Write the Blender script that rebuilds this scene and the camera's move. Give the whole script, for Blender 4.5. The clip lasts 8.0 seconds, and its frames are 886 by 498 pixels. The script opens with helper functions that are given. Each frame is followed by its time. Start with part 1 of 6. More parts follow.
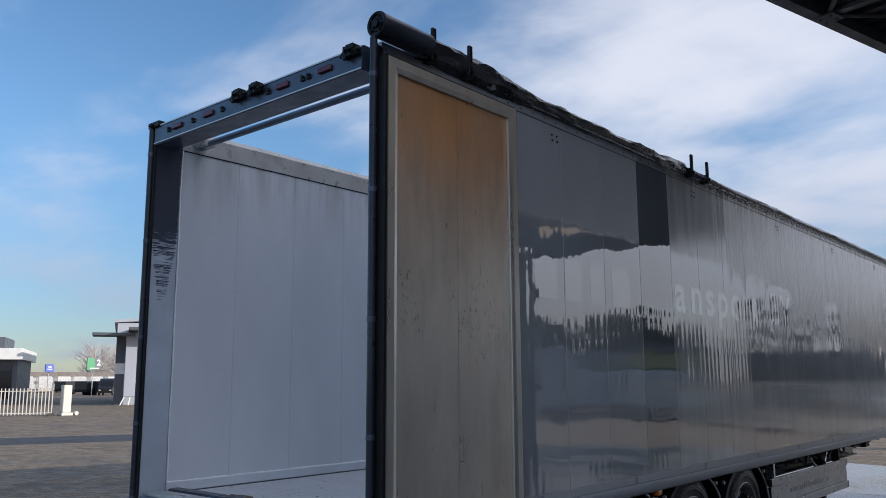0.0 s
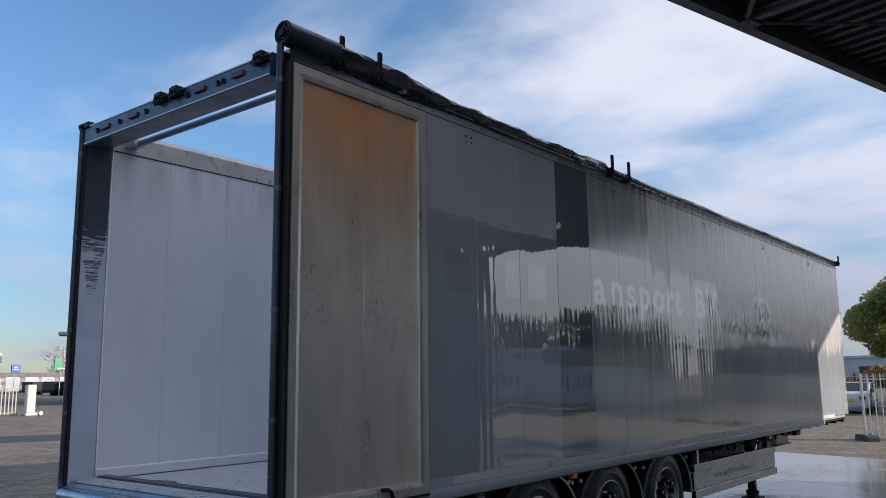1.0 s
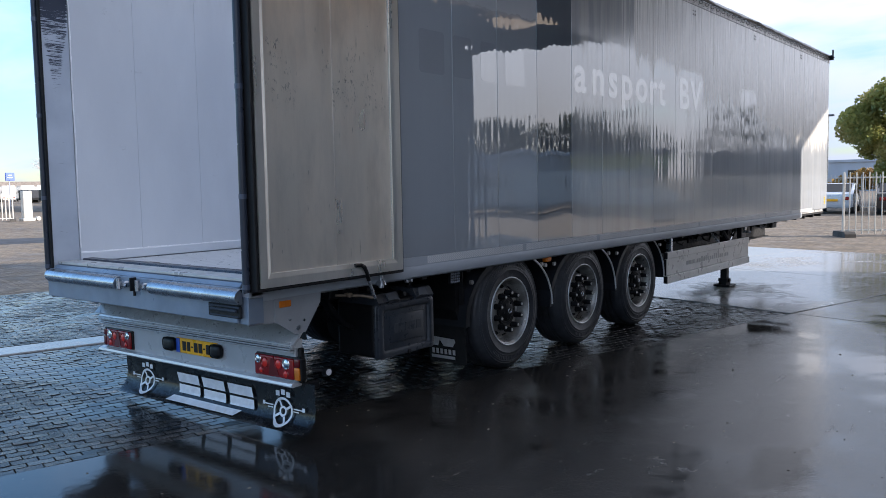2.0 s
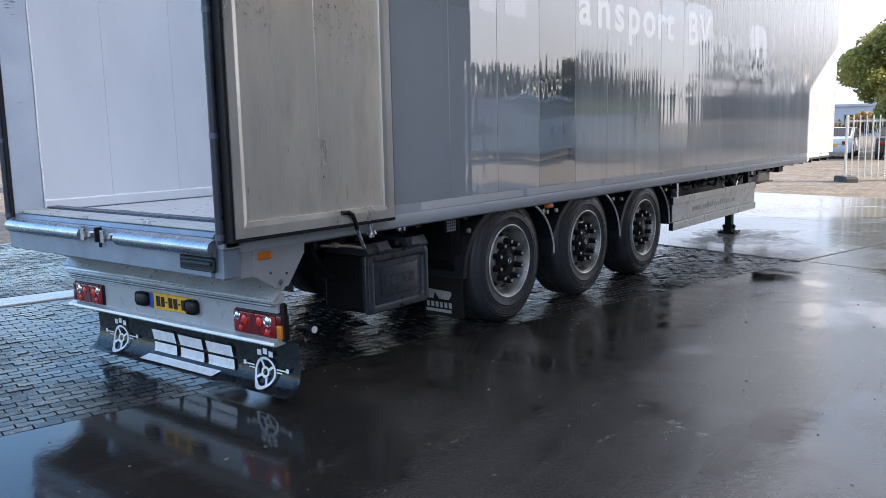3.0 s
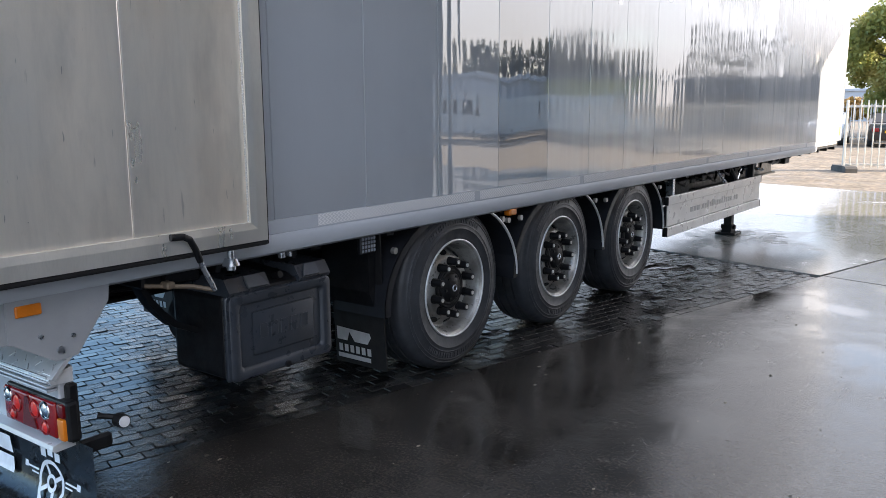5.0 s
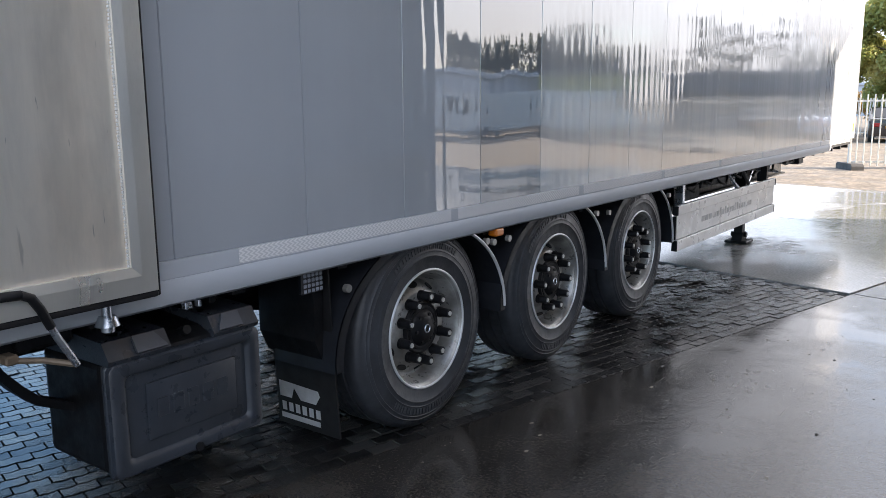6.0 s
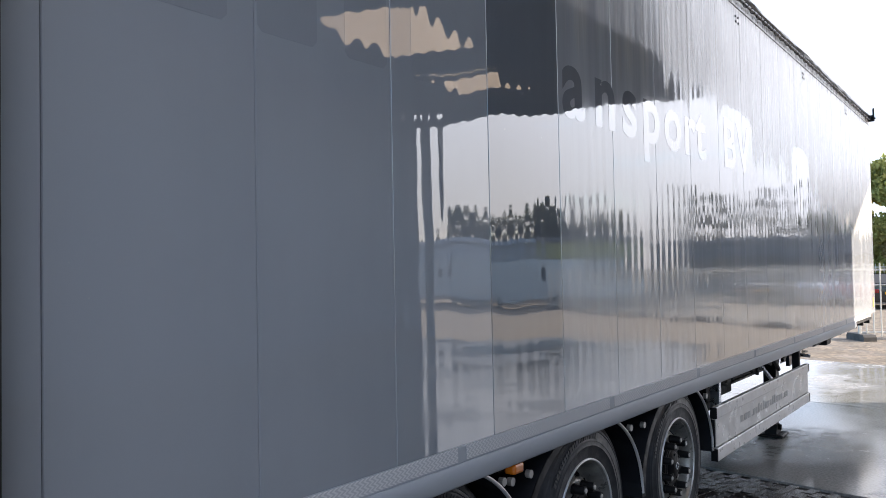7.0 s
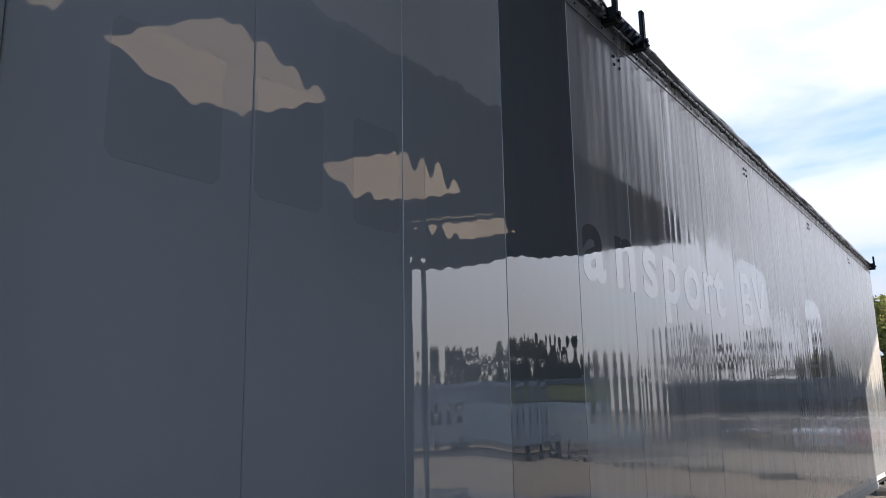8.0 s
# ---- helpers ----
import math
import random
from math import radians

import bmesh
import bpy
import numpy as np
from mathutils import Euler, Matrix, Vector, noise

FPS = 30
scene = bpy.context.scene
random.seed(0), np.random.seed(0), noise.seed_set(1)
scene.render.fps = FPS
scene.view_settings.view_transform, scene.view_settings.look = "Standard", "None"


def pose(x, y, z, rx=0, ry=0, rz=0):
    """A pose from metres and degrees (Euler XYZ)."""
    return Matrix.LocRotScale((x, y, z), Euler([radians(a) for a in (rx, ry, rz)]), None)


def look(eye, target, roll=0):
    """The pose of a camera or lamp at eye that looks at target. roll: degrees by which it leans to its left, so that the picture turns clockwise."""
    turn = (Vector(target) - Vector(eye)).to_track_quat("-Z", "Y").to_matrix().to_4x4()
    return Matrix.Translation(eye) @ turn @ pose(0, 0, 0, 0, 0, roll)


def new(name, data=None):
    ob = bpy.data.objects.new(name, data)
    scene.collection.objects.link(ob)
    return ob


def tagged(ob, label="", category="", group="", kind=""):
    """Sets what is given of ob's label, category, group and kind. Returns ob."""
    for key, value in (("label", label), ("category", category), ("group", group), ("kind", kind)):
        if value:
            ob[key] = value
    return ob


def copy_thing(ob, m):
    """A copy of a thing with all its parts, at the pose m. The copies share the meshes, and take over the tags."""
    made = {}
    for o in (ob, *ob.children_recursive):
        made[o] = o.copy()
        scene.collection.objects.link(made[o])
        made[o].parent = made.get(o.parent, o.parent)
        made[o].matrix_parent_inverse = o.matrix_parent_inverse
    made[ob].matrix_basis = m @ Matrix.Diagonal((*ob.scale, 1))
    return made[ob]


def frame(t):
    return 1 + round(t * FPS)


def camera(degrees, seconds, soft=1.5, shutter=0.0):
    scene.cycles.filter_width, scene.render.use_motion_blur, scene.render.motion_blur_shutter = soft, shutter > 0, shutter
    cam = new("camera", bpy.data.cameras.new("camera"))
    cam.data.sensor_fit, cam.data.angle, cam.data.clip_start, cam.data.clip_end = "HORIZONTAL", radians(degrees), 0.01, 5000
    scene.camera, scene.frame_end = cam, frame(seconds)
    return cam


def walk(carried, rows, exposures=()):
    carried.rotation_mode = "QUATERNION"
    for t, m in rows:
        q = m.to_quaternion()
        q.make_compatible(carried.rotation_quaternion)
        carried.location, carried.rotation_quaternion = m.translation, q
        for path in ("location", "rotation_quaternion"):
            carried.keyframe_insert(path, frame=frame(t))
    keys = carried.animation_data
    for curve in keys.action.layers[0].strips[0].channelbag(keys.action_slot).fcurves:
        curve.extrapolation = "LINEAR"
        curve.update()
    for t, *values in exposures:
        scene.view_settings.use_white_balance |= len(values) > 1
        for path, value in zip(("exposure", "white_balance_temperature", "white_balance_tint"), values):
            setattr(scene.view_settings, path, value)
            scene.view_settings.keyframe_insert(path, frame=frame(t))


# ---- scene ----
cam = camera(57.8, 8.0, soft=0.7)
PATH = [
    (0, (3.318, -3.192, 1.93), (2.031, -1.695, 2.252), -0.3),
    (0.5, (3.579, -3.226, 1.923), (2.319, -1.706, 2.243), -0.5),
    (1, (3.873, -3.139, 1.855), (2.634, -1.602, 2.172), -0.7),
    (1.2, (3.925, -3.122, 1.796), (2.691, -1.576, 2.086), -0.8),
    (1.5, (3.977, -3.071, 1.741), (2.731, -1.513, 1.878), -0.9),
    (1.8, (3.976, -3.04, 1.646), (2.73, -1.476, 1.602), -1.4),
    (2, (3.986, -3.033, 1.668), (2.741, -1.476, 1.509), -1.0),
    (2.2, (3.945, -2.992, 1.638), (2.703, -1.439, 1.423), -0.9),
    (3.3, (3.569, -2.451, 1.596), (2.351, -0.892, 1.303), -1.2),
    (3.5, (3.498, -2.28, 1.57), (2.288, -0.713, 1.285), -1.1),
    (4, (3.24, -1.893, 1.558), (2.043, -0.32, 1.254), -0.9),
    (4.5, (3.054, -1.491, 1.62), (1.864, 0.084, 1.296), -0.4),
    (4.7, (2.98, -1.292, 1.62), (1.794, 0.283, 1.281), -0.1),
    (5.8, (2.466, -0.359, 1.637), (1.293, 1.224, 1.296), -0.8),
    (6, (2.372, -0.173, 1.637), (1.203, 1.411, 1.286), -0.5),
    (6.5, (2.107, 0.239, 1.716), (0.934, 1.839, 1.458), -0.8),
    (6.8, (1.896, 0.436, 1.751), (0.726, 2.056, 1.68), -1.0),
    (7, (1.812, 0.526, 1.803), (0.643, 2.148, 1.862), -1.1),
    (7.2, (1.721, 0.642, 1.836), (0.56, 2.265, 1.969), -0.9),
    (7.5, (1.655, 0.727, 1.917), (0.501, 2.345, 2.136), -1.0),
    (8, (1.519, 0.773, 1.98), (0.401, 2.383, 2.38), -1.0),
]
EXPOSURE = [(0, .41, 6400, 13), (1, .49, 6420, 13), (1.5, .8, 6430, 14), (2, 1.3, 6400, 14), (3.5, 2.08, 6950, 14), (4.5, 2.28, 7100, 14),
            (6.5, 2.46, 7000, 14), (7, 1.97, 6850, 14), (7.5, 1.38, 6720, 13), (8, 1.0, 6650, 13)]
walk(cam, [(t, look(eye, target, roll)) for t, eye, target, roll in PATH], EXPOSURE)
# ---------------------------------------------------------------- world, sun, exposure
SUN = Vector((1.0, 0.51, 0.325)).normalized()
world = bpy.data.worlds.new("sky")
scene.world = world
world.use_nodes = True
wn, wl = world.node_tree.nodes, world.node_tree.links
bg = wn["Background"]
sky = wn.new("ShaderNodeTexSky")
sky.sky_type, sky.sun_disc = "NISHITA", False
sky.sun_elevation, sky.sun_rotation = math.asin(SUN.z), math.atan2(SUN.x, SUN.y)
sky.air_density, sky.dust_density, sky.ozone_density = 1.0, 0.15, 2.6
wtc = wn.new("ShaderNodeTexCoord")
sep = wn.new("ShaderNodeSeparateXYZ")
wl.new(wtc.outputs["Generated"], sep.inputs[0])


def wmath(op, a, b=None, clamp=False):
    n = wn.new("ShaderNodeMath")
    n.operation, n.use_clamp = op, clamp
    for i, v in enumerate((a, b)):
        if v is None:
            continue
        if isinstance(v, (int, float)):
            n.inputs[i].default_value = v
        else:
            wl.new(v, n.inputs[i])
    return n.outputs[0]


high = wmath("ADD", wmath("MAXIMUM", sep.outputs[2], 0.0), 0.16)
comb = wn.new("ShaderNodeCombineXYZ")
wl.new(wmath("DIVIDE", sep.outputs[0], high), comb.inputs[0])
wl.new(wmath("DIVIDE", sep.outputs[1], high), comb.inputs[1])
wmap = wn.new("ShaderNodeMapping")
wmap.inputs["Rotation"].default_value = (0, 0, radians(62))
wmap.inputs["Scale"].default_value = (0.8, 0.9, 1)
wl.new(comb.outputs[0], wmap.inputs[0])
cl1 = wn.new("ShaderNodeTexNoise")
cl1.inputs["Scale"].default_value, cl1.inputs["Detail"].default_value = 1.5, 8
cl1.inputs["Roughness"].default_value, cl1.inputs["Distortion"].default_value = 0.5, 0.3
wl.new(wmap.outputs[0], cl1.inputs["Vector"])
# more cloud towards the sun's side of the sky
east = wmath("MULTIPLY", wmath("ADD", wmath("MULTIPLY", sep.outputs[0], 0.75), wmath("MULTIPLY", sep.outputs[1], 0.45)), 0.27)
cov = wn.new("ShaderNodeMapRange")
cov.interpolation_type = "SMOOTHSTEP"
cov.inputs["From Min"].default_value, cov.inputs["From Max"].default_value = 0.355, 0.68
wmap2 = wn.new("ShaderNodeMapping")
wmap2.inputs["Rotation"].default_value = (0, 0, radians(-28))
wmap2.inputs["Scale"].default_value = (0.7, 1.7, 1)
wl.new(comb.outputs[0], wmap2.inputs[0])
cl2 = wn.new("ShaderNodeTexNoise")
cl2.inputs["Scale"].default_value, cl2.inputs["Detail"].default_value = 1.6, 8
cl2.inputs["Roughness"].default_value, cl2.inputs["Distortion"].default_value = 0.6, 0.8
wl.new(wmap2.outputs[0], cl2.inputs["Vector"])
both = wmath("ADD", wmath("MULTIPLY", cl1.outputs[0], 0.8), wmath("MULTIPLY", cl2.outputs[0], 0.22))
wl.new(wmath("ADD", both, east), cov.inputs["Value"])
cmix = wn.new("ShaderNodeMix")
cmix.data_type = "RGBA"
wl.new(wmath("MULTIPLY", cov.outputs[0], 0.9), cmix.inputs[0])
low = wn.new("ShaderNodeMapRange")
low.interpolation_type = "SMOOTHSTEP"
low.inputs["From Min"].default_value, low.inputs["From Max"].default_value = 0.0, 0.32
wl.new(sep.outputs[2], low.inputs["Value"])
tint = wn.new("ShaderNodeMix")
tint.data_type = "RGBA"
wl.new(low.outputs[0], tint.inputs[0])
warm = wn.new("ShaderNodeMix")
warm.data_type = "RGBA"
warm.inputs[6].default_value, warm.inputs[7].default_value = (0.46, 0.51, 0.63, 1), (0.72, 0.64, 0.56, 1)
wl.new(warm.outputs[2], tint.inputs[6])
tint.inputs[7].default_value = (1, 1, 1, 1)
hazed = wn.new("ShaderNodeMix")
hazed.data_type, hazed.blend_type = "RGBA", "MULTIPLY"
hazed.inputs[0].default_value = 1.0
clear = wn.new("ShaderNodeHueSaturation")
clear.inputs["Saturation"].default_value = 1.12
wl.new(sky.outputs[0], clear.inputs["Color"])
wl.new(clear.outputs[0], cmix.inputs[6])
cmix.inputs[7].default_value = (4.45, 4.65, 5.1, 1)
wl.new(cmix.outputs[2], hazed.inputs[6]), wl.new(tint.outputs[2], hazed.inputs[7])
# thin cloud glows towards the sun
toward = wn.new("ShaderNodeVectorMath")
toward.operation = "DOT_PRODUCT"
wl.new(wtc.outputs["Generated"], toward.inputs[0])
toward.inputs[1].default_value = SUN
glow = wmath("ADD", wmath("MULTIPLY", wmath("POWER", wmath("MAXIMUM", toward.outputs["Value"], 0.0), 4.0), 0.45), 1.0)
lit = wn.new("ShaderNodeVectorMath")
lit.operation = "SCALE"
wl.new(hazed.outputs[2], lit.inputs[0]), wl.new(glow, lit.inputs["Scale"])
wl.new(wmath("POWER", wmath("MAXIMUM", toward.outputs["Value"], 0.0), 2.0), warm.inputs[0])
wl.new(lit.outputs[0], bg.inputs[0])
bg.inputs[1].default_value = 0.135

sun_data = bpy.data.lights.new("sun", "SUN")
sun_data.energy, sun_data.angle, sun_data.color = 3.6, radians(0.53), (1.0, 0.925, 0.82)
sun_ob = new("sun", sun_data)
sun_ob.matrix_world = look((30, 15, 20), Vector((30, 15, 20)) - SUN)

# ---------------------------------------------------------------- materials


class Nodes:
    """A node material with a Principled shader and short ways to wire it."""

    def __init__(self, name):
        self.mat = bpy.data.materials.new(name)
        self.mat.use_nodes = True
        self.n, self.l = self.mat.node_tree.nodes, self.mat.node_tree.links
        self.bsdf = self.n["Principled BSDF"]
        self.geo = self.n.new("ShaderNodeNewGeometry")
        self.pos = self.geo.outputs["Position"]

    def val(self, sock, v):
        if isinstance(v, (int, float)):
            sock.default_value = v
        elif isinstance(v, tuple):
            sock.default_value = (*v, 1) if len(v) == 3 and sock.type == "RGBA" else v
        else:
            self.l.new(v, sock)

    def put(self, **kw):
        for k, v in kw.items():
            self.val(self.bsdf.inputs[k.replace("_", " ")], v)

    def math(self, op, a, b=0.0, clamp=False):
        n = self.n.new("ShaderNodeMath")
        n.operation, n.use_clamp = op, clamp
        self.val(n.inputs[0], a), self.val(n.inputs[1], b)
        return n.outputs[0]

    def noise(self, scale, detail=4, stretch=(1, 1, 1), rough=0.55, turn=0.0, dist=0.0, offset=None):
        m = self.n.new("ShaderNodeMapping")
        m.inputs["Scale"].default_value = stretch
        m.inputs["Rotation"].default_value = (0, 0, turn)
        self.l.new(self.pos, m.inputs[0])
        if offset is not None:
            self.l.new(offset, m.inputs["Location"])
        t = self.n.new("ShaderNodeTexNoise")
        t.inputs["Scale"].default_value, t.inputs["Detail"].default_value = scale, detail
        t.inputs["Roughness"].default_value, t.inputs["Distortion"].default_value = rough, dist
        self.l.new(m.outputs[0], t.inputs["Vector"])
        return t.outputs[0]

    def ramp(self, v, lo, hi, a=0.0, b=1.0):
        n = self.n.new("ShaderNodeMapRange")
        n.interpolation_type = "SMOOTHSTEP"
        for i, x in enumerate((v, lo, hi, a, b)):
            self.val(n.inputs[i], x)
        return n.outputs[0]

    def mix(self, f, a, b):
        n = self.n.new("ShaderNodeMix")
        n.data_type = "RGBA"
        self.val(n.inputs[0], f), self.val(n.inputs[6], a), self.val(n.inputs[7], b)
        return n.outputs[2]

    def bump(self, h, strength=0.3, dist=0.01, normal=None):
        n = self.n.new("ShaderNodeBump")
        n.inputs["Strength"].default_value, n.inputs["Distance"].default_value = strength, dist
        self.l.new(h, n.inputs["Height"])
        if normal is not None:
            self.l.new(normal, n.inputs["Normal"])
        return n.outputs[0]

    def random(self):
        return self.n.new("ShaderNodeObjectInfo").outputs["Random"]

    def island(self):
        return self.geo.outputs["Random Per Island"]

    def axis(self, i):
        s = self.n.new("ShaderNodeSeparateXYZ")
        self.l.new(self.pos, s.inputs[0])
        return s.outputs[i]


def sh(c, k):
    return tuple(min(1.0, x * k) for x in c)


def plain(name, base, rough=0.5, metal=0.0, var=0.25, scale=2.5, grain=70, bump=0.15, coat=0.0, dirt=None, spread=0.12, stretch=(1, 1, 1)):
    """A real surface with broad stains, fine grain, uneven gloss and a little relief."""
    m = Nodes(name)
    big, fine = m.noise(scale, 5, stretch), m.noise(grain, 3, stretch)
    c = m.mix(m.ramp(big, 0.3, 0.7), sh(base, 1 - var), sh(base, 1 + var))
    c = m.mix(m.math("MULTIPLY", m.ramp(fine, 0.45, 0.75), 0.35), c, sh(base, 1 - 0.6 * var))
    if dirt:
        c = m.mix(m.math("MULTIPLY", m.ramp(m.noise(scale * 2.7, 7, stretch), 0.45, 0.85), 0.30), c, dirt)
    m.put(Base_Color=c, Metallic=metal, Roughness=m.ramp(m.noise(scale * 3.1, 5, stretch), 0.25, 0.75, max(0.02, rough - spread), min(1, rough + spread)))
    if coat:
        m.put(Coat_Weight=coat, Coat_Roughness=0.06)
    if bump:
        m.put(Normal=m.bump(fine, bump, 0.004))
    return m.mat


def flat_colour(name, base, rough=0.4, metal=0.0):
    m = Nodes(name)
    m.put(Base_Color=m.mix(m.ramp(m.noise(30, 4), 0.3, 0.8), sh(base, 0.85), base), Roughness=rough, Metallic=metal)
    return m.mat


def skin_material(name, base, film=1.0, gloss=0.016, ior=1.66):
    """Old grey gel coat: mirror gloss, fine upright ripples, and a thin film of road dirt in upright streaks."""
    m = Nodes(name)
    rnd = m.random()
    y = m.axis(1)
    streak = m.noise(5.5, 6, (1, 1, 0.05), 0.6)
    fine = m.noise(38, 3, (1, 1, 0.03))
    front = m.ramp(y, 3.6, 4.8, 0.06, 1.0)
    # the rear panels were only washed up to arm's reach: a dull film is left above
    unwashed = m.math("MULTIPLY", m.ramp(m.math("ADD", m.axis(2), m.math("MULTIPLY", m.noise(6, 5, (1, 1, 0.3)), 0.10)), 3.15, 3.22), m.math("ADD", m.ramp(y, 3.38, 3.5, 1.0, 0.0), m.math("MULTIPLY", m.ramp(y, 3.98, 4.02, 0.0, 0.4), m.ramp(y, 5.38, 5.46, 1.0, 0.0))))
    unwashed = m.math("MULTIPLY", unwashed, 1.0 if film > 0.5 else 0.0)
    dirt = m.math("MULTIPLY", m.math("MULTIPLY", m.ramp(streak, 0.38, 0.62, 0.0, 0.55), front), m.ramp(rnd, 0.0, 1.0, 0.45, 1.0))
    # beige road film on the forward panels: left above a ragged washing line, thin below it, rubbed off in places
    z = m.axis(2)
    rag = m.math("MULTIPLY", m.math("SUBTRACT", m.noise(4.5, 7, (1, 1, 0.16), 0.68), 0.5), 1.1)
    above = m.math("SUBTRACT", m.math("ADD", z, rag), m.math("ADD", m.ramp(y, 6.55, 6.75, 2.94, 2.62), m.ramp(y, 9.0, 12.0, 0.0, -0.45)))
    haze = m.math("MULTIPLY", m.ramp(y, 5.40, 5.46), m.ramp(above, -0.05, 0.22, m.ramp(y, 6.0, 9.5, 0.18, 0.42), 0.95))
    haze = m.math("MAXIMUM", haze, m.math("MULTIPLY", m.ramp(y, 3.98, 4.02, 0.0, 0.20), m.ramp(streak, 0.35, 0.6, 0.7, 1.2)))
    rubbed = None
    for yc, zc, ry, rz in ((7.08, 2.81, 0.44, 0.24), (9.35, 2.60, 0.40, 0.40)):
        d = m.math("ADD", m.math("POWER", m.math("DIVIDE", m.math("SUBTRACT", y, yc), ry), 4.0), m.math("POWER", m.math("ADD", m.math("DIVIDE", m.math("SUBTRACT", z, zc), rz), m.math("MULTIPLY", rag, 0.5)), 4.0))
        k = m.ramp(d, 0.5, 1.4, 0.7, 0.0)
        rubbed = k if rubbed is None else m.math("MAXIMUM", rubbed, k)
    haze = m.math("MULTIPLY", haze, m.math("SUBTRACT", 1.0, rubbed))
    dirt = m.math("ADD", m.math("MULTIPLY", dirt, m.ramp(y, 5.3, 5.5, 1.0, 0.4)), m.math("MULTIPLY", haze, m.ramp(fine, 0.3, 0.7, 0.75, 1.05)))
    dirt = m.math("MULTIPLY", dirt, film, True)
    tone = m.mix(rnd, sh(base, 0.92), sh(base, 1.06))
    tone = m.mix(m.math("MULTIPLY", m.ramp(m.noise(1.6, 5), 0.35, 0.7), 0.3), tone, sh(base, 0.85))
    dust = m.mix(m.ramp(fine, 0.3, 0.7), (0.70, 0.63, 0.54), (0.76, 0.71, 0.64))
    runs = m.ramp(m.noise(8, 5, (1, 1, 0.045), 0.65), 0.47, 0.62)
    dust = m.mix(m.math("MULTIPLY", runs, m.ramp(y, 5.0, 9.0, 0.75, 0.35)), dust, (0.40, 0.34, 0.28))
    dust = m.mix(m.ramp(above, -0.05, 0.22), (0.60, 0.62, 0.64), dust)
    c = m.mix(m.math("MULTIPLY", dirt, 0.88), tone, dust)
    specks = m.ramp(m.noise(55, 2), 0.74, 0.79)
    c = m.mix(m.math("MULTIPLY", specks, 0.25), c, (0.55, 0.55, 0.53))
    m.put(Base_Color=c, Roughness=m.math("ADD", m.math("ADD", gloss, m.math("MULTIPLY", dirt, 0.28)), m.math("MULTIPLY", unwashed, 0.35)))
    m.put(IOR=ior, Coat_IOR=ior, Coat_Weight=m.math("SUBTRACT", 1.0, m.math("MAXIMUM", m.math("MULTIPLY", dirt, 0.25), m.math("MULTIPLY", unwashed, 0.8))), Coat_Roughness=m.math("ADD", m.math("ADD", gloss * 0.6, m.math("ADD", m.math("MULTIPLY", dirt, 0.06), m.ramp(dirt, 0.35, 0.9, 0.0, 0.24))), m.math("MULTIPLY", unwashed, 0.3)))
    wob = m.noise(2.5, 3, (0, 1, 0.3))
    rip = m.math("SINE", m.math("ADD", m.math("MULTIPLY", y, 63.0), m.math("MULTIPLY", wob, 5.0)))
    rip = m.math("MULTIPLY", rip, m.ramp(m.noise(1.1, 2, (0, 1, 0.12)), 0.35, 0.65, 0.35, 1.0))
    wide = m.noise(1.9, 1, (0, 1, 0.55))
    dent = m.noise(8.5, 1, (0, 1, 0.75))
    n1 = m.bump(wide, 0.6, 0.011)
    n1 = m.bump(m.math("MULTIPLY", dent, m.ramp(y, 1.7, 2.5, 1.0, 0.2)), 1.0, 0.0009, n1)
    rip = m.math("MULTIPLY", rip, m.math("MULTIPLY", m.ramp(y, 0.9, 2.0, 0.3, 1.0), m.ramp(y, 6.0, 9.0, 1.0, 0.55)))
    n2 = m.bump(rip, 1.0, 0.0002, n1)
    m.put(Normal=n2)
    m.l.new(n2, m.bsdf.inputs["Coat Normal"])
    return m.mat


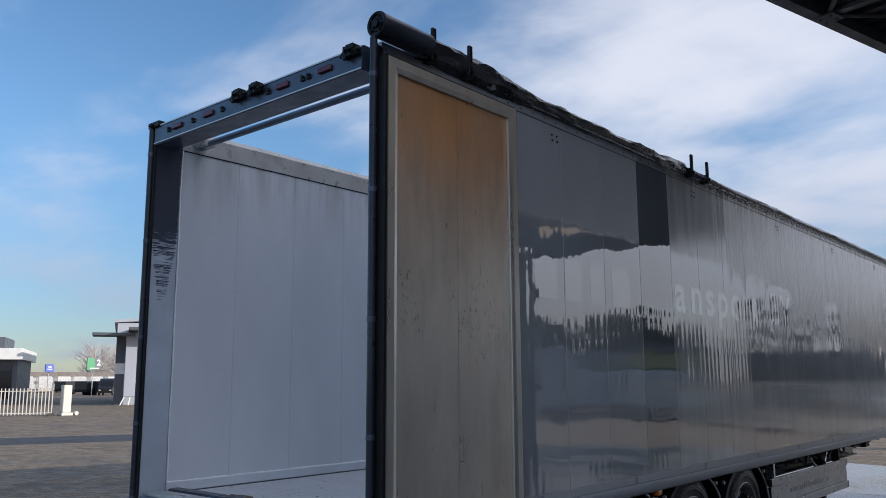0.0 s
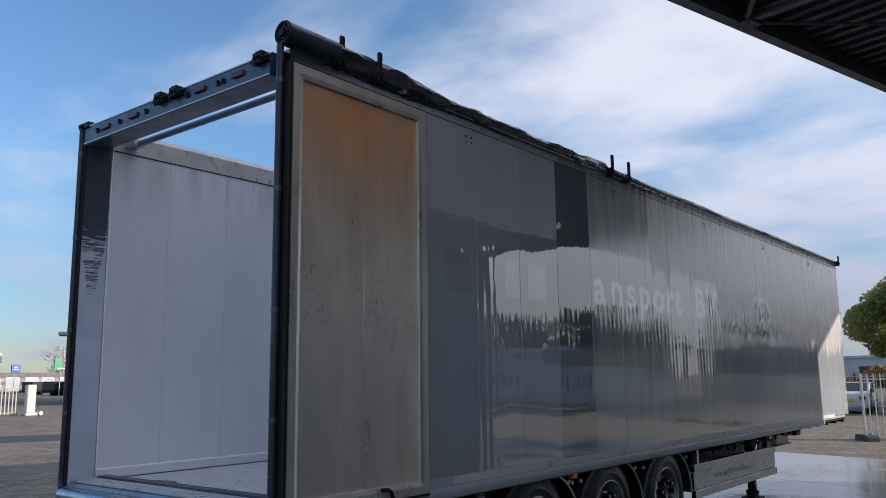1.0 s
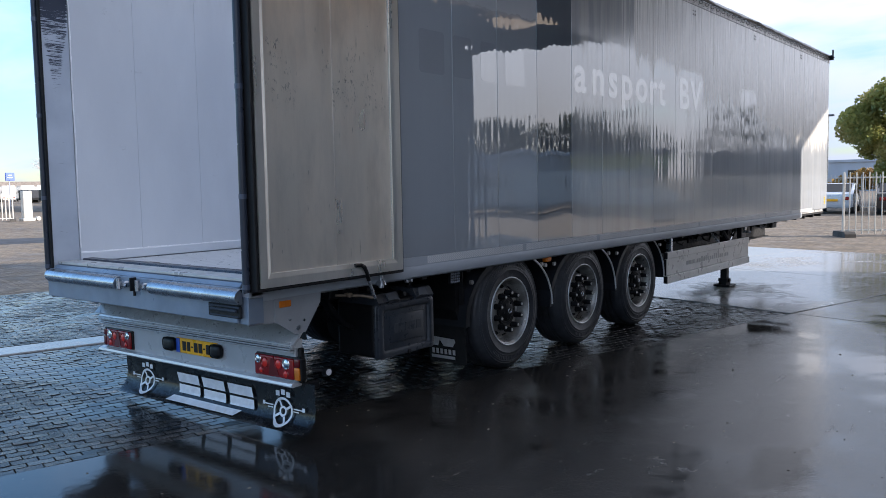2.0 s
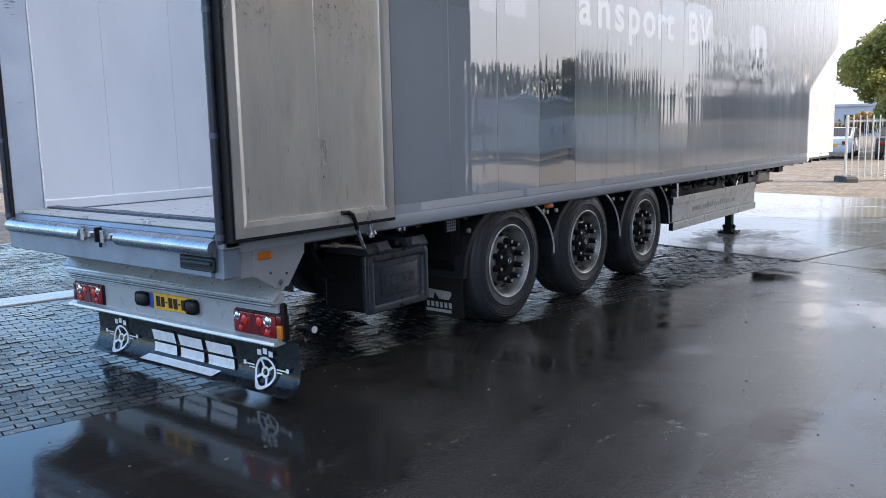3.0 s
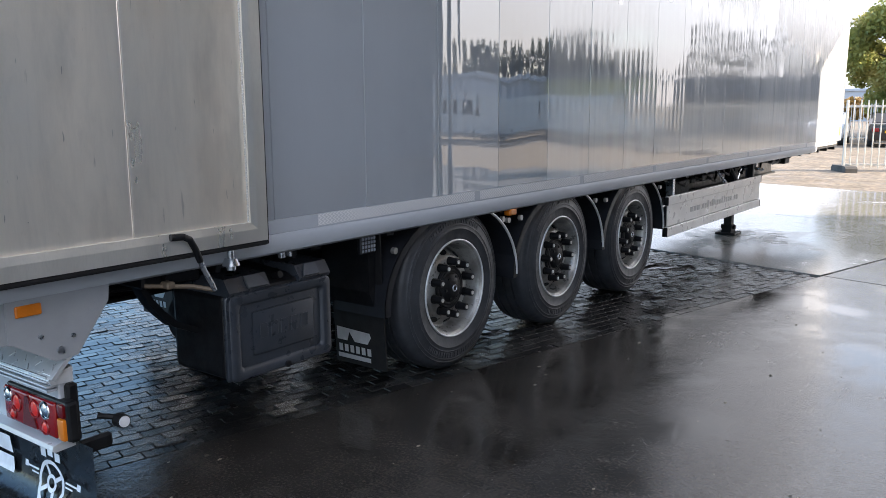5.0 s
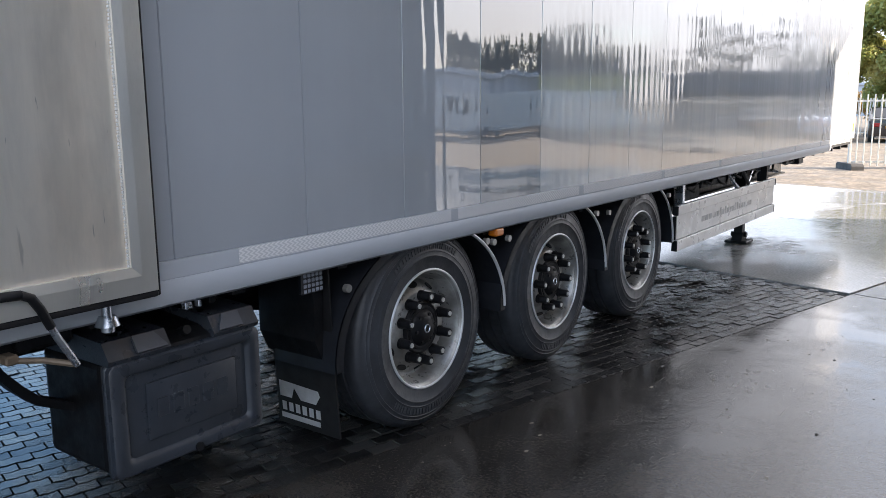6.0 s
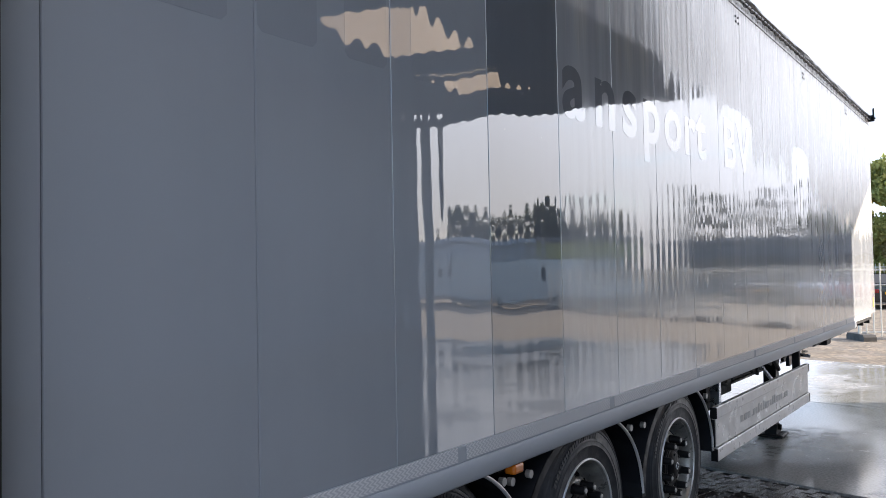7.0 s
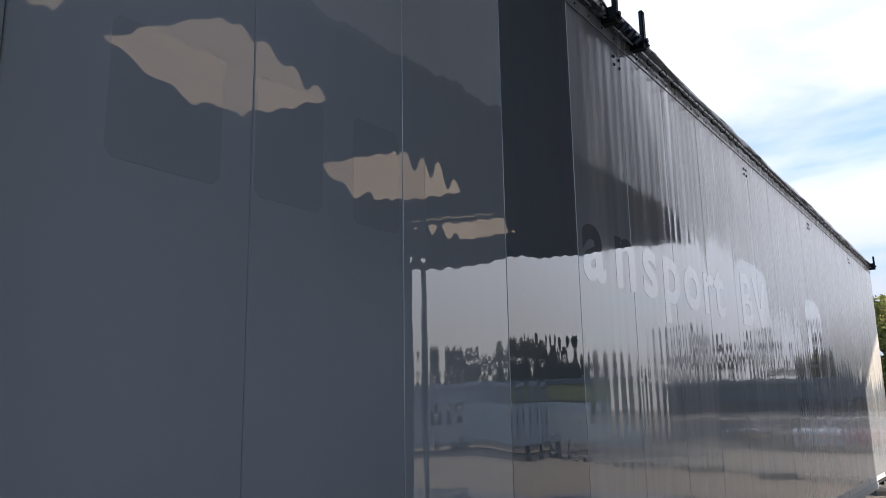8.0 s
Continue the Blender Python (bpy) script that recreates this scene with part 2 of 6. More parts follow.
def wet_ground(name, dry, wet, pool=0.5, grain=40, rough=0.75, size=0.35, random_tone=0.0, film=0.5, relief=0.3):
    """Ground that dries in patches: dark and shiny where it is wet, with thin standing water in the hollows."""
    m = Nodes(name)
    big = m.noise(size, 6, rough=0.6, dist=0.4)
    mid = m.noise(size * 7, 5)
    fine = m.noise(grain, 4)
    w = m.ramp(m.math("ADD", m.math("MULTIPLY", big, 0.8), m.math("MULTIPLY", mid, 0.2)), pool - 0.10, pool + 0.10)
    c0 = m.mix(m.ramp(fine, 0.3, 0.7), sh(dry, 0.72), sh(dry, 1.25))
    c0 = m.mix(m.math("MULTIPLY", m.ramp(mid, 0.4, 0.7), 0.5), c0, sh(dry, 0.7))
    c1 = m.mix(m.ramp(fine, 0.3, 0.7), sh(wet, 0.75), sh(wet, 1.25))
    c = m.mix(w, c0, c1)
    if random_tone:
        k = m.math("ADD", m.math("MULTIPLY", m.island(), 0.6), m.math("MULTIPLY", m.random(), 0.4))
        c = m.mix(m.math("MULTIPLY", k, random_tone), c, sh(wet, 0.5))
        c = m.mix(m.math("MULTIPLY", m.ramp(k, 0.6, 0.9), random_tone * 0.6), c, sh(dry, 1.5))
    r = m.mix(w, (rough, rough, rough), (film, film, film))
    rs = m.math("MULTIPLY", r, m.ramp(m.noise(size * 16, 4), 0.3, 0.7, 0.7, 1.25), True)
    if random_tone:
        rs = m.math("MULTIPLY", rs, m.ramp(m.math("FRACT", m.math("MULTIPLY", k, 7.3)), 0.0, 1.0, 0.55, 1.6), True)
    m.put(Base_Color=c, Roughness=rs, IOR=1.4)
    h = m.math("ADD", fine, m.math("MULTIPLY", mid, 1.5))
    n = m.n.new("ShaderNodeBump")
    n.inputs["Distance"].default_value = 0.006
    m.val(n.inputs["Strength"], m.math("MULTIPLY", m.math("SUBTRACT", 1.06, w), relief))
    m.l.new(h, n.inputs["Height"])
    m.l.new(n.outputs[0], m.bsdf.inputs["Normal"])
    return m.mat


GREY = (0.37, 0.40, 0.435)
SKIN = skin_material("grey_gel_coat", GREY)
SKIN_NEW = skin_material("dark_grey_gel_coat", (0.18, 0.205, 0.235), 0.3, 0.015)
GHOST = skin_material("unfaded_gel_coat", (0.25, 0.275, 0.31), 0.0, 0.008, 2.05)
GHOST_B = skin_material("glossy_old_print", GREY, 0.0, 0.01, 1.80)
PAINT = plain("grey_frame_paint", (0.205, 0.255, 0.325), 0.38, 0.1, 0.15, 3, 90, 0.1, 0.25, (0.30, 0.31, 0.32))
PAINT_H = plain("navy_frame_paint", (0.062, 0.080, 0.120), 0.38, 0.1, 0.15, 3, 90, 0.1, 0.25)
PAINT_D = plain("dark_frame_paint", (0.030, 0.038, 0.055), 0.36, 0.1, 0.2, 4, 90, 0.1, 0.2)


def liner_material():
    """White lining, faintly clouded, with grey drips running down from the top rail and scuffs low down."""
    m = Nodes("white_liner")
    z = m.axis(2)
    big, fine = m.noise(1.5, 6, (1, 1, 0.4)), m.noise(60, 3)
    c = m.mix(m.ramp(big, 0.3, 0.7), (0.60, 0.62, 0.655), (0.68, 0.70, 0.73))
    drip = m.math("MULTIPLY", m.ramp(z, 3.15, 3.85), m.ramp(m.noise(7, 6, (1, 1, 0.12), 0.65), 0.36, 0.66))
    c = m.mix(m.math("MULTIPLY", drip, 0.6), c, (0.34, 0.335, 0.325))
    scuff = m.ramp(m.noise(6, 8, (1, 0.7, 1.2), 0.75), 0.63, 0.72)
    c = m.mix(m.math("MULTIPLY", scuff, 0.5), c, (0.40, 0.41, 0.43))
    m.put(Base_Color=c, Roughness=m.ramp(m.noise(4, 5), 0.3, 0.7, 0.3, 0.5), Normal=m.bump(m.math("ADD", fine, m.math("MULTIPLY", big, 4.0)), 0.08, 0.006))
    return m.mat


LINER = liner_material()
WELD = plain("weld_line", (0.93, 0.93, 0.94), 0.3, 0.0, 0.03)
ALU = plain("bare_aluminium", (0.56, 0.555, 0.54), 0.36, 0.4, 0.12, 3, 120, 0.12, 0, (0.40, 0.38, 0.35))
ALU_L = plain("bright_aluminium", (0.66, 0.665, 0.67), 0.30, 0.3, 0.05, 4, 150, 0.03, spread=0.03)
STEEL = plain("galvanised_steel", (0.42, 0.45, 0.49), 0.27, 0.85, 0.14, 5, 140, 0.03, spread=0.06)
TREAD = plain("tread_plate", (0.50, 0.51, 0.525), 0.36, 0.3, 0.10, 5, 120, 0.1, 0, (0.35, 0.34, 0.32))
BLACK = plain("black_steel", (0.007, 0.0075, 0.009), 0.5, 0.0, 0.3, 6, 90, 0.2, 0, (0.028, 0.026, 0.024))
PLASTIC = plain("black_plastic", (0.013, 0.0145, 0.018), 0.42, 0.0, 0.2, 5, 200, 0.15, 0, (0.04, 0.04, 0.04))
BOX_C = plain("clasp_plastic", (0.06, 0.07, 0.085), 0.35, 0, 0.1)
GUARD = plain("dull_guard_aluminium", (0.56, 0.555, 0.545), 0.34, 0.25, 0.08, 3, 120, 0.05, 0, (0.33, 0.32, 0.30))
FENCE_W = plain("cream_fence_paint", (0.56, 0.54, 0.49), 0.5, 0, 0.06)
BOX_P = plain("grey_black_plastic", (0.030, 0.036, 0.046), 0.34, 0.0, 0.15, 5, 220, 0.2, 0, (0.09, 0.095, 0.10))
RUBBER = plain("seal_rubber", (0.012, 0.012, 0.013), 0.55, 0.0, 0.2, 5, 90, 0.1)
TYRE = plain("tyre_rubber", (0.034, 0.037, 0.043), 0.46, 0.0, 0.25, 7, 90, 0.25, 0, (0.085, 0.088, 0.094))
RIM = plain("silver_rim_paint", (0.33, 0.325, 0.31), 0.36, 0.45, 0.40, 7, 90, 0.06, 0.1, (0.17, 0.135, 0.10))
TARP = plain("black_tarpaulin", (0.036, 0.039, 0.047), 0.20, 0.0, 0.25, 7, 60, 0.35)
CHROME = flat_colour("worn_chrome", (0.75, 0.76, 0.78), 0.14, 1.0)
AMBER = flat_colour("amber_lens", (0.70, 0.19, 0.015), 0.15)
RED = flat_colour("red_lens", (0.26, 0.005, 0.006), 0.05)
RED_D = flat_colour("dark_red_lens", (0.13, 0.005, 0.006), 0.1)
RED_L = flat_colour("bright_red_dome", (0.78, 0.03, 0.02), 0.05)
CLEAR = flat_colour("clear_lens", (0.72, 0.72, 0.74), 0.1)
LENS_G = flat_colour("grey_lens", (0.26, 0.28, 0.33), 0.12)
YELLOW = plain("plate_yellow", (0.85, 0.42, 0.01), 0.3, 0, 0.08, 6, 50, 0)
BARP = plain("pale_grey_bar_paint", (0.42, 0.435, 0.455), 0.35, 0.1, 0.08, 3, 60, 0.05, 0, (0.36, 0.35, 0.33))
WHITE = plain("white_paint", (0.74, 0.745, 0.74), 0.4, 0, 0.06, 2, 60, 0.05, 0, (0.55, 0.54, 0.50))
WHITE_F = plain("white_print", (0.72, 0.73, 0.75), 0.4, 0, 0.12, 14, 60, 0.05)
TAPE = Nodes("reflective_tape")
TAPE.put(Base_Color=TAPE.mix(TAPE.ramp(TAPE.math("SINE", TAPE.math("ADD", TAPE.math("MULTIPLY", TAPE.axis(1), 250.0), TAPE.math("MULTIPLY", TAPE.math("SINE", TAPE.math("MULTIPLY", TAPE.axis(2), 330.0)), 2.0))), -0.5, 0.5), (0.56, 0.575, 0.60), (0.74, 0.75, 0.76)), Roughness=0.4, Metallic=0.0)
TAPE = TAPE.mat
RAILP = plain("rail_paint", (0.43, 0.465, 0.51), 0.42, 0.0, 0.05, 2.5, 90, 0.04, 0.0, None, 0.05, (1, 0.3, 1))
GUSSET = plain("gusset_grey_paint", (0.31, 0.325, 0.345), 0.42, 0.0, 0.08, 3, 90, 0.05, 0.0, (0.24, 0.24, 0.23))
GREY_PRINT = flat_colour("grey_print", (0.33, 0.335, 0.34), 0.4)
BLUE = flat_colour("blue_print", (0.03, 0.10, 0.50), 0.4)
GREEN = flat_colour("green_print", (0.02, 0.32, 0.12), 0.4)


def door_material():
    """Mill-finish aluminium sheet gone beige and grey, with rubbed bands at mid height and fine upright rolling marks.
    A warm lamp sheen is put into its colour towards the top.
    """
    m = Nodes("door_sheet")
    z = m.axis(2)
    roll = m.noise(11, 8, (1, 1, 0.16), 0.75, dist=0.5)
    blot = m.noise(2.2, 6, (1, 1, 0.6))
    # sheen of the warm lamps, coloured in by height and broken up by noise
    warm_sheen = m.math("ADD", m.math("ADD", m.ramp(z, 2.3, 3.4, 0.0, 0.34), m.ramp(m.math("ADD", z, m.math("MULTIPLY", roll, 0.4)), 3.0, 3.85, 0.0, 0.55)), m.math("MULTIPLY", m.math("SUBTRACT", blot, 0.5), 0.6), True)
    c = m.mix(warm_sheen, (0.99, 0.91, 0.80), (0.84, 0.48, 0.245))
    c = m.mix(m.math("MULTIPLY", m.ramp(roll, 0.38, 0.75), 0.15), c, (0.34, 0.325, 0.30))
    rub = m.math("MULTIPLY", m.math("MULTIPLY", m.ramp(z, 2.1, 2.3), m.ramp(z, 2.5, 2.65, 1.0, 0.0)), m.math("MULTIPLY", m.ramp(m.noise(30, 8, (1, 1.6, 0.9), 0.75), 0.54, 0.64), m.ramp(m.noise(4.5, 3, (1, 1, 0.5)), 0.46, 0.56)))
    c = m.mix(m.math("MULTIPLY", rub, 0.75), c, (0.16, 0.15, 0.135))
    smear = m.ramp(m.noise(3.0, 5, (1, 1.4, 0.5), 0.6), 0.48, 0.72)
    c = m.mix(m.math("MULTIPLY", smear, 0.30), c, (0.46, 0.42, 0.36))
    dots = m.ramp(m.noise(26, 1), 0.80, 0.83)
    c = m.mix(m.math("MULTIPLY", dots, 0.8), c, (0.08, 0.07, 0.06))
    drip = m.ramp(m.noise(7, 5, (1, 2.2, 0.28), 0.6), 0.66, 0.72)
    c = m.mix(m.math("MULTIPLY", drip, 0.35), c, (0.22, 0.19, 0.15))
    scr = m.ramp(m.noise(9, 2, (1, 6, 0.9)), 0.70, 0.75)
    c = m.mix(m.math("MULTIPLY", scr, 0.5), c, (0.20, 0.19, 0.17))
    m.put(Base_Color=c, Metallic=0.80, Roughness=m.ramp(m.noise(4, 6, (1, 1, 0.4)), 0.3, 0.7, 0.27, 0.44), Normal=m.bump(m.noise(3, 3), 0.25, 0.012))
    return m.mat


DOORM = door_material()
DOORF = plain("door_frame_aluminium", (0.74, 0.71, 0.65), 0.33, 0.75, 0.12, 2.2, 130, 0.05, 0, (0.33, 0.30, 0.25), 0.08, (1, 1, 0.3))

def yard_pavers():
    """Dry worn block paving: courses of stones with sandy joints, stained in broad patches."""
    mat = wet_ground("dry_sandy_pavers", (0.24, 0.197, 0.148), (0.13, 0.112, 0.095), 0.62, 14, 0.85, 0.10, 0, 0.5, 0.6)
    n, l = mat.node_tree.nodes, mat.node_tree.links
    b = n["Principled BSDF"]
    base = b.inputs["Base Color"].links[0].from_socket
    geo = n.new("ShaderNodeNewGeometry")
    mp = n.new("ShaderNodeMapping")
    mp.inputs["Rotation"].default_value = (0, 0, radians(14.3 + 90))
    l.new(geo.outputs["Position"], mp.inputs[0])
    br = n.new("ShaderNodeTexBrick")
    br.inputs["Scale"].default_value = 1.0
    br.inputs["Brick Width"].default_value, br.inputs["Row Height"].default_value = 0.21, 0.11
    br.inputs["Mortar Size"].default_value, br.inputs["Mortar Smooth"].default_value = 0.008, 0.3
    br.inputs["Color1"].default_value, br.inputs["Color2"].default_value = (0.62, 0.62, 0.62, 1), (1.25, 1.2, 1.15, 1)
    br.inputs["Mortar"].default_value = (0.42, 0.38, 0.34, 1)
    l.new(mp.outputs[0], br.inputs["Vector"])
    mul = n.new("ShaderNodeMix")
    mul.data_type, mul.blend_type = "RGBA", "MULTIPLY"
    mul.inputs[0].default_value = 0.85
    l.new(base, mul.inputs[6]), l.new(br.outputs["Color"], mul.inputs[7])
    # loose grit and damp smears over the stones
    mp2 = n.new("ShaderNodeMapping")
    mp2.inputs["Rotation"].default_value, mp2.inputs["Scale"].default_value = (0, 0, radians(14.3)), (0.35, 1.0, 1)
    l.new(geo.outputs["Position"], mp2.inputs[0])
    grit = n.new("ShaderNodeTexNoise")
    grit.inputs["Scale"].default_value, grit.inputs["Detail"].default_value, grit.inputs["Roughness"].default_value = 1.6, 10, 0.72
    l.new(mp2.outputs[0], grit.inputs["Vector"])
    rg = n.new("ShaderNodeMapRange")
    rg.interpolation_type = "SMOOTHSTEP"
    for i_, v_ in enumerate((0.50, 0.66, 0.0, 0.75)):
        rg.inputs[i_ + 1].default_value = v_
    l.new(grit.outputs[0], rg.inputs[0])
    smear = n.new("ShaderNodeMix")
    smear.data_type = "RGBA"
    l.new(rg.outputs[0], smear.inputs[0]), l.new(mul.outputs[2], smear.inputs[6])
    smear.inputs[7].default_value = (0.095, 0.078, 0.058, 1)
    l.new(smear.outputs[2], b.inputs["Base Color"])
    return mat


def yard_floor():
    """Worn wet concrete: a thin film of water, raw gravelly patches where the skin has broken, and scrape marks along the yard."""
    m = Nodes("wet_yard_concrete")
    turn = radians(14.3)
    big = m.noise(0.45, 5, rough=0.6, dist=0.6)
    mid = m.noise(2.6, 6, rough=0.6)
    fine = m.noise(70, 3)
    grit = m.noise(190, 2)
    scrape = m.noise(1.6, 8, (4.0, 0.5, 1), 0.7, turn, 0.6)
    film = m.ramp(m.math("ADD", m.math("MULTIPLY", big, 0.75), m.math("MULTIPLY", mid, 0.25)), 0.40, 0.60)
    pd = m.n.new("ShaderNodeVectorMath")
    pd.operation = "DISTANCE"
    m.l.new(m.pos, pd.inputs[0])
    pd.inputs[1].default_value = (0.2, -0.7, 0)
    film = m.math("MAXIMUM", film, m.ramp(m.math("ADD", pd.outputs["Value"], m.math("MULTIPLY", mid, 0.9)), 1.5, 2.1, 1.0, 0.0))
    near = None
    for px_, py_, rad in ((0.75, 6.9, 0.9), (1.1, 4.6, 0.9), (2.0, 1.5, 0.7), (0.35, -1.2, 0.6)):
        d = m.n.new("ShaderNodeVectorMath")
        d.operation = "DISTANCE"
        m.l.new(m.pos, d.inputs[0])
        d.inputs[1].default_value = (px_, py_, 0)
        k = m.ramp(d.outputs["Value"], 0.0, rad, 0.08, 0.0)
        near = k if near is None else m.math("ADD", near, k)
    raw = m.ramp(m.math("ADD", near, m.noise(5.5, 9, (1.3, 0.6, 1), 0.8, turn, 0.3)), 0.62, 0.70)
    c = m.mix(film, (0.050, 0.044, 0.038), (0.018, 0.0165, 0.015))
    c = m.mix(m.math("MULTIPLY", m.ramp(scrape, 0.50, 0.78), 0.28), c, (0.11, 0.10, 0.086))
    c = m.mix(m.math("MULTIPLY", m.ramp(fine, 0.46, 0.70), 0.38), c, (0.10, 0.09, 0.078))
    c = m.mix(m.math("MULTIPLY", raw, 0.75), c, m.mix(m.ramp(grit, 0.35, 0.65), (0.012, 0.011, 0.010), (0.20, 0.185, 0.165)))
    for sc_, st_, tn_ in ((9.0, (7.0, 0.2, 1), 0.9), (7.0, (7.0, 0.25, 1), -0.4)):
        c = m.mix(m.math("MULTIPLY", m.ramp(m.noise(sc_, 3, st_, 0.6, tn_), 0.70, 0.74), 0.35), c, (0.16, 0.147, 0.128))
    cd = m.n.new("ShaderNodeVectorMath")
    cd.operation = "DISTANCE"
    m.l.new(m.pos, cd.inputs[0])
    cd.inputs[1].default_value = (2.05, 1.35, 0)
    crust = m.ramp(m.math("ADD", m.noise(3.2, 9, (1, 1, 1), 0.72), m.ramp(cd.outputs["Value"], 0.0, 0.45, 0.14, 0.0)), 0.66, 0.70)
    c = m.mix(m.math("MULTIPLY", crust, 0.7), c, (0.27, 0.25, 0.22))
    r = m.math("ADD", m.ramp(film, 0.0, 1.0, 0.24, 0.06), m.math("MULTIPLY", m.ramp(scrape, 0.5, 0.75), 0.05))
    r = m.math("ADD", r, m.math("MULTIPLY", raw, 0.12))
    m.put(Base_Color=c, Roughness=r, IOR=1.45)
    n = m.n.new("ShaderNodeBump")
    n.inputs["Distance"].default_value = 0.006
    m.val(n.inputs["Strength"], m.math("ADD", m.ramp(film, 0.0, 1.0, 0.28, 0.075), m.math("MULTIPLY", raw, 0.6)))
    m.l.new(m.math("ADD", m.math("MULTIPLY", fine, 0.5), m.math("ADD", m.math("MULTIPLY", mid, 1.5), m.noise(17, 3))), n.inputs["Height"])
    m.l.new(n.outputs[0], m.bsdf.inputs["Normal"])
    return m.mat


CONCRETE = yard_floor()
SLAB = wet_ground("damp_pale_concrete", (0.36, 0.345, 0.32), (0.28, 0.272, 0.26), 0.42, 45, 0.34, 0.6, 0, 0.13, 0.16)
PAVER = wet_ground("wet_concrete_pavers", (0.050, 0.048, 0.046), (0.017, 0.0165, 0.016), 0.50, 90, 0.22, 0.55, 0.9, 0.10, 0.6)
PAVER.node_tree.nodes["Principled BSDF"].inputs["IOR"].default_value = 1.27
DIRT = yard_pavers()
SAND = plain("joint_sand", (0.022, 0.020, 0.018), 0.8, 0, 0.3, 2, 60, 0.4)
CLAD = plain("hall_cladding", (0.20, 0.21, 0.225), 0.5, 0, 0.12, 1.2, 40, 0.05)
DECK = plain("roof_deck", (0.10, 0.105, 0.12), 0.55, 0.1, 0.2, 1.5, 40, 0.1)
BEAM = plain("steel_beam", (0.16, 0.165, 0.175), 0.5, 0.2, 0.2, 2, 60, 0.1)
GLASS_D = flat_colour("dark_vehicle_glass", (0.012, 0.014, 0.018), 0.06)
LAMP = Nodes("warm_light_panel")
LAMP.put(Base_Color=(0.8, 0.7, 0.6), Roughness=0.4, Emission_Color=(1.0, 0.79, 0.58), Emission_Strength=0.32)
LAMP = LAMP.mat


def leaf_material(name, a, b, c3):
    m = Nodes(name)
    c = m.mix(m.island(), a, b)
    c = m.mix(m.math("MULTIPLY", m.ramp(m.noise(0.5, 3), 0.45, 0.65), 0.7), c, c3)
    m.put(Base_Color=c, Roughness=0.55)
    t = m.n.new("ShaderNodeBsdfTranslucent")
    m.l.new(c, t.inputs[0])
    x = m.n.new("ShaderNodeMixShader")
    x.inputs[0].default_value = 0.45
    m.l.new(m.bsdf.outputs[0], x.inputs[1]), m.l.new(t.outputs[0], x.inputs[2])
    m.l.new(x.outputs[0], m.n["Material Output"].inputs[0])
    return m.mat


LEAF = leaf_material("autumn_leaves", (0.22, 0.245, 0.07), (0.40, 0.39, 0.12), (0.55, 0.43, 0.15))
LEAF_D = leaf_material("dark_leaves", (0.035, 0.048, 0.024), (0.075, 0.080, 0.036), (0.12, 0.095, 0.045))
LEAF_O = leaf_material("brown_green_leaves", (0.17, 0.15, 0.06), (0.27, 0.215, 0.085), (0.33, 0.22, 0.08))
HEDGE = leaf_material("brown_hedge", (0.30, 0.18, 0.06), (0.42, 0.26, 0.09), (0.20, 0.16, 0.05))
TWIG = plain("pale_twigs", (0.52, 0.47, 0.46), 0.9)
BARK = plain("bark", (0.10, 0.08, 0.06), 0.85, 0, 0.3, 8, 40, 0.6)

for dull in (BLACK, PLASTIC, RUBBER, SAND, PAINT_D):
    dull.node_tree.nodes["Principled BSDF"].inputs["Specular IOR Level"].default_value = 0.28

# ---------------------------------------------------------------- building helpers
WORLD = {}


def mesh_of(name, bm, material, smooth=False):
    me = bpy.data.meshes.new(name)
    bm.normal_update()
    bm.to_mesh(me)
    bm.free()
    for mm in (material if isinstance(material, (list, tuple)) else [material]):
        me.materials.append(mm)
    if smooth:
        me.shade_smooth()
        me.set_sharp_from_angle(angle=radians(38))
    return me


def hang(ob, parent, m=None):
    m = m or Matrix()
    if parent is not None:
        ob.parent = parent
        ob.matrix_parent_inverse = WORLD.get(parent.name, Matrix()).inverted()
    ob.matrix_basis = m
    WORLD[ob.name] = m
    return ob


def part(name, bm, material, parent=None, label="", m=None, smooth=False):
    me = bm if isinstance(bm, bpy.types.Mesh) else mesh_of(name, bm, material, smooth)
    ob = hang(new(name, me), parent, m)
    return tagged(ob, label)


def thing(name, at, label, category, group="", kind=""):
    ob = new(name)
    ob.empty_display_size = 0.1
    ob.location = at
    WORLD[ob.name] = Matrix.Translation(at)
    return tagged(ob, label, category, group, kind)


def B():
    return bmesh.new()


def box(bm, a, b, bevel=0.0, seg=1):
    g = bmesh.ops.create_cube(bm, size=1)
    for v in g["verts"]:
        v.co = Vector([a[i] if v.co[i] < 0 else b[i] for i in range(3)])
    if bevel:
        es = list({e for v in g["verts"] for e in v.link_edges})
        bmesh.ops.bevel(bm, geom=es, offset=bevel, segments=seg, affect="EDGES", profile=0.5)
    return bm


def cyl(bm, p, q, r, seg=16, r2=None):
    p, q = Vector(p), Vector(q)
    d = q - p
    m = Matrix.Translation((p + q) / 2) @ d.to_track_quat("Z", "Y").to_matrix().to_4x4()
    bmesh.ops.create_cone(bm, cap_ends=True, segments=seg, radius1=r, radius2=r if r2 is None else r2, depth=d.length, matrix=m)
    return bm


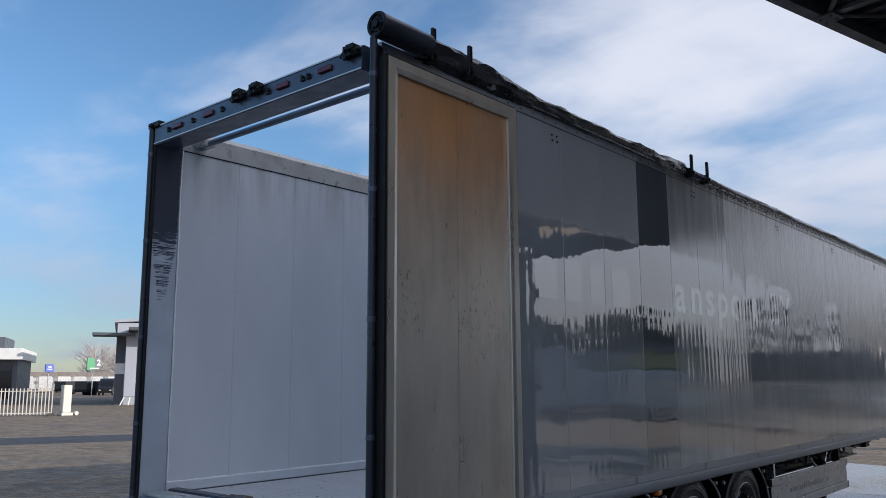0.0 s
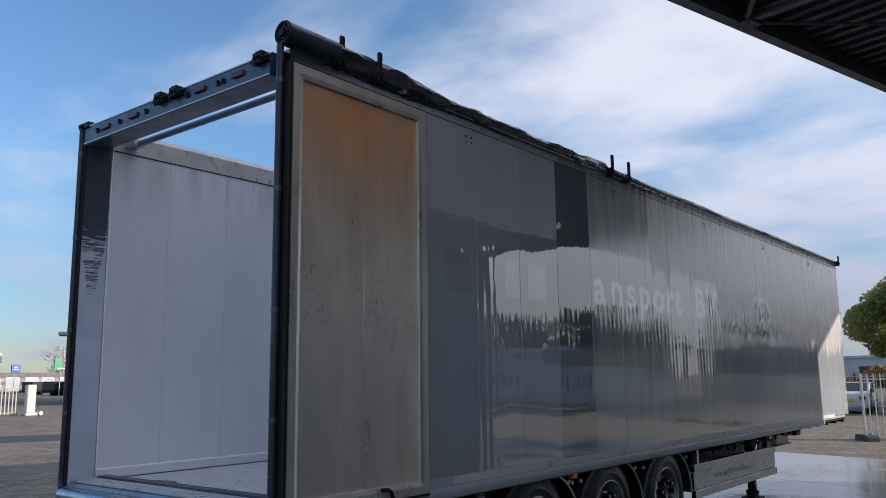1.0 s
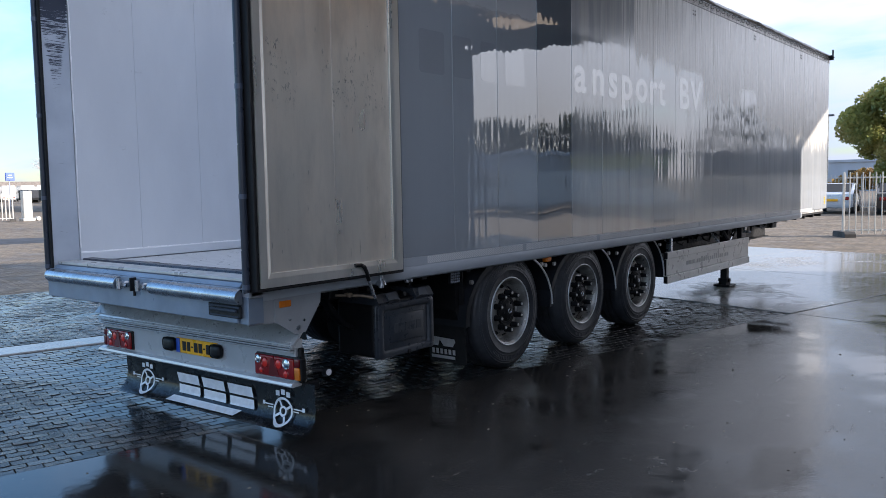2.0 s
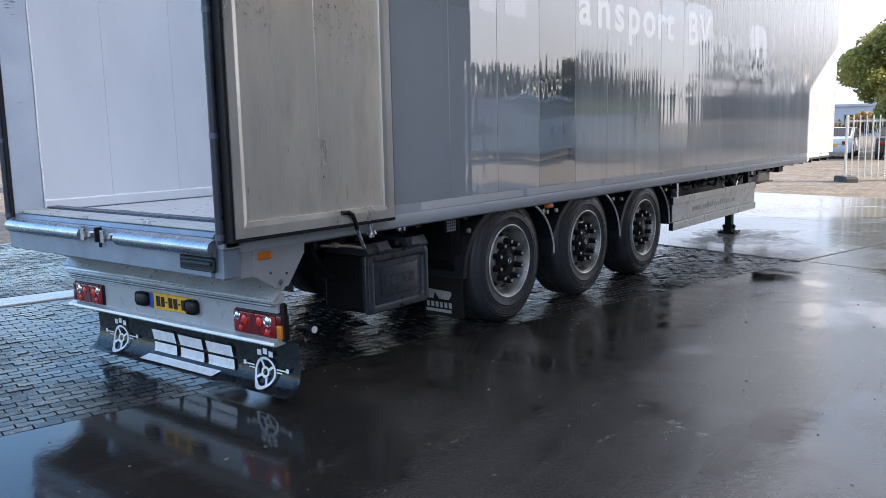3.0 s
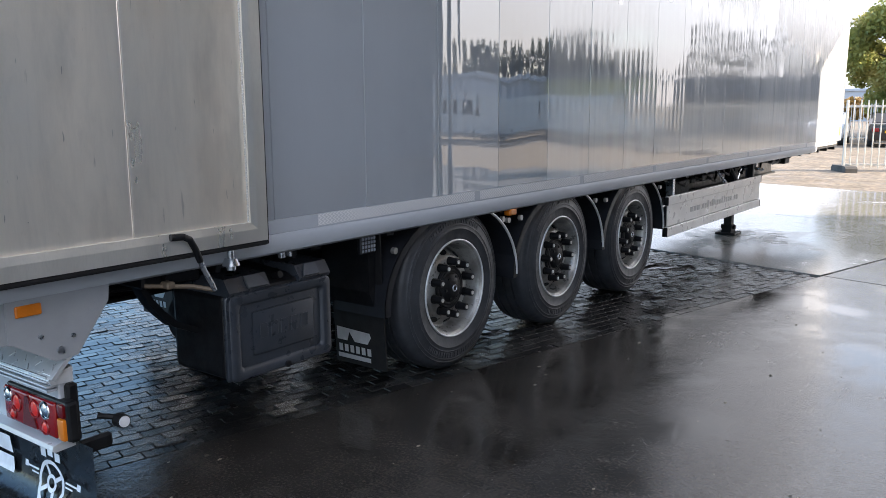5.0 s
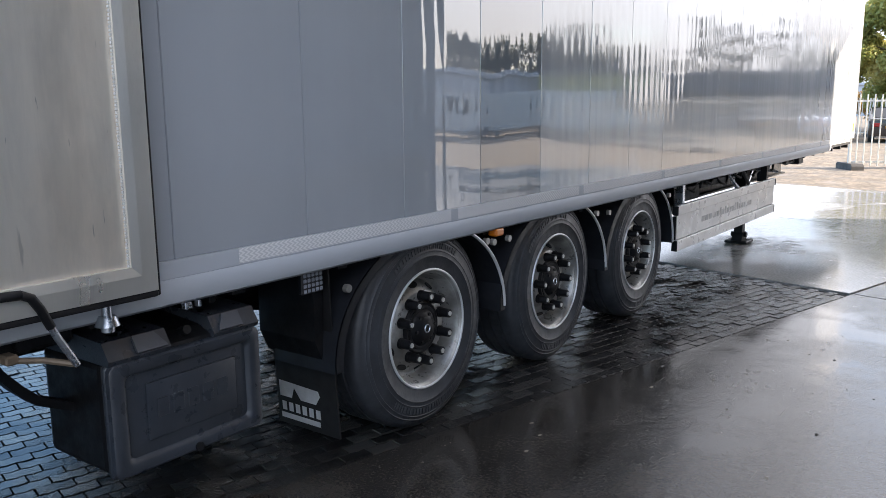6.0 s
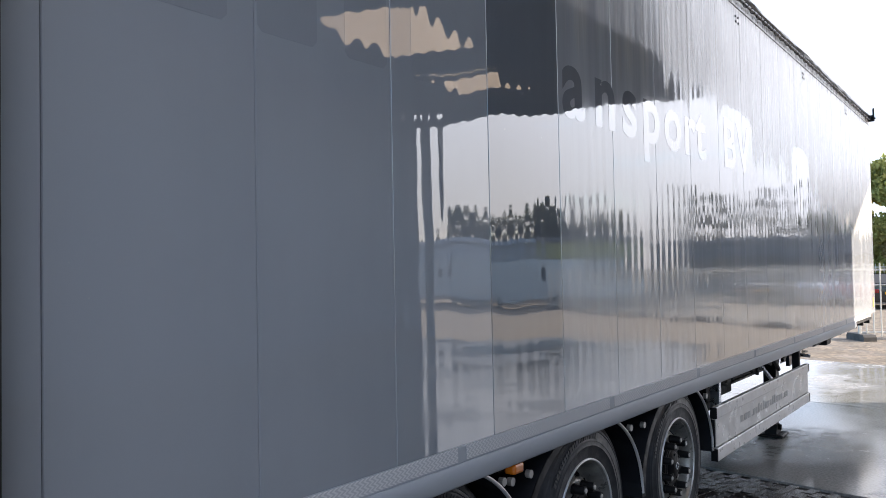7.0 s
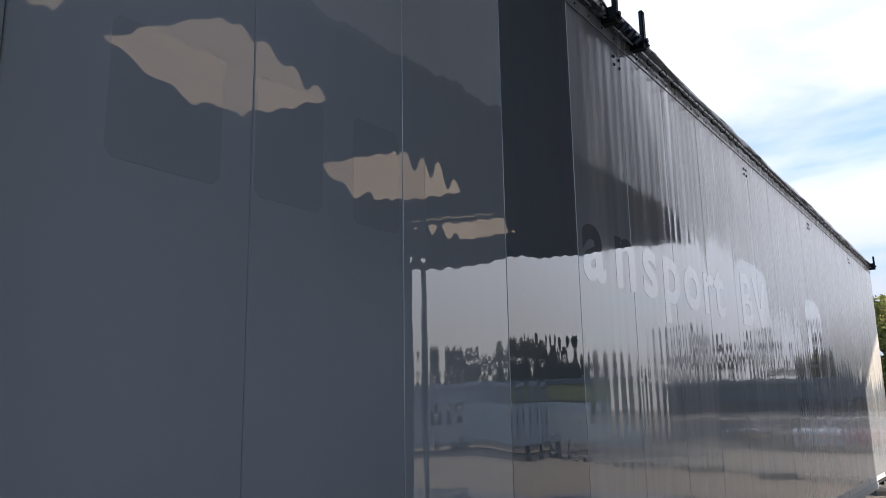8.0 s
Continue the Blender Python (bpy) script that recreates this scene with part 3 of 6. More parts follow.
def tube(bm, pts, r, seg=8):
    """A round bar along a line of points."""
    pts = [Vector(p) for p in pts]
    rings = []
    for i, p in enumerate(pts):
        d = (pts[min(i + 1, len(pts) - 1)] - pts[max(i - 1, 0)]).normalized()
        q = d.to_track_quat("Z", "Y").to_matrix()
        rr = r[i] if isinstance(r, (list, tuple)) else r
        rings.append([bm.verts.new(p + q @ Vector((rr * math.cos(k * 2 * math.pi / seg), rr * math.sin(k * 2 * math.pi / seg), 0))) for k in range(seg)])
    for a, b in zip(rings, rings[1:]):
        best = min(range(seg), key=lambda s: (a[0].co - b[s].co).length)
        for k in range(seg):
            bm.faces.new((a[k], a[(k + 1) % seg], b[(k + 1 + best) % seg], b[(k + best) % seg]))
    bm.faces.new(rings[0][::-1]), bm.faces.new(rings[-1])
    return bm


def sweep(bm, poly, axis, lo, hi):
    """A closed outline pushed along an axis: axis 'x' takes (y, z), 'y' takes (x, z), 'z' takes (x, y)."""
    def at(p, h):
        return {"x": (h, p[0], p[1]), "y": (p[0], h, p[1]), "z": (p[0], p[1], h)}[axis]
    a = [bm.verts.new(at(p, lo)) for p in poly]
    b = [bm.verts.new(at(p, hi)) for p in poly]
    n = len(poly)
    bm.faces.new(a), bm.faces.new(b[::-1])
    for i in range(n):
        bm.faces.new((a[i], b[i], b[(i + 1) % n], a[(i + 1) % n]))
    bmesh.ops.recalc_face_normals(bm, faces=bm.faces[:])
    return bm


def lathe(bm, prof, seg=48, closed=False):
    """A profile of (radius, x) turned about the x axis."""
    rings = []
    for r, x in prof:
        rings.append([bm.verts.new((x, r * math.cos(k * 2 * math.pi / seg), r * math.sin(k * 2 * math.pi / seg))) for k in range(seg)])
    if closed:
        rings.append(rings[0])
    for a, b in zip(rings, rings[1:]):
        for k in range(seg):
            bm.faces.new((a[k], a[(k + 1) % seg], b[(k + 1) % seg], b[k]))
    bmesh.ops.recalc_face_normals(bm, faces=bm.faces[:])
    return bm


def disc(bm, c, normal, r, seg=20, depth=0.004):
    c, normal = Vector(c), Vector(normal).normalized()
    return cyl(bm, c, c + normal * depth, r, seg)


def ring(bm, m, R, r, seg=20, sub=6, sx=1.0):
    rows = []
    for i in range(seg):
        a = i * 2 * math.pi / seg
        rows.append([bm.verts.new(m @ Vector(((R + r * math.cos(k * 2 * math.pi / sub)) * math.cos(a) * sx, (R + r * math.cos(k * 2 * math.pi / sub)) * math.sin(a), r * math.sin(k * 2 * math.pi / sub)))) for k in range(sub)])
    for i in range(seg):
        a, b = rows[i], rows[(i + 1) % seg]
        for k in range(sub):
            bm.faces.new((a[k], b[k], b[(k + 1) % sub], a[(k + 1) % sub]))
    return bm


def letters(text, size, depth=0.001, bold=0.0):
    cu = bpy.data.curves.new("text", "FONT")
    cu.body, cu.size, cu.extrude, cu.offset = text, size, depth, bold
    ob = new("text", cu)
    me = bpy.data.meshes.new_from_object(ob.evaluated_get(bpy.context.evaluated_depsgraph_get()))
    bpy.data.objects.remove(ob)
    return me


# the yard's own axes: canopy, hall and paving lie turned to the trailer
YU, YV = Vector((0.247, 0.969, 0)), Vector((0.969, -0.247, 0))
YARD = Matrix.Translation((-0.68, 0, 0)) @ Matrix(((YV.x, YU.x, 0, 0), (YV.y, YU.y, 0, 0), (0, 0, 1, 0), (0, 0, 0, 1)))
# in yard axes x runs across the canopy (0 at its outer edge), y along it
# ---------------------------------------------------------------- ground, yard and canopy
g = B()
sz = 2500
vs = [g.verts.new(p) for p in ((-sz, -sz, -0.03), (sz, -sz, -0.03), (sz, sz, -0.03), (-sz, sz, -0.03))]
g.faces.new(vs)
tagged(part("ground", g, DIRT), "dry sandy block-paved yard with worn patches", "ground", kind="structure")

g = B()
for a0, a1 in ((-11.0, -2.35), (-2.34, 7.625), (7.64, 14.2), (14.212, 20.6)):
    for b0, b1 in ((0.0, 4.6), (4.61, 7.2)):
        box(g, (b0, a0, -0.2), (b1, a1, 0.0), 0.004)
ob = part("pavement", g, CONCRETE, m=YARD)
tagged(ob, "wet dark concrete floor under the canopy", "pavement", kind="structure")
g = B()
for a0, a1 in ((7.64, 11.7), (11.712, 16.4)):
    for b0, b1 in ((-4.6, -0.035), (-9.2, -4.615), (-14.0, -9.215)):
        box(g, (b0, a0, -0.2), (b1, a1, -0.001), 0.005)
ob = part("pavement_slabs", g, SLAB, m=YARD)
tagged(ob, "damp pale concrete slabs beside the pavers", "pavement", kind="structure")
g = B()
box(g, (-4.42, -9, -0.1), (-3.98, 7.6, 0.004), 0.01)
ob = part("gutter", g, SLAB, m=YARD)
tagged(ob, "pale concrete gutter strip between wet pavers", "gutter", kind="structure")
g = B()
box(g, (-9.6, -9.1, -0.2), (-0.01, 7.63, -0.022))
ob = part("paver_bed", g, SAND, m=YARD)
tagged(ob, "dark jointing sand between the pavers", "pavement", kind="structure")
# dark flat strip painted in for a shadow band that nothing here casts
g = B()
box(g, (-1.75, -30, -0.06), (1.75, 22, -0.024))
ob = part("road", g, plain("shadow_band_grey", (0.045, 0.047, 0.055), 0.8, 0, 0.15, 0.6, 30, 0.3), m=pose(-25.1, 9.5, 0, 0, 0, -25.5))
tagged(ob, "dark flat strip painted in for a shadow band across the paved yard", "road", kind="structure")

# canopy and hall
canopy = thing("canopy", YARD @ Vector((3.5, 2, 0)), "dark steel canopy roof on columns along a hall", "canopy", kind="structure")


def cpart(name, bm, mat, label=""):
    return part(name, bm, mat, canopy, label, YARD)


lights = [(4.75, 5.85), (6.6, 9.0), (11.4, 13.8), (15.4, 17.4)]
g = B()
box(g, (0.12, 2.4, 6.17), (7.45, 20.5, 6.23))
y = 2.45
while y < 20.3:
    box(g, (0.16, y, 6.125), (7.0, y + 0.09, 6.17))
    y += 0.25
cpart("deck", g, DECK, "dark corrugated roof deck")
for a, b in lights:
    lt = tagged(part("ceiling_light", box(B(), (3.6, a, 5.90), (5.12, b, 6.125), 0.01), BEAM, None, m=YARD), "wide warm light panel under the canopy roof", "ceiling light", "canopy lights")
    for x0, x1 in ((3.63, 4.10), (4.13, 4.60), (4.63, 5.09)):
        part("diffuser", box(B(), (x0, a + .03, 5.888), (x1, b - .03, 5.9)), LAMP, lt, "warm glowing diffuser", m=YARD)
g = B()
sweep(g, [(0.07, 5.91), (0.21, 5.91), (0.21, 5.94), (0.10, 5.94), (0.10, 6.22), (0.21, 6.22), (0.21, 6.29), (0.07, 6.29)], "y", 2.4, 20.5)
cpart("edge_beam", g, BEAM, "grey steel edge beam")
g = B()
box(g, (0.22, 20.36, 5.93), (7.1, 20.5, 6.29), 0.01)
cpart("end_beam", g, BEAM)
for x in (1.5, 2.32, 3.2, 5.5):
    g = B()
    box(g, (x, 2.4, 5.97), (x + 0.07, 20.0, 6.12), 0.004)
    cpart("purlin", g, BEAM)
for y in (6.3, 10.9, 15.5, 20.1):
    g = B()
    sweep(g, [(0.215, 5.93), (7.1, 5.72), (7.1, 5.965), (0.215, 5.965)], "y", y - 0.05, y + 0.05)
    cpart("rafter", g, BEAM)
    g = B()
    box(g, (0.10, y - .12, 5.895), (0.34, y + .12, 5.915), .004)
    for dx, dy in ((.15, -.07), (.15, .07), (.28, -.07), (.28, .07)):
        cyl(g, (dx, y + dy, 5.87), (dx, y + dy, 5.90), .014, 6)
    cpart("node_plate", g, BEAM)
for y in (6.3, 10.9, 15.5):
    g = B()
    cyl(g, (0.3, y + .1, 5.93), (3.2, y + 4.4, 5.93), 0.022, 8)
    cpart("brace", g, BEAM)
    g = B()
    cyl(g, (0.3, y - .1, 5.95), (1.5, y - 1.5, 5.99), 0.03, 8)
    cpart("brace", g, BEAM)
for xc, yc in ((7.25, 20.3), ):
    g = B()
    sweep(g, [(xc - .11, yc - .12), (xc + .11, yc - .12), (xc + .11, yc - .1), (xc + .01, yc - .1), (xc + .01, yc + .1), (xc + .11, yc + .1), (xc + .11, yc + .12), (xc - .11, yc + .12), (xc - .11, yc + .1), (xc - .01, yc + .1), (xc - .01, yc - .1), (xc - .11, yc - .1)], "z", 0, 5.93)
    cpart("column", g, BEAM)
g = B()
cyl(g, (7.1, 19.95, 0.1), (7.1, 19.95, 5.9), 0.055, 12)
cpart("downpipe", g, WHITE, "white downpipe")
# hall wall of upright cladding sheets with a lower plinth
wall = B()
box(wall, (7.3, 0, 0), (7.45, 20.2, 6.16))
hall = part("wall_hall", wall, CLAD, m=YARD)
tagged(hall, "dark grey clad hall wall under the canopy", "wall", kind="structure")
g = B()
box(g, (7.22, 0.05, 0), (7.29, 19.9, 0.35), 0.01)
tagged(part("plinth", g, CONCRETE, m=YARD), "grey concrete plinth of the hall", "plinth", kind="structure")
g = B()
y = 0.05
while y < 19.8:
    box(g, (7.26, y, 0.36), (7.3, y + 0.14, 5.9), 0.01)
    y += 0.3
tagged(part("cladding_ribs", g, CLAD, m=YARD), "upright ribs of the dark hall cladding", "cladding", kind="structure")
g = B()
box(g, (7.46, 19.8, 0), (19, 20.0, 6.06)), box(g, (7.46, 0.0, 6.0), (19, 19.8, 6.1)), box(g, (7.46, -0.2, 0), (19, 0.0, 6.06)), box(g, (18.85, 0.0, 0), (19, 19.8, 6))
tagged(part("wall_hall_rest", g, CLAD, m=YARD), "dark hall walls and flat roof", "wall", kind="structure")

# ---------------------------------------------------------------- the trailer
L = 14.15
XL = -2.54
trailer = thing("semi_trailer", (-1.27, 6.5, 0), "grey walking-floor semi-trailer with its rear door folded open", "trailer")


def tp(name, bm, mat, label="", parent=None, smooth=False, m=None):
    return part(name, bm, mat, parent or trailer, label, m, smooth)


# right side wall, one upright plank after another
side = tp("side_wall", box(B(), (-0.062, 0.1, 1.1), (-0.034, L, 3.98)), LINER, "grey gel-coated side wall")
seams = [0.19, 0.835, 1.475, 2.11, 2.74]
while seams[-1] < L - 0.9:
    seams.append(seams[-1] + 0.642)
seams.append(L - 0.03)


def plank(y0, y1, x=0.0):
    bm = B()
    e, d, s = (0.0035, 0.004, 0.0015) if y0 < 5.3 else (0.0022, 0.0016, 0.0006)
    sweep(bm, [(x - 0.03, y0 + s), (x - d, y0 + s), (x, y0 + e), (x, y1 - e), (x - d, y1 - s), (x - 0.03, y1 - s)], "z", 1.122 if y0 < 12.2 else 1.082, 3.902)
    return bm


for i, (y0, y1) in enumerate(zip(seams, seams[1:])):
    new_one = abs(y0 - 3.382) < 0.03
    tp("panel", plank(y0, y1), SKIN_NEW if new_one else SKIN, "newer dark glossy panel" if new_one else "", side)
# rounded front corner
g = B()
arc = [(-0.06 + 0.06 * math.cos(a), L - 0.03 + 0.06 * math.sin(a)) for a in np.linspace(0, math.pi / 2, 7)]
sweep(g, arc + [(-0.06, L + 0.0), (-0.04, L - 0.03)], "z", 1.09, 3.98)
tp("corner_post", g, SKIN, "", side, True)
part("sticker", box(B(), (0.0, 13.93, 1.17), (0.0012, 13.99, 1.31)), YELLOW, side, "small yellow sticker")
# ghost of old lettering: plain blocks for the name, the word beside it
for y0, w in ((1.70, 0.31), (2.12, 0.25), (2.50, 0.22), (2.86, 0.31)):
    g = B()
    sweep(g, [(y0 + .02, 2.53), (y0 + w - .02, 2.53), (y0 + w, 2.55), (y0 + w, 2.84), (y0 + w - .02, 2.86), (y0 + .02, 2.86), (y0, 2.84), (y0, 2.55)], "x", 0.0002, 0.0007)
    tp("ghost_block", g, GHOST_B, "paler unfaded block of old lettering", side)
for ch, yc in zip("ansportBV", (4.07, 4.43, 4.80, 5.10, 5.46, 5.82, 6.08, 6.70, 7.08)):
    me = letters(ch, 0.52, 0.0003, 0.014)
    me.materials.append(GHOST)
    tp("ghost_letter", me, None, "paler ghost of an old letter", side, m=Matrix.Translation((0.0006, yc, 2.58)) @ Matrix(((0, 0, 1, 0), (1.12, 0, 0, 0), (0, 1, 0, 0), (0, 0, 0, 1))))

g = B()
box(g, (-0.045, 1.30, 3.909), (0.003, L, 3.985), 0.003), box(g, (-0.045, 0.1, 3.909), (0.0, 1.30, 3.985))
tp("top_rail", g, SKIN, "grey top rail", side)
g = B()
box(g, (-0.01, 0.2, 3.901), (-0.002, L, 3.91))
tp("rail_gap_or_shade", g, RUBBER, "", side)
g = B()
sweep(g, [(-0.03, 3.986), (0.012, 3.986), (0.016, 3.990), (0.016, 4.012), (0.010, 4.018), (-0.03, 4.018)], "y", 4.30, L)
tp("rail_cap", g, ALU_L, "bright aluminium rail cap", side)
rv = B()
for y0 in (2.02, 4.62, 7.172, 9.6, 12.12):
    for dy, dz in ((-.035, 0.0), (.035, 0.0), (-.03, -.045), (.04, -.045)):
        cyl(rv, (-0.002, y0 + dy, 3.83 + dz), (0.006, y0 + dy, 3.83 + dz), 0.009, 8)
yy = 1.4
while yy < L - .1:
    cyl(rv, (0, yy, 3.935), (0.007, yy, 3.935), 0.006, 6)
    yy += 0.16
tagged(tp("rivets", rv, BLACK, "black rivet heads", side), kind="stuff")
# bottom rail with its reflective tape
g = B()
sweep(g, [(-0.06, 0.955), (-0.02, 0.955), (0.004, 0.968), (0.012, 0.99), (0.012, 1.035), (0.006, 1.054), (-0.06, 1.054)], "y", 0.03, 12.33)
tp("bottom_rail", g, RAILP, "grey painted bottom rail", smooth=True)
g = B()
box(g, (-0.05, 0.2, 1.054), (0.002, 12.33, 1.12), 0.002)
rail2 = tp("tape_rail", g, RAILP)
for y0 in np.arange(1.75, 11.9, 1.42):
    tp("tape", box(B(), (0.002, float(y0), 1.062), (0.0035, float(y0) + 1.36, 1.118)), TAPE, "silver reflective tape", rail2)

# left side wall with its white lining, jamb and seams
g = B()
box(g, (XL, 0.1, 1.0), (-2.475, L, 3.96))
left = tp("side_wall", g, SKIN, "grey side wall with white lining")
for i, (y0, y1) in enumerate(zip([0.25, 0.81, 1.428] + [2.035 + .62 * k for k in range(20)], [0.81, 1.428] + [2.035 + .62 * k for k in range(20)])):
    if y1 > L:
        break
    g = B()
    sweep(g, [(-2.475, y0 + .0006), (-2.4615, y0 + .0006), (-2.46, y0 + .002), (-2.46, y1 - .002), (-2.4615, y1 - .0006), (-2.475, y1 - .0006)], "z", 1.165, 3.80)
    tp("lining_panel", g, LINER, "", left)
g = B()
sweep(g, [(-2.475, 3.80), (-2.448, 3.803), (-2.445, 3.95), (-2.47, 3.99), (-2.54, 3.99), (-2.54, 3.962), (-2.475, 3.962)], "y", 0.25, L)
tp("top_rail", g, ALU, "dull aluminium top rail", left)
# thin dark strip in place of the shadow line below the rail
tp("rail_gap_or_shade", box(B(), (-2.462, 0.25, 3.796), (-2.452, L, 3.804)), RUBBER, "", left)
g = B()
box(g, (-2.475, 0.25, 1.09), (-2.44, L, 1.163), 0.004)
tp("kick_strip", g, LINER, "", left)
g = B()
rng = random.Random(4)
yy = 0.25
while yy < 9:
    w0 = 0.0015 * math.sin(yy * 9) + 0.001 * math.sin(yy * 31)
    box(g, (-2.459, yy, 1.160 + w0), (-2.447, yy + 0.0405, 1.169 + w0 + rng.random() * .003), 0.002)
    yy += 0.04
tagged(tp("weld_seam", g, WELD, "bright weld line", left), kind="stuff")
g = B()
zz = 1.2
while zz < 3.8:
    w0 = 0.002 * math.sin(zz * 7) + 0.001 * math.sin(zz * 29)
    box(g, (-2.459, 0.2465 + w0, zz), (-2.448, 0.2545 + w0 + rng.random() * .002, zz + .0405), 0.002)
    zz += 0.04
tagged(tp("weld_seam", g, WELD, "bright weld line", left), kind="stuff")


def jamb_material():
    m = Nodes("scratched_jamb")
    z = m.axis(2)
    s = m.noise(20, 6, (0.3, 0.28, 6.0), 0.75)
    # dark paint is whole at the top and rubbed through in level strokes lower down
    lim = m.math("SUBTRACT", m.ramp(z, 2.35, 2.75, 0.66, 0.50), m.ramp(z, 2.9, 3.35, 0.0, 0.24))
    f = m.ramp(m.math("SUBTRACT", s, lim), -0.012, 0.012)
    y = m.axis(1)
    half = m.math("ADD", m.ramp(z, 2.40, 3.25, 0.015, 0.125), m.math("MULTIPLY", m.math("SUBTRACT", m.noise(20, 3, (0.3, 0.28, 6.0)), 0.5), 0.10))
    off = m.math("ABSOLUTE", m.math("SUBTRACT", y, 0.128))
    f = m.math("MULTIPLY", f, m.ramp(m.math("SUBTRACT", half, off), -0.004, 0.008), True)
    c = m.mix(f, m.mix(m.ramp(m.noise(3, 5), 0.3, 0.7), (0.47, 0.51, 0.57), (0.56, 0.60, 0.66)), (0.045, 0.052, 0.075))
    m.put(Base_Color=c, Roughness=0.4, Metallic=0.15)
    return m.mat


g = B()
box(g, (-2.54, 0.027, 0.96), (-2.46, 0.245, 3.86), 0.004)
tp("rear_jamb", g, jamb_material(), "pale blue-grey rear jamb with a dark scratched patch")
# front wall
g = B()
box(g, (-2.47, L - 0.05, 1.08), (-0.062, L, 3.97))
tp("front_wall", g, LINER, "white front wall")
# floor slats
floor = tp("trailer_floor", box(B(), (-2.44, 0.3, 1.02), (-0.062, L - 0.05, 1.072)), ALU, "aluminium walking floor")
n = 21
for i in range(n):
    x0 = -2.438 + i * 2.37 / n
    g = B()
    sweep(g, [(x0 + .002, 1.072), (x0 + 2.37 / n - .004, 1.072), (x0 + 2.37 / n - .004, 1.081), (x0 + 2.37 / n - .012, 1.085), (x0 + .010, 1.085), (x0 + .002, 1.081)], "y", 0.32, L - 0.06)
    tp("floor_slat", g, ALU_L, "", floor)
g = B()
sweep(g, [(0.02, 1.06), (0.30, 1.06), (0.315, 1.10), (0.29, 1.112), (0.20, 1.105), (0.04, 1.085)], "x", -2.455, -0.07)
sill = tp("rear_sill", g, PAINT, "worn grey rear sill")
for i in range(22):
    x0 = -2.40 + i * 0.106
    g = B()
    sweep(g, [(0.23, 1.106), (0.325, 1.102), (0.318, 1.125), (0.24, 1.122)], "x", x0, x0 + .098)
    tp("threshold_block", g, PAINT_D, "", sill)
for y0, y1 in ((0.05, 0.12), (0.14, 0.215)):
    g = B()
    box(g, (-2.44, y0, 1.09), (-0.08, y1, 1.112), 0.004)
    tp("tread_strip", g, ALU, "", sill)
g = B()
box(g, (-1.83, 0.42, 1.086), (-1.70, 0.50, 1.10), 0.006), cyl(g, (-1.9, .45, 1.095), (-1.66, .47, 1.095), 0.008, 8)
tp("floor_latch", g, plain("rusty_steel", (0.20, 0.15, 0.10), 0.6, 0.4), "", sill)

# rear frame
frame_ = tp("rear_frame", box(box(B(), (-0.025, 0.045, 1.0), (0.012, 0.14, 3.95), 0.004), (-0.075, 0.02, 0.83), (0.012, 0.14, 1.0), 0.004), PAINT, "grey rear corner post")
g = B()
box(g, (0.013, -0.012, 1.03), (0.022, 0.09, 3.93)), box(g, (0.022, 0.012, 1.03), (0.075, 0.05, 3.85), 0.01)
tp("seal", g, RUBBER, "black rubber seal", frame_)


def hinge_pipe(x, y, name):
    zs = [1.05, 1.30, 1.62, 1.93, 2.52, 3.02, 3.40, 3.95]
    ob = tp(name, cyl(B(), (x, y, 1.04), (x, y, 3.96), 0.020, 12), PAINT_D, "dark blue-grey door hinge tube", smooth=True)
    for a, b in zip(zs, zs[1:]):
        part("hinge_sleeve", cyl(B(), (x, y, a + .004), (x, y, b - .004), 0.023, 16), PAINT_D, ob, smooth=True)
    for z in (1.075, 1.62, 2.27, 3.02, 3.72):
        part("hinge_collar", cyl(B(), (x, y, z - .015), (x, y, z + .015), 0.026, 16), PAINT_H, ob, "", smooth=True)
    return ob


hinge_pipe(0.060, -0.026, "hinge_tube")
hinge_pipe(-2.500, 0.0, "hinge_tube")
g = B()
box(g, (-2.478, 0.004, 0.98), (-2.452, 0.026, 3.9), 0.005)
tp("seal", g, RUBBER, "black rubber seal", frame_)
g = B()
box(g, (-2.535, -0.02, 3.93), (-2.38, 0.05, 3.98), 0.006), box(g, (-2.50, -0.04, 3.94), (-2.46, -0.02, 3.965), 0.004)
tp("corner_cap", g, BLACK, "", frame_)
# header over the rear opening
header = tp("rear_header", sweep(B(), [(0.0, 3.80), (0.004, 3.79), (0.20, 3.80), (0.235, 3.815), (0.235, 3.95), (0.02, 3.955), (0.0, 3.945)], "x", -2.46, -0.07), PAINT_H, "navy grey header with marker lights and latches")
g = B()
box(g, (-2.46, -0.006, 3.798), (-0.07, 0.0, 3.806)), box(g, (-2.46, -0.006, 3.935), (-0.07, 0.0, 3.945))
tp("edge_strip", g, ALU_L, "", header)
for x in (-2.12, -1.70, -0.83, -0.40):
    g = B()
    box(g, (x - .065, -0.018, 3.858), (x + .065, -0.002, 3.900), 0.006)
    tp("red_reflector", g, RED_D, "dark red marker", header)
for x in (-2.24, -1.90, -1.52, -0.98, -0.62, -0.56):
    g = B()
    box(g, (x - .02, -0.012, 3.855), (x + .02, 0, 3.875), 0.003), cyl(g, (x, -.02, 3.882), (x, 0, 3.882), .012, 10)
    tp("bracket", g, BLACK, "", header)
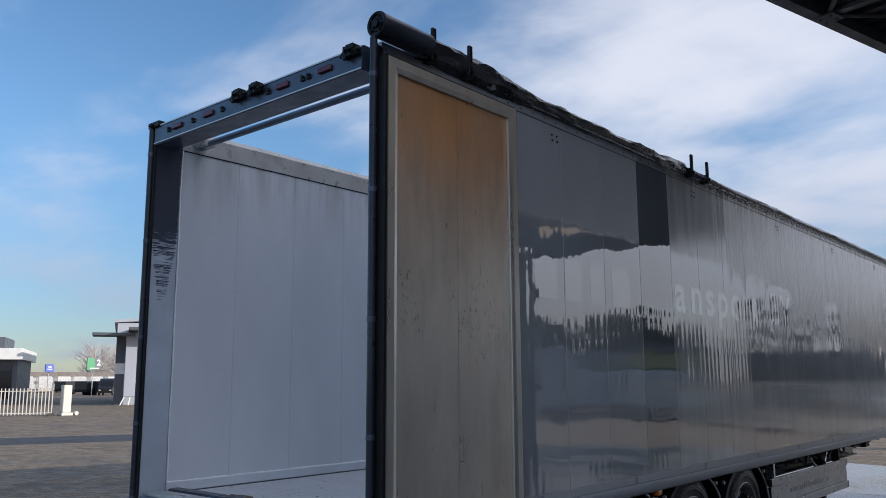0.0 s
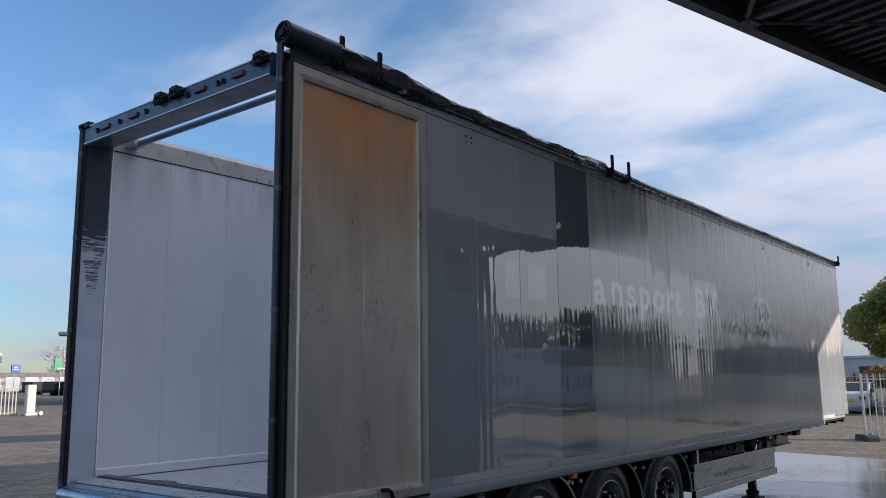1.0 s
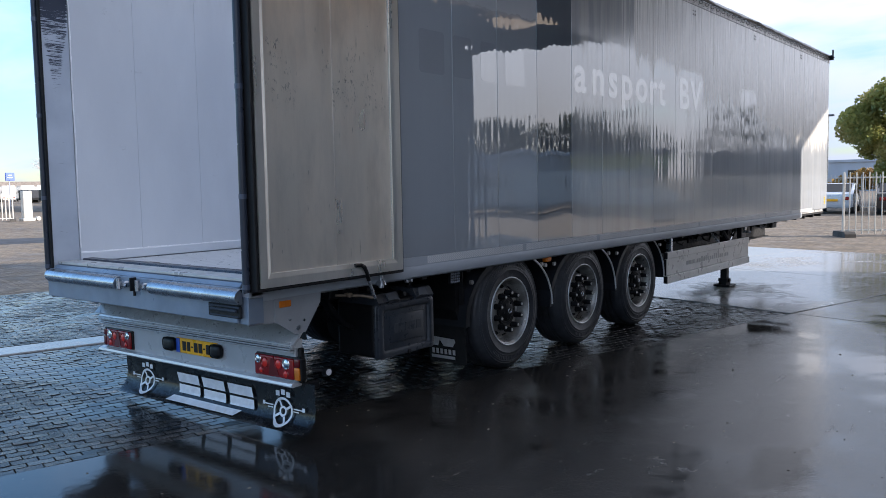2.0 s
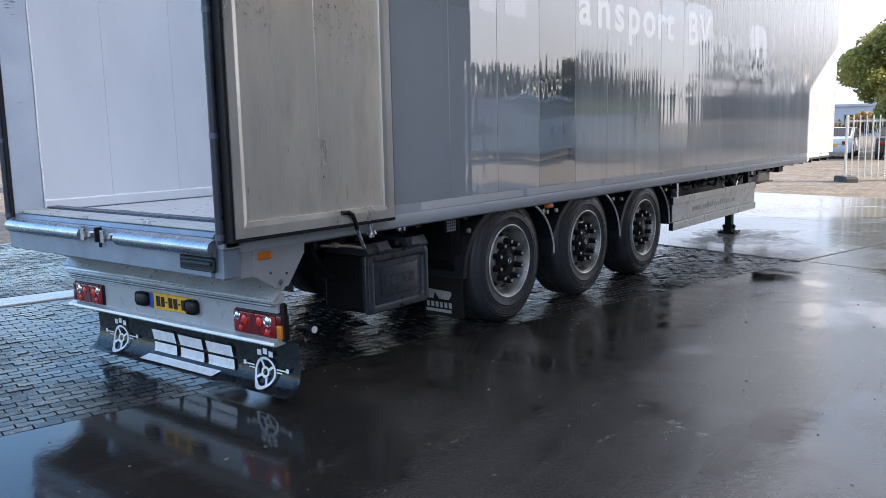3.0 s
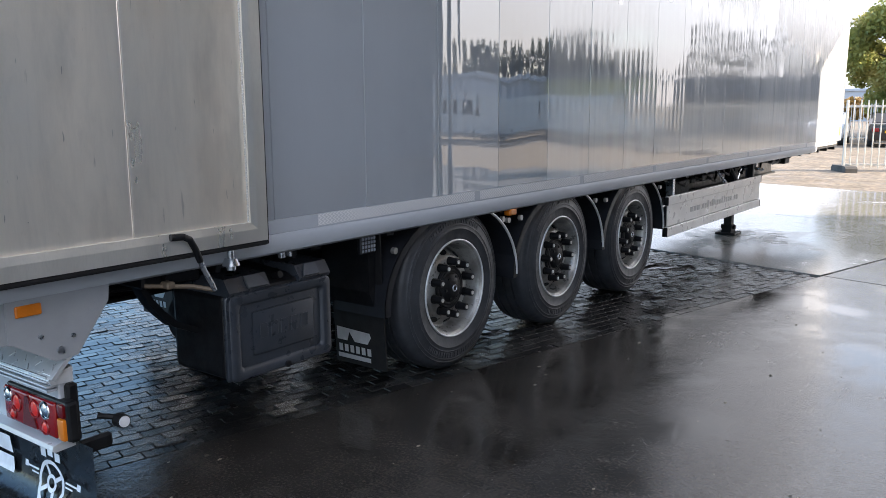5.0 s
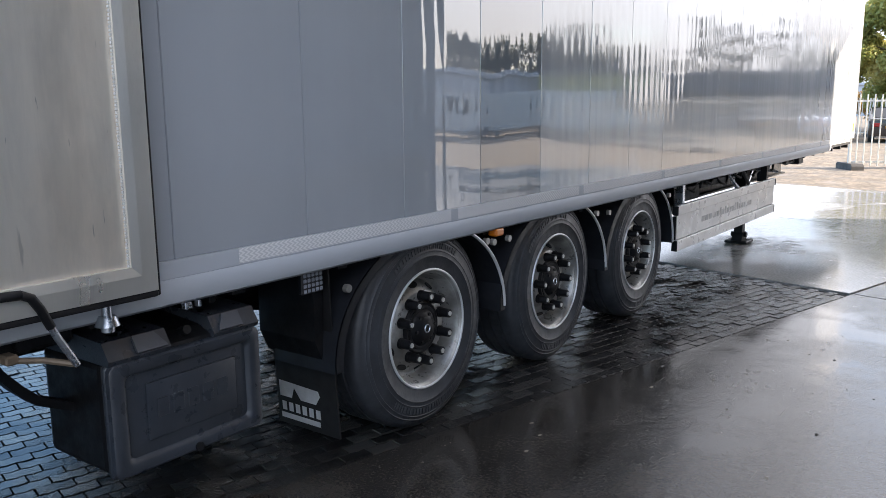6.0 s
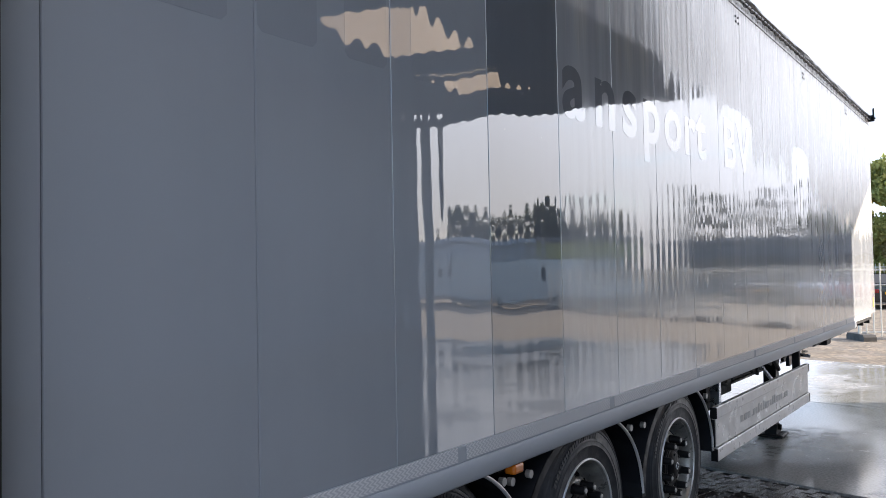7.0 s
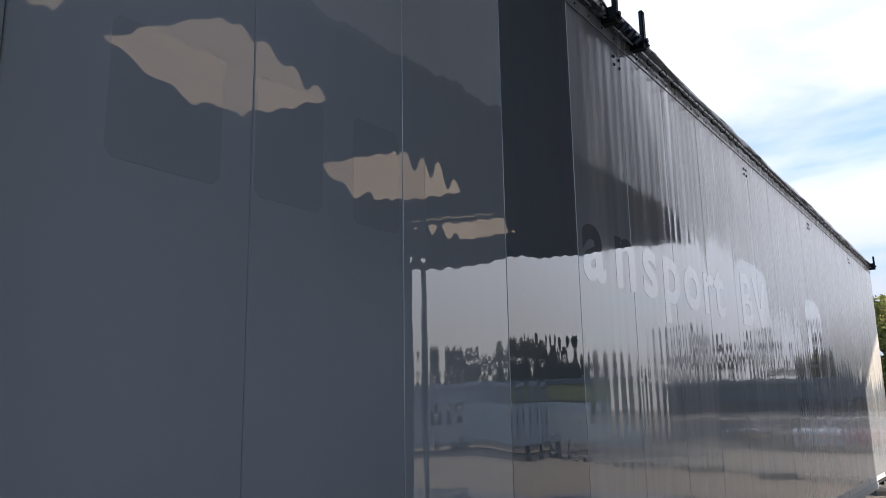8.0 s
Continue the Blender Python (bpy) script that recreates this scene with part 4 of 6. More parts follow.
for x in (-1.30, -1.10, -0.14):
    g = B()
    box(g, (x - .07, -0.045, 3.885), (x + .07, 0.0, 3.905), 0.003), cyl(g, (x - .04, -.04, 3.87), (x - .04, -.04, 3.95), .014, 10)
    cyl(g, (x + .04, -.05, 3.895), (x + .04, 0, 3.94), .02, 10), box(g, (x - .02, -.06, 3.915), (x + .05, -.01, 3.955), .006)
    tube(g, [(x - .09, -.03, 3.90), (x - .02, -.055, 3.93), (x + .09, -.03, 3.91)], .008)
    tp("latch", g, BLACK, "black door latch", header)
g = B()
TY, TZ = 0.40, 3.862
tube(g, [(-2.46, TY, TZ), (-0.06, TY, TZ)], 0.026, 14)
for x in (-2.42, -0.1):
    cyl(g, (x - .03, TY, TZ), (x + .03, TY, TZ), .038, 14)
tp("cross_tube", g, PAINT, "round grey cross tube", smooth=True)
g = B()
box(g, (-2.445, TY - .06, TZ - .02), (-2.29, TY + .06, TZ + .03), 0.006), cyl(g, (-2.36, TY, TZ + .02), (-2.36, TY, TZ + .07), .025, 10)
tp("tube_bracket", g, ALU)

# rear door folded flat against the side
door = tp("rear_door", box(B(), (0.075, 0.015, 1.075), (0.104, 1.295, 3.815)), ALU, "open aluminium rear door folded against the side")
zl, zh, yl, yh, w = 1.063, 3.832, 0.022, 1.311, 0.085


def frame_bar(p0, p1, q0, q1):
    """Sloped inner lip: outer edge p0-p1 at full height, inner edge q0-q1 set back."""
    bm = B()
    o = [bm.verts.new((0.105, *p)) for p in (p0, p1, q1, q0)]
    mid0 = [p0[i] * .35 + q0[i] * .65 for i in (0, 1)]
    mid1 = [p1[i] * .35 + q1[i] * .65 for i in (0, 1)]
    t = [bm.verts.new((0.14, *p)) for p in (p0, p1, mid1, mid0)]
    inn = [bm.verts.new((0.1315, *q)) for q in (q1, q0)]
    bm.faces.new((t[0], t[1], t[2], t[3]))
    bm.faces.new((t[3], t[2], inn[0], inn[1]))
    bm.faces.new((o[0], o[1], t[1], t[0]))
    bm.faces.new((o[3], o[2], o[1], o[0]))
    bm.faces.new((inn[1], inn[0], o[2], o[3]))
    bm.faces.new((o[1], o[2], inn[0], t[2], t[1])), bm.faces.new((o[0], t[0], t[3], inn[1], o[3]))
    bmesh.ops.recalc_face_normals(bm, faces=bm.faces[:])
    return bm


C = [(yl, zl), (yh, zl), (yh, zh), (yl, zh)]
I = [(yl + w, zl + w), (yh - w, zl + w), (yh - w, zh - w), (yl + w, zh - w)]
for k in range(4):
    tp("door_frame_bar", frame_bar(C[k], C[(k + 1) % 4], I[k], I[(k + 1) % 4]), DOORF, "", door)
for y0, y1 in ((yl + w * .9, 0.679), (0.682, yh - w * .9)):
    g = B()
    sweep(g, [(0.104, y0), (0.1115, y0), (0.113, y0 + .004), (0.113, y1 - .004), (0.1115, y1), (0.104, y1)], "z", zl + w * .9, zh - w * .9)
    tp("door_panel", g, DOORM, "weathered aluminium sheet with a warm lamp sheen painted in towards the top", door)
g = B()
rng = random.Random(7)
z = zl + w
while z < zh - w:
    box(g, (0.114, yh - w - .006, z), (0.1215 + rng.random() * .0015, yh - w + .005, z + .010), 0.002)
    z += .0115
tagged(tp("weld_seam", g, ALU, "", door), kind="stuff")
g = B()
box(g, (0.06, -0.004, zl - .022), (0.138, yh + .004, zl - .001), 0.006)
box(g, (0.06, yh, zl - .02), (0.136, yh + .012, zh), 0.004), box(g, (0.05, -.006, zl - .02), (0.136, yl - .001, zh), .005)
tp("door_seal", g, RUBBER, "black rubber seal", door)
g = B()
box(g, (0.055, 0.0, zh + .002), (0.13, 1.31, zh + .014), 0.002)
tp("door_cap", g, BLACK, "", door)
# hold-open rod and catches under the door
g = B()
tube(g, [(0.145, 0.815, 1.135), (0.15, 0.872, 1.132), (0.15, 0.90, 1.118), (0.145, 0.925, 1.08), (0.135, 0.955, 1.02)], 0.014, 10)
rod = tp("hold_rod", g, BLACK, "bent hold-open rod, black above and bare below", smooth=True)
part("rod_end", tube(B(), [(0.136, 0.952, 1.026), (0.13, 0.975, 0.98), (0.125, 1.005, 0.93), (0.12, 1.03, 0.885)], 0.0115, 10), STEEL, rod, smooth=True)
g = B()
tube(g, [(0.12, 1.03, 0.885), (0.06, 0.96, 0.905), (-0.06, 0.82, 0.915)], 0.010, 8), box(g, (-.03, .87, .90), (.025, .91, .93), .006)
tp("rod_bracket", g, plain("rusty_bracket", (0.16, 0.12, 0.085), 0.6, 0.3), "rusty rod bracket")
g = B()
cyl(g, (0.03, 1.19, 0.97), (0.03, 1.19, 1.03), 0.016, 12), cyl(g, (0.03, 1.19, 0.955), (0.03, 1.19, 0.985), 0.04, 16, .028), cyl(g, (.03, 1.19, .935), (.03, 1.19, .955), .022, 12), box(g, (-.02, 1.17, 1.02), (.04, 1.21, 1.045), .004)
tp("door_catch", g, STEEL, "shiny steel door catch", smooth=True)
for y0, y1 in ((1.50, 1.53), (1.555, 1.57)):
    tp("rail_lug", box(B(), (-.02, y0, 0.935), (.008, y1, 0.96), .003), STEEL)

# rolled tarpaulin, its motor, brackets and lacing along the top
roll_ = tp("tarp_roll", tube(B(), [(0.085, -0.02, 4.027), (0.085, 0.42, 4.027)], 0.078, 24), PAINT_D, "rolled black tarpaulin on its roller", smooth=True)
g = B()
M0 = Matrix.Translation((0.085, -0.024, 4.027)) @ Euler((radians(90), 0, 0)).to_matrix().to_4x4()
ring(g, M0, 0.070, 0.011, 28, 8), ring(g, M0, 0.040, 0.008, 20, 6)
cyl(g, (0.085, -0.045, 4.027), (0.085, -0.01, 4.027), 0.024, 14)
for k in range(5):
    a = k * 2 * math.pi / 5
    cyl(g, (0.085 + .03 * math.cos(a), -.026, 4.027 + .03 * math.sin(a)), (0.085 + .068 * math.cos(a), -.026, 4.027 + .068 * math.sin(a)), .008, 6)
tp("roller_cap", g, BLACK, "", roll_)
g = B()
rng = random.Random(12)
ys = np.linspace(0.40, L - 0.02, 190)
rows, seg = [], 18
for i, yv in enumerate(ys):
    ring_ = []
    base = (0.037 if yv > 4.4 else 0.054) + 0.010 * noise.noise((yv * 0.55, 1, 0)) + 0.030 * max(0.0, 1 - max(0, yv - 0.6) / 1.2)
    sag = 0.008 * noise.noise((yv * 0.8, 4, 0)) - 0.022 * min(1.0, max(0.0, yv - 0.8))
    for k in range(seg):
        a = k * 2 * math.pi / seg
        r = base * (1 + (0.45 if yv < 4.4 else 0.25) * noise.noise((yv * 3.1, math.cos(a) * 1.6, math.sin(a) * 1.6)) + (0.30 if yv < 4.4 else 0.12) * noise.noise((yv * 9 + 3 * math.cos(a), math.cos(a) * 2.5, math.sin(a) * 2.5)))
        ring_.append(g.verts.new((0.0 + r * 1.05 * math.cos(a), yv, 4.045 + sag + r * math.sin(a))))
    rows.append(ring_)
for a, b in zip(rows, rows[1:]):
    for k in range(seg):
        g.faces.new((a[k], b[k], b[(k + 1) % seg], a[(k + 1) % seg]))
g.faces.new(rows[0]), g.faces.new(rows[-1][::-1])
bmesh.ops.recalc_face_normals(g, faces=g.faces[:])
tp("tarpaulin", g, TARP, "crumpled black tarpaulin", roll_, True)
for y0 in (0.50, 0.875, 4.47, 4.86, 14.08):
    g = B()
    box(g, (0.06, y0 - .02, 3.965), (0.085, y0 + .02, 4.185 if y0 < 14 else 4.15), 0.006), box(g, (0.0, y0 - .03, 3.955), (0.085, y0 + .03, 3.985), .005)
    cyl(g, (0.085, y0, 4.0), (0.10, y0, 4.0), .014, 8), box(g, (0.02, y0 - .012, 3.985), (.07, y0 + .012, 4.05), .004)
    tp("tarp_stop", g, BLACK, "black upright tarpaulin stop")
g = B()
box(g, (0.03, 4.46, 3.99), (0.075, 4.96, 4.03), 0.008)
for y0 in (4.5, 4.6, 4.7, 4.8, 4.9):
    cyl(g, (.05, y0, 3.97), (.085, y0, 4.0), .018, 8)
tp("stop_plate", g, PAINT_H)
g = B()
tube(g, [(0.028, 1.2, 3.982), (0.03, 5, 3.978), (0.03, 10, 3.978), (0.028, L - .05, 3.98)], 0.007, 8)
tp("lacing_wire", g, STEEL, "steel lacing wire", smooth=True)
lr = ring(B(), Euler((radians(90), 0, radians(35))).to_matrix().to_4x4(), 0.022, 0.0035, 12, 5)
lme = mesh_of("lacing_ring", lr, BLACK)
yy = 5.05
while yy < L - .2:
    tp("lacing_ring", lme, None, m=Matrix.Translation((0.040, yy, 3.955)))
    yy += 0.205
g = B()
cyl(g, (0.03, 1.16, 3.98), (0.06, 1.16, 3.98), .024, 12), box(g, (0.0, 1.12, 3.965), (.03, 1.2, 3.99), .004)
tp("wire_tensioner", g, STEEL)

# rear bumper beam, gusset and light bar
g = B()
box(g, (-2.52, 0.0, 0.835), (-0.075, 0.10, 1.058), 0.005)
beam = tp("rear_beam", g, PAINT, "blue-grey rear cross beam")
for x0, x1 in ((-2.46, -1.42), (-0.99, -0.02)):
    g = B()
    sweep(g, [(0.002, 0.955), (-0.03, 0.962), (-0.052, 0.985), (-0.056, 1.01), (-0.045, 1.035), (-0.02, 1.05), (0.002, 1.055)], "x", x0, x1)
    tp("buffer_bar", g, STEEL, "shiny rounded steel buffer", beam, True)
for x in (-1.33, -1.09):
    g = B()
    box(g, (x - .05, -.05, .985), (x + .05, .002, 1.03), .01), cyl(g, (x, -.06, .975), (x, -.06, 1.05), .018, 10), cyl(g, (x - .06, -.035, 1.0), (x + .06, -.035, 1.0), .012, 8)
    tp("sill_latch", g, STEEL, "steel latch", beam)
g = B()
box(g, (-1.215, -.05, .965), (-1.203, .0, 1.06), .003), cyl(g, (-1.209, -.015, .93), (-1.209, -.015, .97), .010, 10)
tp("latch_blade", g, BLACK, "", beam)
g = B()
box(g, (-0.36, -0.006, 0.868), (-0.03, 0.004, 0.952), 0.008)
grip = tp("step_recess", g, BLACK, "black recessed grip", beam)
g = B()
box(g, (-0.33, -0.022, 0.905), (-0.06, -0.004, 0.925), 0.006), box(g, (-.35, -.015, .93), (-.04, -.004, .945), .004), box(g, (-.34, -.012, .872), (-.05, -.004, .882), .003)
tp("grip_bar", g, PAINT_D, "", grip)
g = B()
sweep(g, [(0.03, 1.0), (0.03, 0.82), (0.245, 0.812), (0.40, 0.715), (0.485, 0.72), (0.622, 0.905), (0.628, 0.97), (0.24, 0.972), (0.235, 1.0)], "x", -0.02, -0.006)
gus = tp("corner_gusset", g, GUSSET, "grey-blue corner gusset plate")
g = B()
sweep(g, [(0.235, 0.972), (0.235, 0.812), (0.245, 0.812), (0.40, 0.715), (0.485, 0.72), (0.622, 0.905), (0.628, 0.968)], "x", -0.006, 0.002)
tp("gusset_plate", g, GUSSET, "", gus)
g = B()
box(g, (0.002, 0.265, 0.905), (0.014, 0.36, 0.948), 0.006, 2)
tp("amber_reflector", g, AMBER, "amber side reflector", gus)
for y0, z0 in ((.35, .82), (.47, .80), (.42, .755)):
    tp("bolt", cyl(B(), (.002, y0, z0), (.010, y0, z0), .009 if z0 > .76 else .015, 8), STEEL, "", gus)
g = B()
sweep(g, [(0.03, 1.0), (0.03, 0.82), (0.25, 0.81), (0.40, 0.715), (0.485, 0.72), (0.622, 0.905), (0.628, 1.0)], "x", XL + .006, XL + .02)
tp("corner_gusset", g, PAINT, "grey-blue corner gusset plate")

bar = tp("light_bar", box(B(), (-2.44, 0.415, 0.365), (-0.03, 0.47, 0.64), 0.006), BARP, "pale grey rear light bar")
g = B()
sweep(g, [(0.47, 0.349), (0.375, 0.344), (0.365, 0.354), (0.37, 0.371), (0.41, 0.379), (0.47, 0.379)], "x", -2.47, -0.02)
tp("lower_lip", g, ALU_L, "aluminium lip", bar)
g = B()
sweep(g, [(0.47, 0.60), (0.385, 0.605), (0.375, 0.625), (0.385, 0.645), (0.47, 0.66)], "x", -2.47, -0.02)
tp("upper_lip", g, ALU_L, "aluminium lip", bar)
for z0 in (0.577, 0.592, 0.611, 0.629):
    tp("lip_rib", sweep(B(), [(0.41, z0), (0.372, z0 + .001), (0.370, z0 + .005), (0.372, z0 + .009), (0.41, z0 + .010)], "x", -2.46, -0.03), BARP, "", bar)
g = B()
sweep(g, [(0.375, 0.648), (0.56, 0.845), (0.57, 0.835), (0.39, 0.638)], "x", -2.52, 0.0)
tread = tp("tread_plate", g, TREAD, "aluminium tread plate")
d0 = Vector((0, 0.185, 0.197)).normalized()
nn = Vector((0, -0.197, 0.185)).normalized()
lug = mesh_of("tread_lug", box(B(), (-0.016, -0.005, -0.001), (0.016, 0.005, 0.0018), 0.0012), TREAD)
for r_ in range(9):
    for c_ in range(24):
        P = Vector((-2.45 + c_ * 0.1025 + (0.05 if r_ % 2 else 0), 0.375, 0.648)) + d0 * (0.015 + r_ * 0.029) + nn * 0.001
        ux = Vector((1, 0, 0))
        ax = (ux + d0 * (1 if (r_ + c_) % 2 else -1)).normalized()
        by = nn.cross(ax)
        tp("tread_lug", lug, None, "", tread, m=Matrix(((ax.x, by.x, nn.x, P.x), (ax.y, by.y, nn.y, P.y), (ax.z, by.z, nn.z, P.z), (0, 0, 0, 1))))


def rear_lamp(x0, x1, outer):
    """outer: +1 where the amber end faces out to the right."""
    lo, hi = 0.392, 0.534
    lamp = tp("rear_lamp", box(B(), (x0 - .008, 0.402, lo - .006), (x1 + .012, 0.45, hi + .008), 0.012, 2), BLACK, "red tail lamp cluster", bar)
    wd = x1 - x0
    at = (lambda f: x0 + f * wd) if outer > 0 else (lambda f: x1 - f * wd)
    for f0, f1 in ((0.0, 0.44), (0.45, 0.885)):
        a, b = sorted((at(f0), at(f1)))
        part("lamp_lens", box(B(), (a, 0.385, lo), (b, 0.405, hi), 0.012, 3), RED, lamp, smooth=True)
    # slanted divider between the two chambers
    g_ = B()
    sweep(g_, [(at(.40), hi - .012), (at(.46), hi - .012), (at(.58), lo + .012), (at(.34), lo + .012)], "y", 0.3815, 0.386)
    part("lamp_divider", g_, RED_D, lamp)
    a, b = sorted((at(.895), at(1.0)))
    part("lamp_lens", box(B(), (a, 0.388, lo), (b, 0.45, lo + .085), 0.008, 2), AMBER if outer > 0 else RED_D, lamp, "amber end lens" if outer > 0 else "", smooth=True)
    part("lamp_lens", box(B(), (a, 0.390, lo + .088), (b, 0.45, hi), 0.008, 2), RED_D, lamp, smooth=True)
    for f, z, r, mt in ((.095, .502, .026, CLEAR), (.25, .482, .034, RED_L), (.56, .484, .034, RED_L), (.735, .494, .032, CLEAR), (.16, .428, .022, RED_L), (.72, .425, .026, RED_L)):
        x = at(f)
        M1 = Matrix.Translation((x, 0.384, z)) @ Euler((radians(90), 0, 0)).to_matrix().to_4x4()
        gg = ring(B(), M1, r, .005, 20, 6)
        part("lamp_bezel", gg, RED if mt is RED_L else CHROME, lamp, smooth=True)
        gg = cyl(B(), (x, .386, z), (x, .377, z), r, 20, r * .45)
        part("lamp_bulb", gg, CHROME if mt is CLEAR else mt, lamp, "silvery lamp reflector" if mt is CLEAR else "", smooth=True)
    return lamp


rear_lamp(-0.42, 0.03, 1)
rear_lamp(-2.42, -2.00, -1)
g = B()
box(g, (-0.03, 0.43, 0.365), (0.004, 0.475, 0.60), 0.010)
box(g, (-0.03, 0.46, 0.30), (0.0, 0.60, 0.36), .01)
tp("lamp_bracket", g, BLACK, "black lamp bracket", bar)
g = B()
tube(g, [(-0.03, 0.56, 0.43), (0.02, 0.60, 0.425), (0.055, 0.615, 0.42)], .012, 8), cyl(g, (0.045, .60, .42), (.085, .60, .42), .028, 14)
mk = tp("marker_arm", g, RUBBER, "rubber marker lamp", bar)
part("marker_lens", disc(B(), (0.085, 0.60, 0.42), (1, 0, 0), 0.022, 14, .006), CLEAR, mk)
plate = tp("number_plate", box(B(), (-1.375, 0.402, 0.438), (-0.865, 0.416, 0.552), 0.004), YELLOW, "yellow number plate", bar)
g = B()
x = -1.29
for wd in (.045, .04, None, .045, .045, None, .045, .05):
    if wd is None:
        box(g, (x, .3995, .490), (x + .022, .402, .500))
        x += .035
        continue
    box(g, (x, .3995, .460), (x + wd, .402, .530))
    x += wd + .013
tagged(tp("plate_print", g, BLACK, "", plate), kind="stuff")
part("plate_band", box(B(), (-1.372, .3993, .441), (-1.325, .402, .549)), BLUE, plate)
for x0, x1 in ((-1.53, -1.37), (-0.93, -0.80)):
    g = B()
    box(g, (x0, 0.372, 0.447), (x1, 0.416, 0.547), 0.035, 4)
    tp("plate_lamp", g, BLACK, "black number plate lamp", bar, True)
# full-width mud flap with white print
prof = [(0.455, 0.365), (0.458, 0.27), (0.462, 0.19), (0.452, 0.13), (0.425, 0.085), (0.385, 0.055), (0.35, 0.045)]


def flap_y(z):
    for (y0, z0), (y1, z1) in zip(prof, prof[1:]):
        if z1 <= z <= z0:
            return y0 + (y1 - y0) * (z - z0) / (z1 - z0)
    return prof[-1][0]


g = B()
xs = np.linspace(-2.19, 0.105, 40)
flap_m = plain("glossy_flap_rubber", (0.02, 0.021, 0.024), 0.22, 0, 0.2, 6, 50, 0.05, 0.3, (0.06, 0.06, 0.06))
grid = [[g.verts.new((xv, y + 0.012 * noise.noise((xv * 1.4, z * 3, 2)), z)) for y, z in prof] for xv in xs]
for a, b in zip(grid, grid[1:]):
    for k in range(len(prof) - 1):
        g.faces.new((a[k], b[k], b[k + 1], a[k + 1]))
r_ = bmesh.ops.solidify(g, geom=g.faces[:], thickness=0.008)
bmesh.ops.recalc_face_normals(g, faces=g.faces[:])
flap = tp("mud_flap", g, flap_m, "glossy black full-width mud flap with white print", smooth=True)


def on_flap(polys, name, label=""):
    """Thin print that follows the flap: upright strips of (x, z) outlines cut fine."""
    bm = B()
    for pl in polys:
        vs_ = [bm.verts.new((px, flap_y(pz) - 0.016, pz)) for px, pz in pl]
        f = bm.faces.new(vs_)
    bmesh.ops.subdivide_edges(bm, edges=bm.edges[:], cuts=3, use_grid_fill=True)
    for v in bm.verts:
        v.co.y = flap_y(v.co.z) - 0.016 + 0.012 * noise.noise((v.co.x * 1.4, v.co.z * 3, 2))
    ob = part(name, bm, WHITE_F, flap, label)
    return ob


q4 = lambda x0, z0, x1, z1: [(x0, z0), (x1, z0), (x1, z1), (x0, z1)]
for x0 in (-1.41, -1.09, -0.77):
    on_flap([[(x0, .118), (x0 + .27, .118), (x0 + .255, .180), (x0 - .015, .180)], [(x0 - .02, .196), (x0 + .25, .196), (x0 + .235, .268), (x0 - .04, .268)]], "print_block", "white print block with a slit")
on_flap([[(-1.52, .060), (-0.68, .060), (-0.62, .096), (-1.46, .096)]], "print_bar", "white print bar")
for cx in (-1.86, -0.20):
    pol = []
    for rr0, rr1, n_ in ((.082, .100, 24), (.022, .038, 14)):
        for k in range(n_):
            a0, a1 = k * 2 * math.pi / n_, (k + 1) * 2 * math.pi / n_
            pol.append([(cx + rr0 * math.cos(a0), .150 + rr0 * math.sin(a0) * .95), (cx + rr1 * math.cos(a0), .150 + rr1 * math.sin(a0) * .95), (cx + rr1 * math.cos(a1), .150 + rr1 * math.sin(a1) * .95), (cx + rr0 * math.cos(a1), .150 + rr0 * math.sin(a1) * .95)])
    for k in range(4):
        a = k * math.pi / 2 + .5
        pol.append([(cx + .038 * math.cos(a - .25), .150 + .038 * math.sin(a - .25)), (cx + .082 * math.cos(a - .1), .150 + .082 * math.sin(a - .1)), (cx + .082 * math.cos(a + .1), .150 + .082 * math.sin(a + .1)), (cx + .038 * math.cos(a + .25), .150 + .038 * math.sin(a + .25))])
    for s in (-1, 1):
        pol.append(q4(min(cx + s * .105, cx + s * .20), .175, max(cx + s * .105, cx + s * .20), .183))
        pol.append(q4(min(cx + s * .105, cx + s * .16), .158, max(cx + s * .105, cx + s * .16), .165))
        pol.append(q4(cx + s * .205 - .013, .171, cx + s * .205 + .013, .197))
    for k in (-1, 0, 1):
        pol.append(q4(cx + k * .055 - .020, .262 - abs(k) * .012, cx + k * .055 + .020, .298 - abs(k) * .012))
    on_flap(pol, "print_emblem", "round white emblem")
# the whole rear bar hangs a little askew
askew = Matrix.Translation((-1.27, 0, 0.45)) @ pose(0, 0, 0, 0, -0.7, 0) @ Matrix.Translation((1.27, 0, -0.45))
for hung in (bar, flap):
    hung.matrix_basis = askew
# ---------------------------------------------------------------- wheels
WR = 0.522


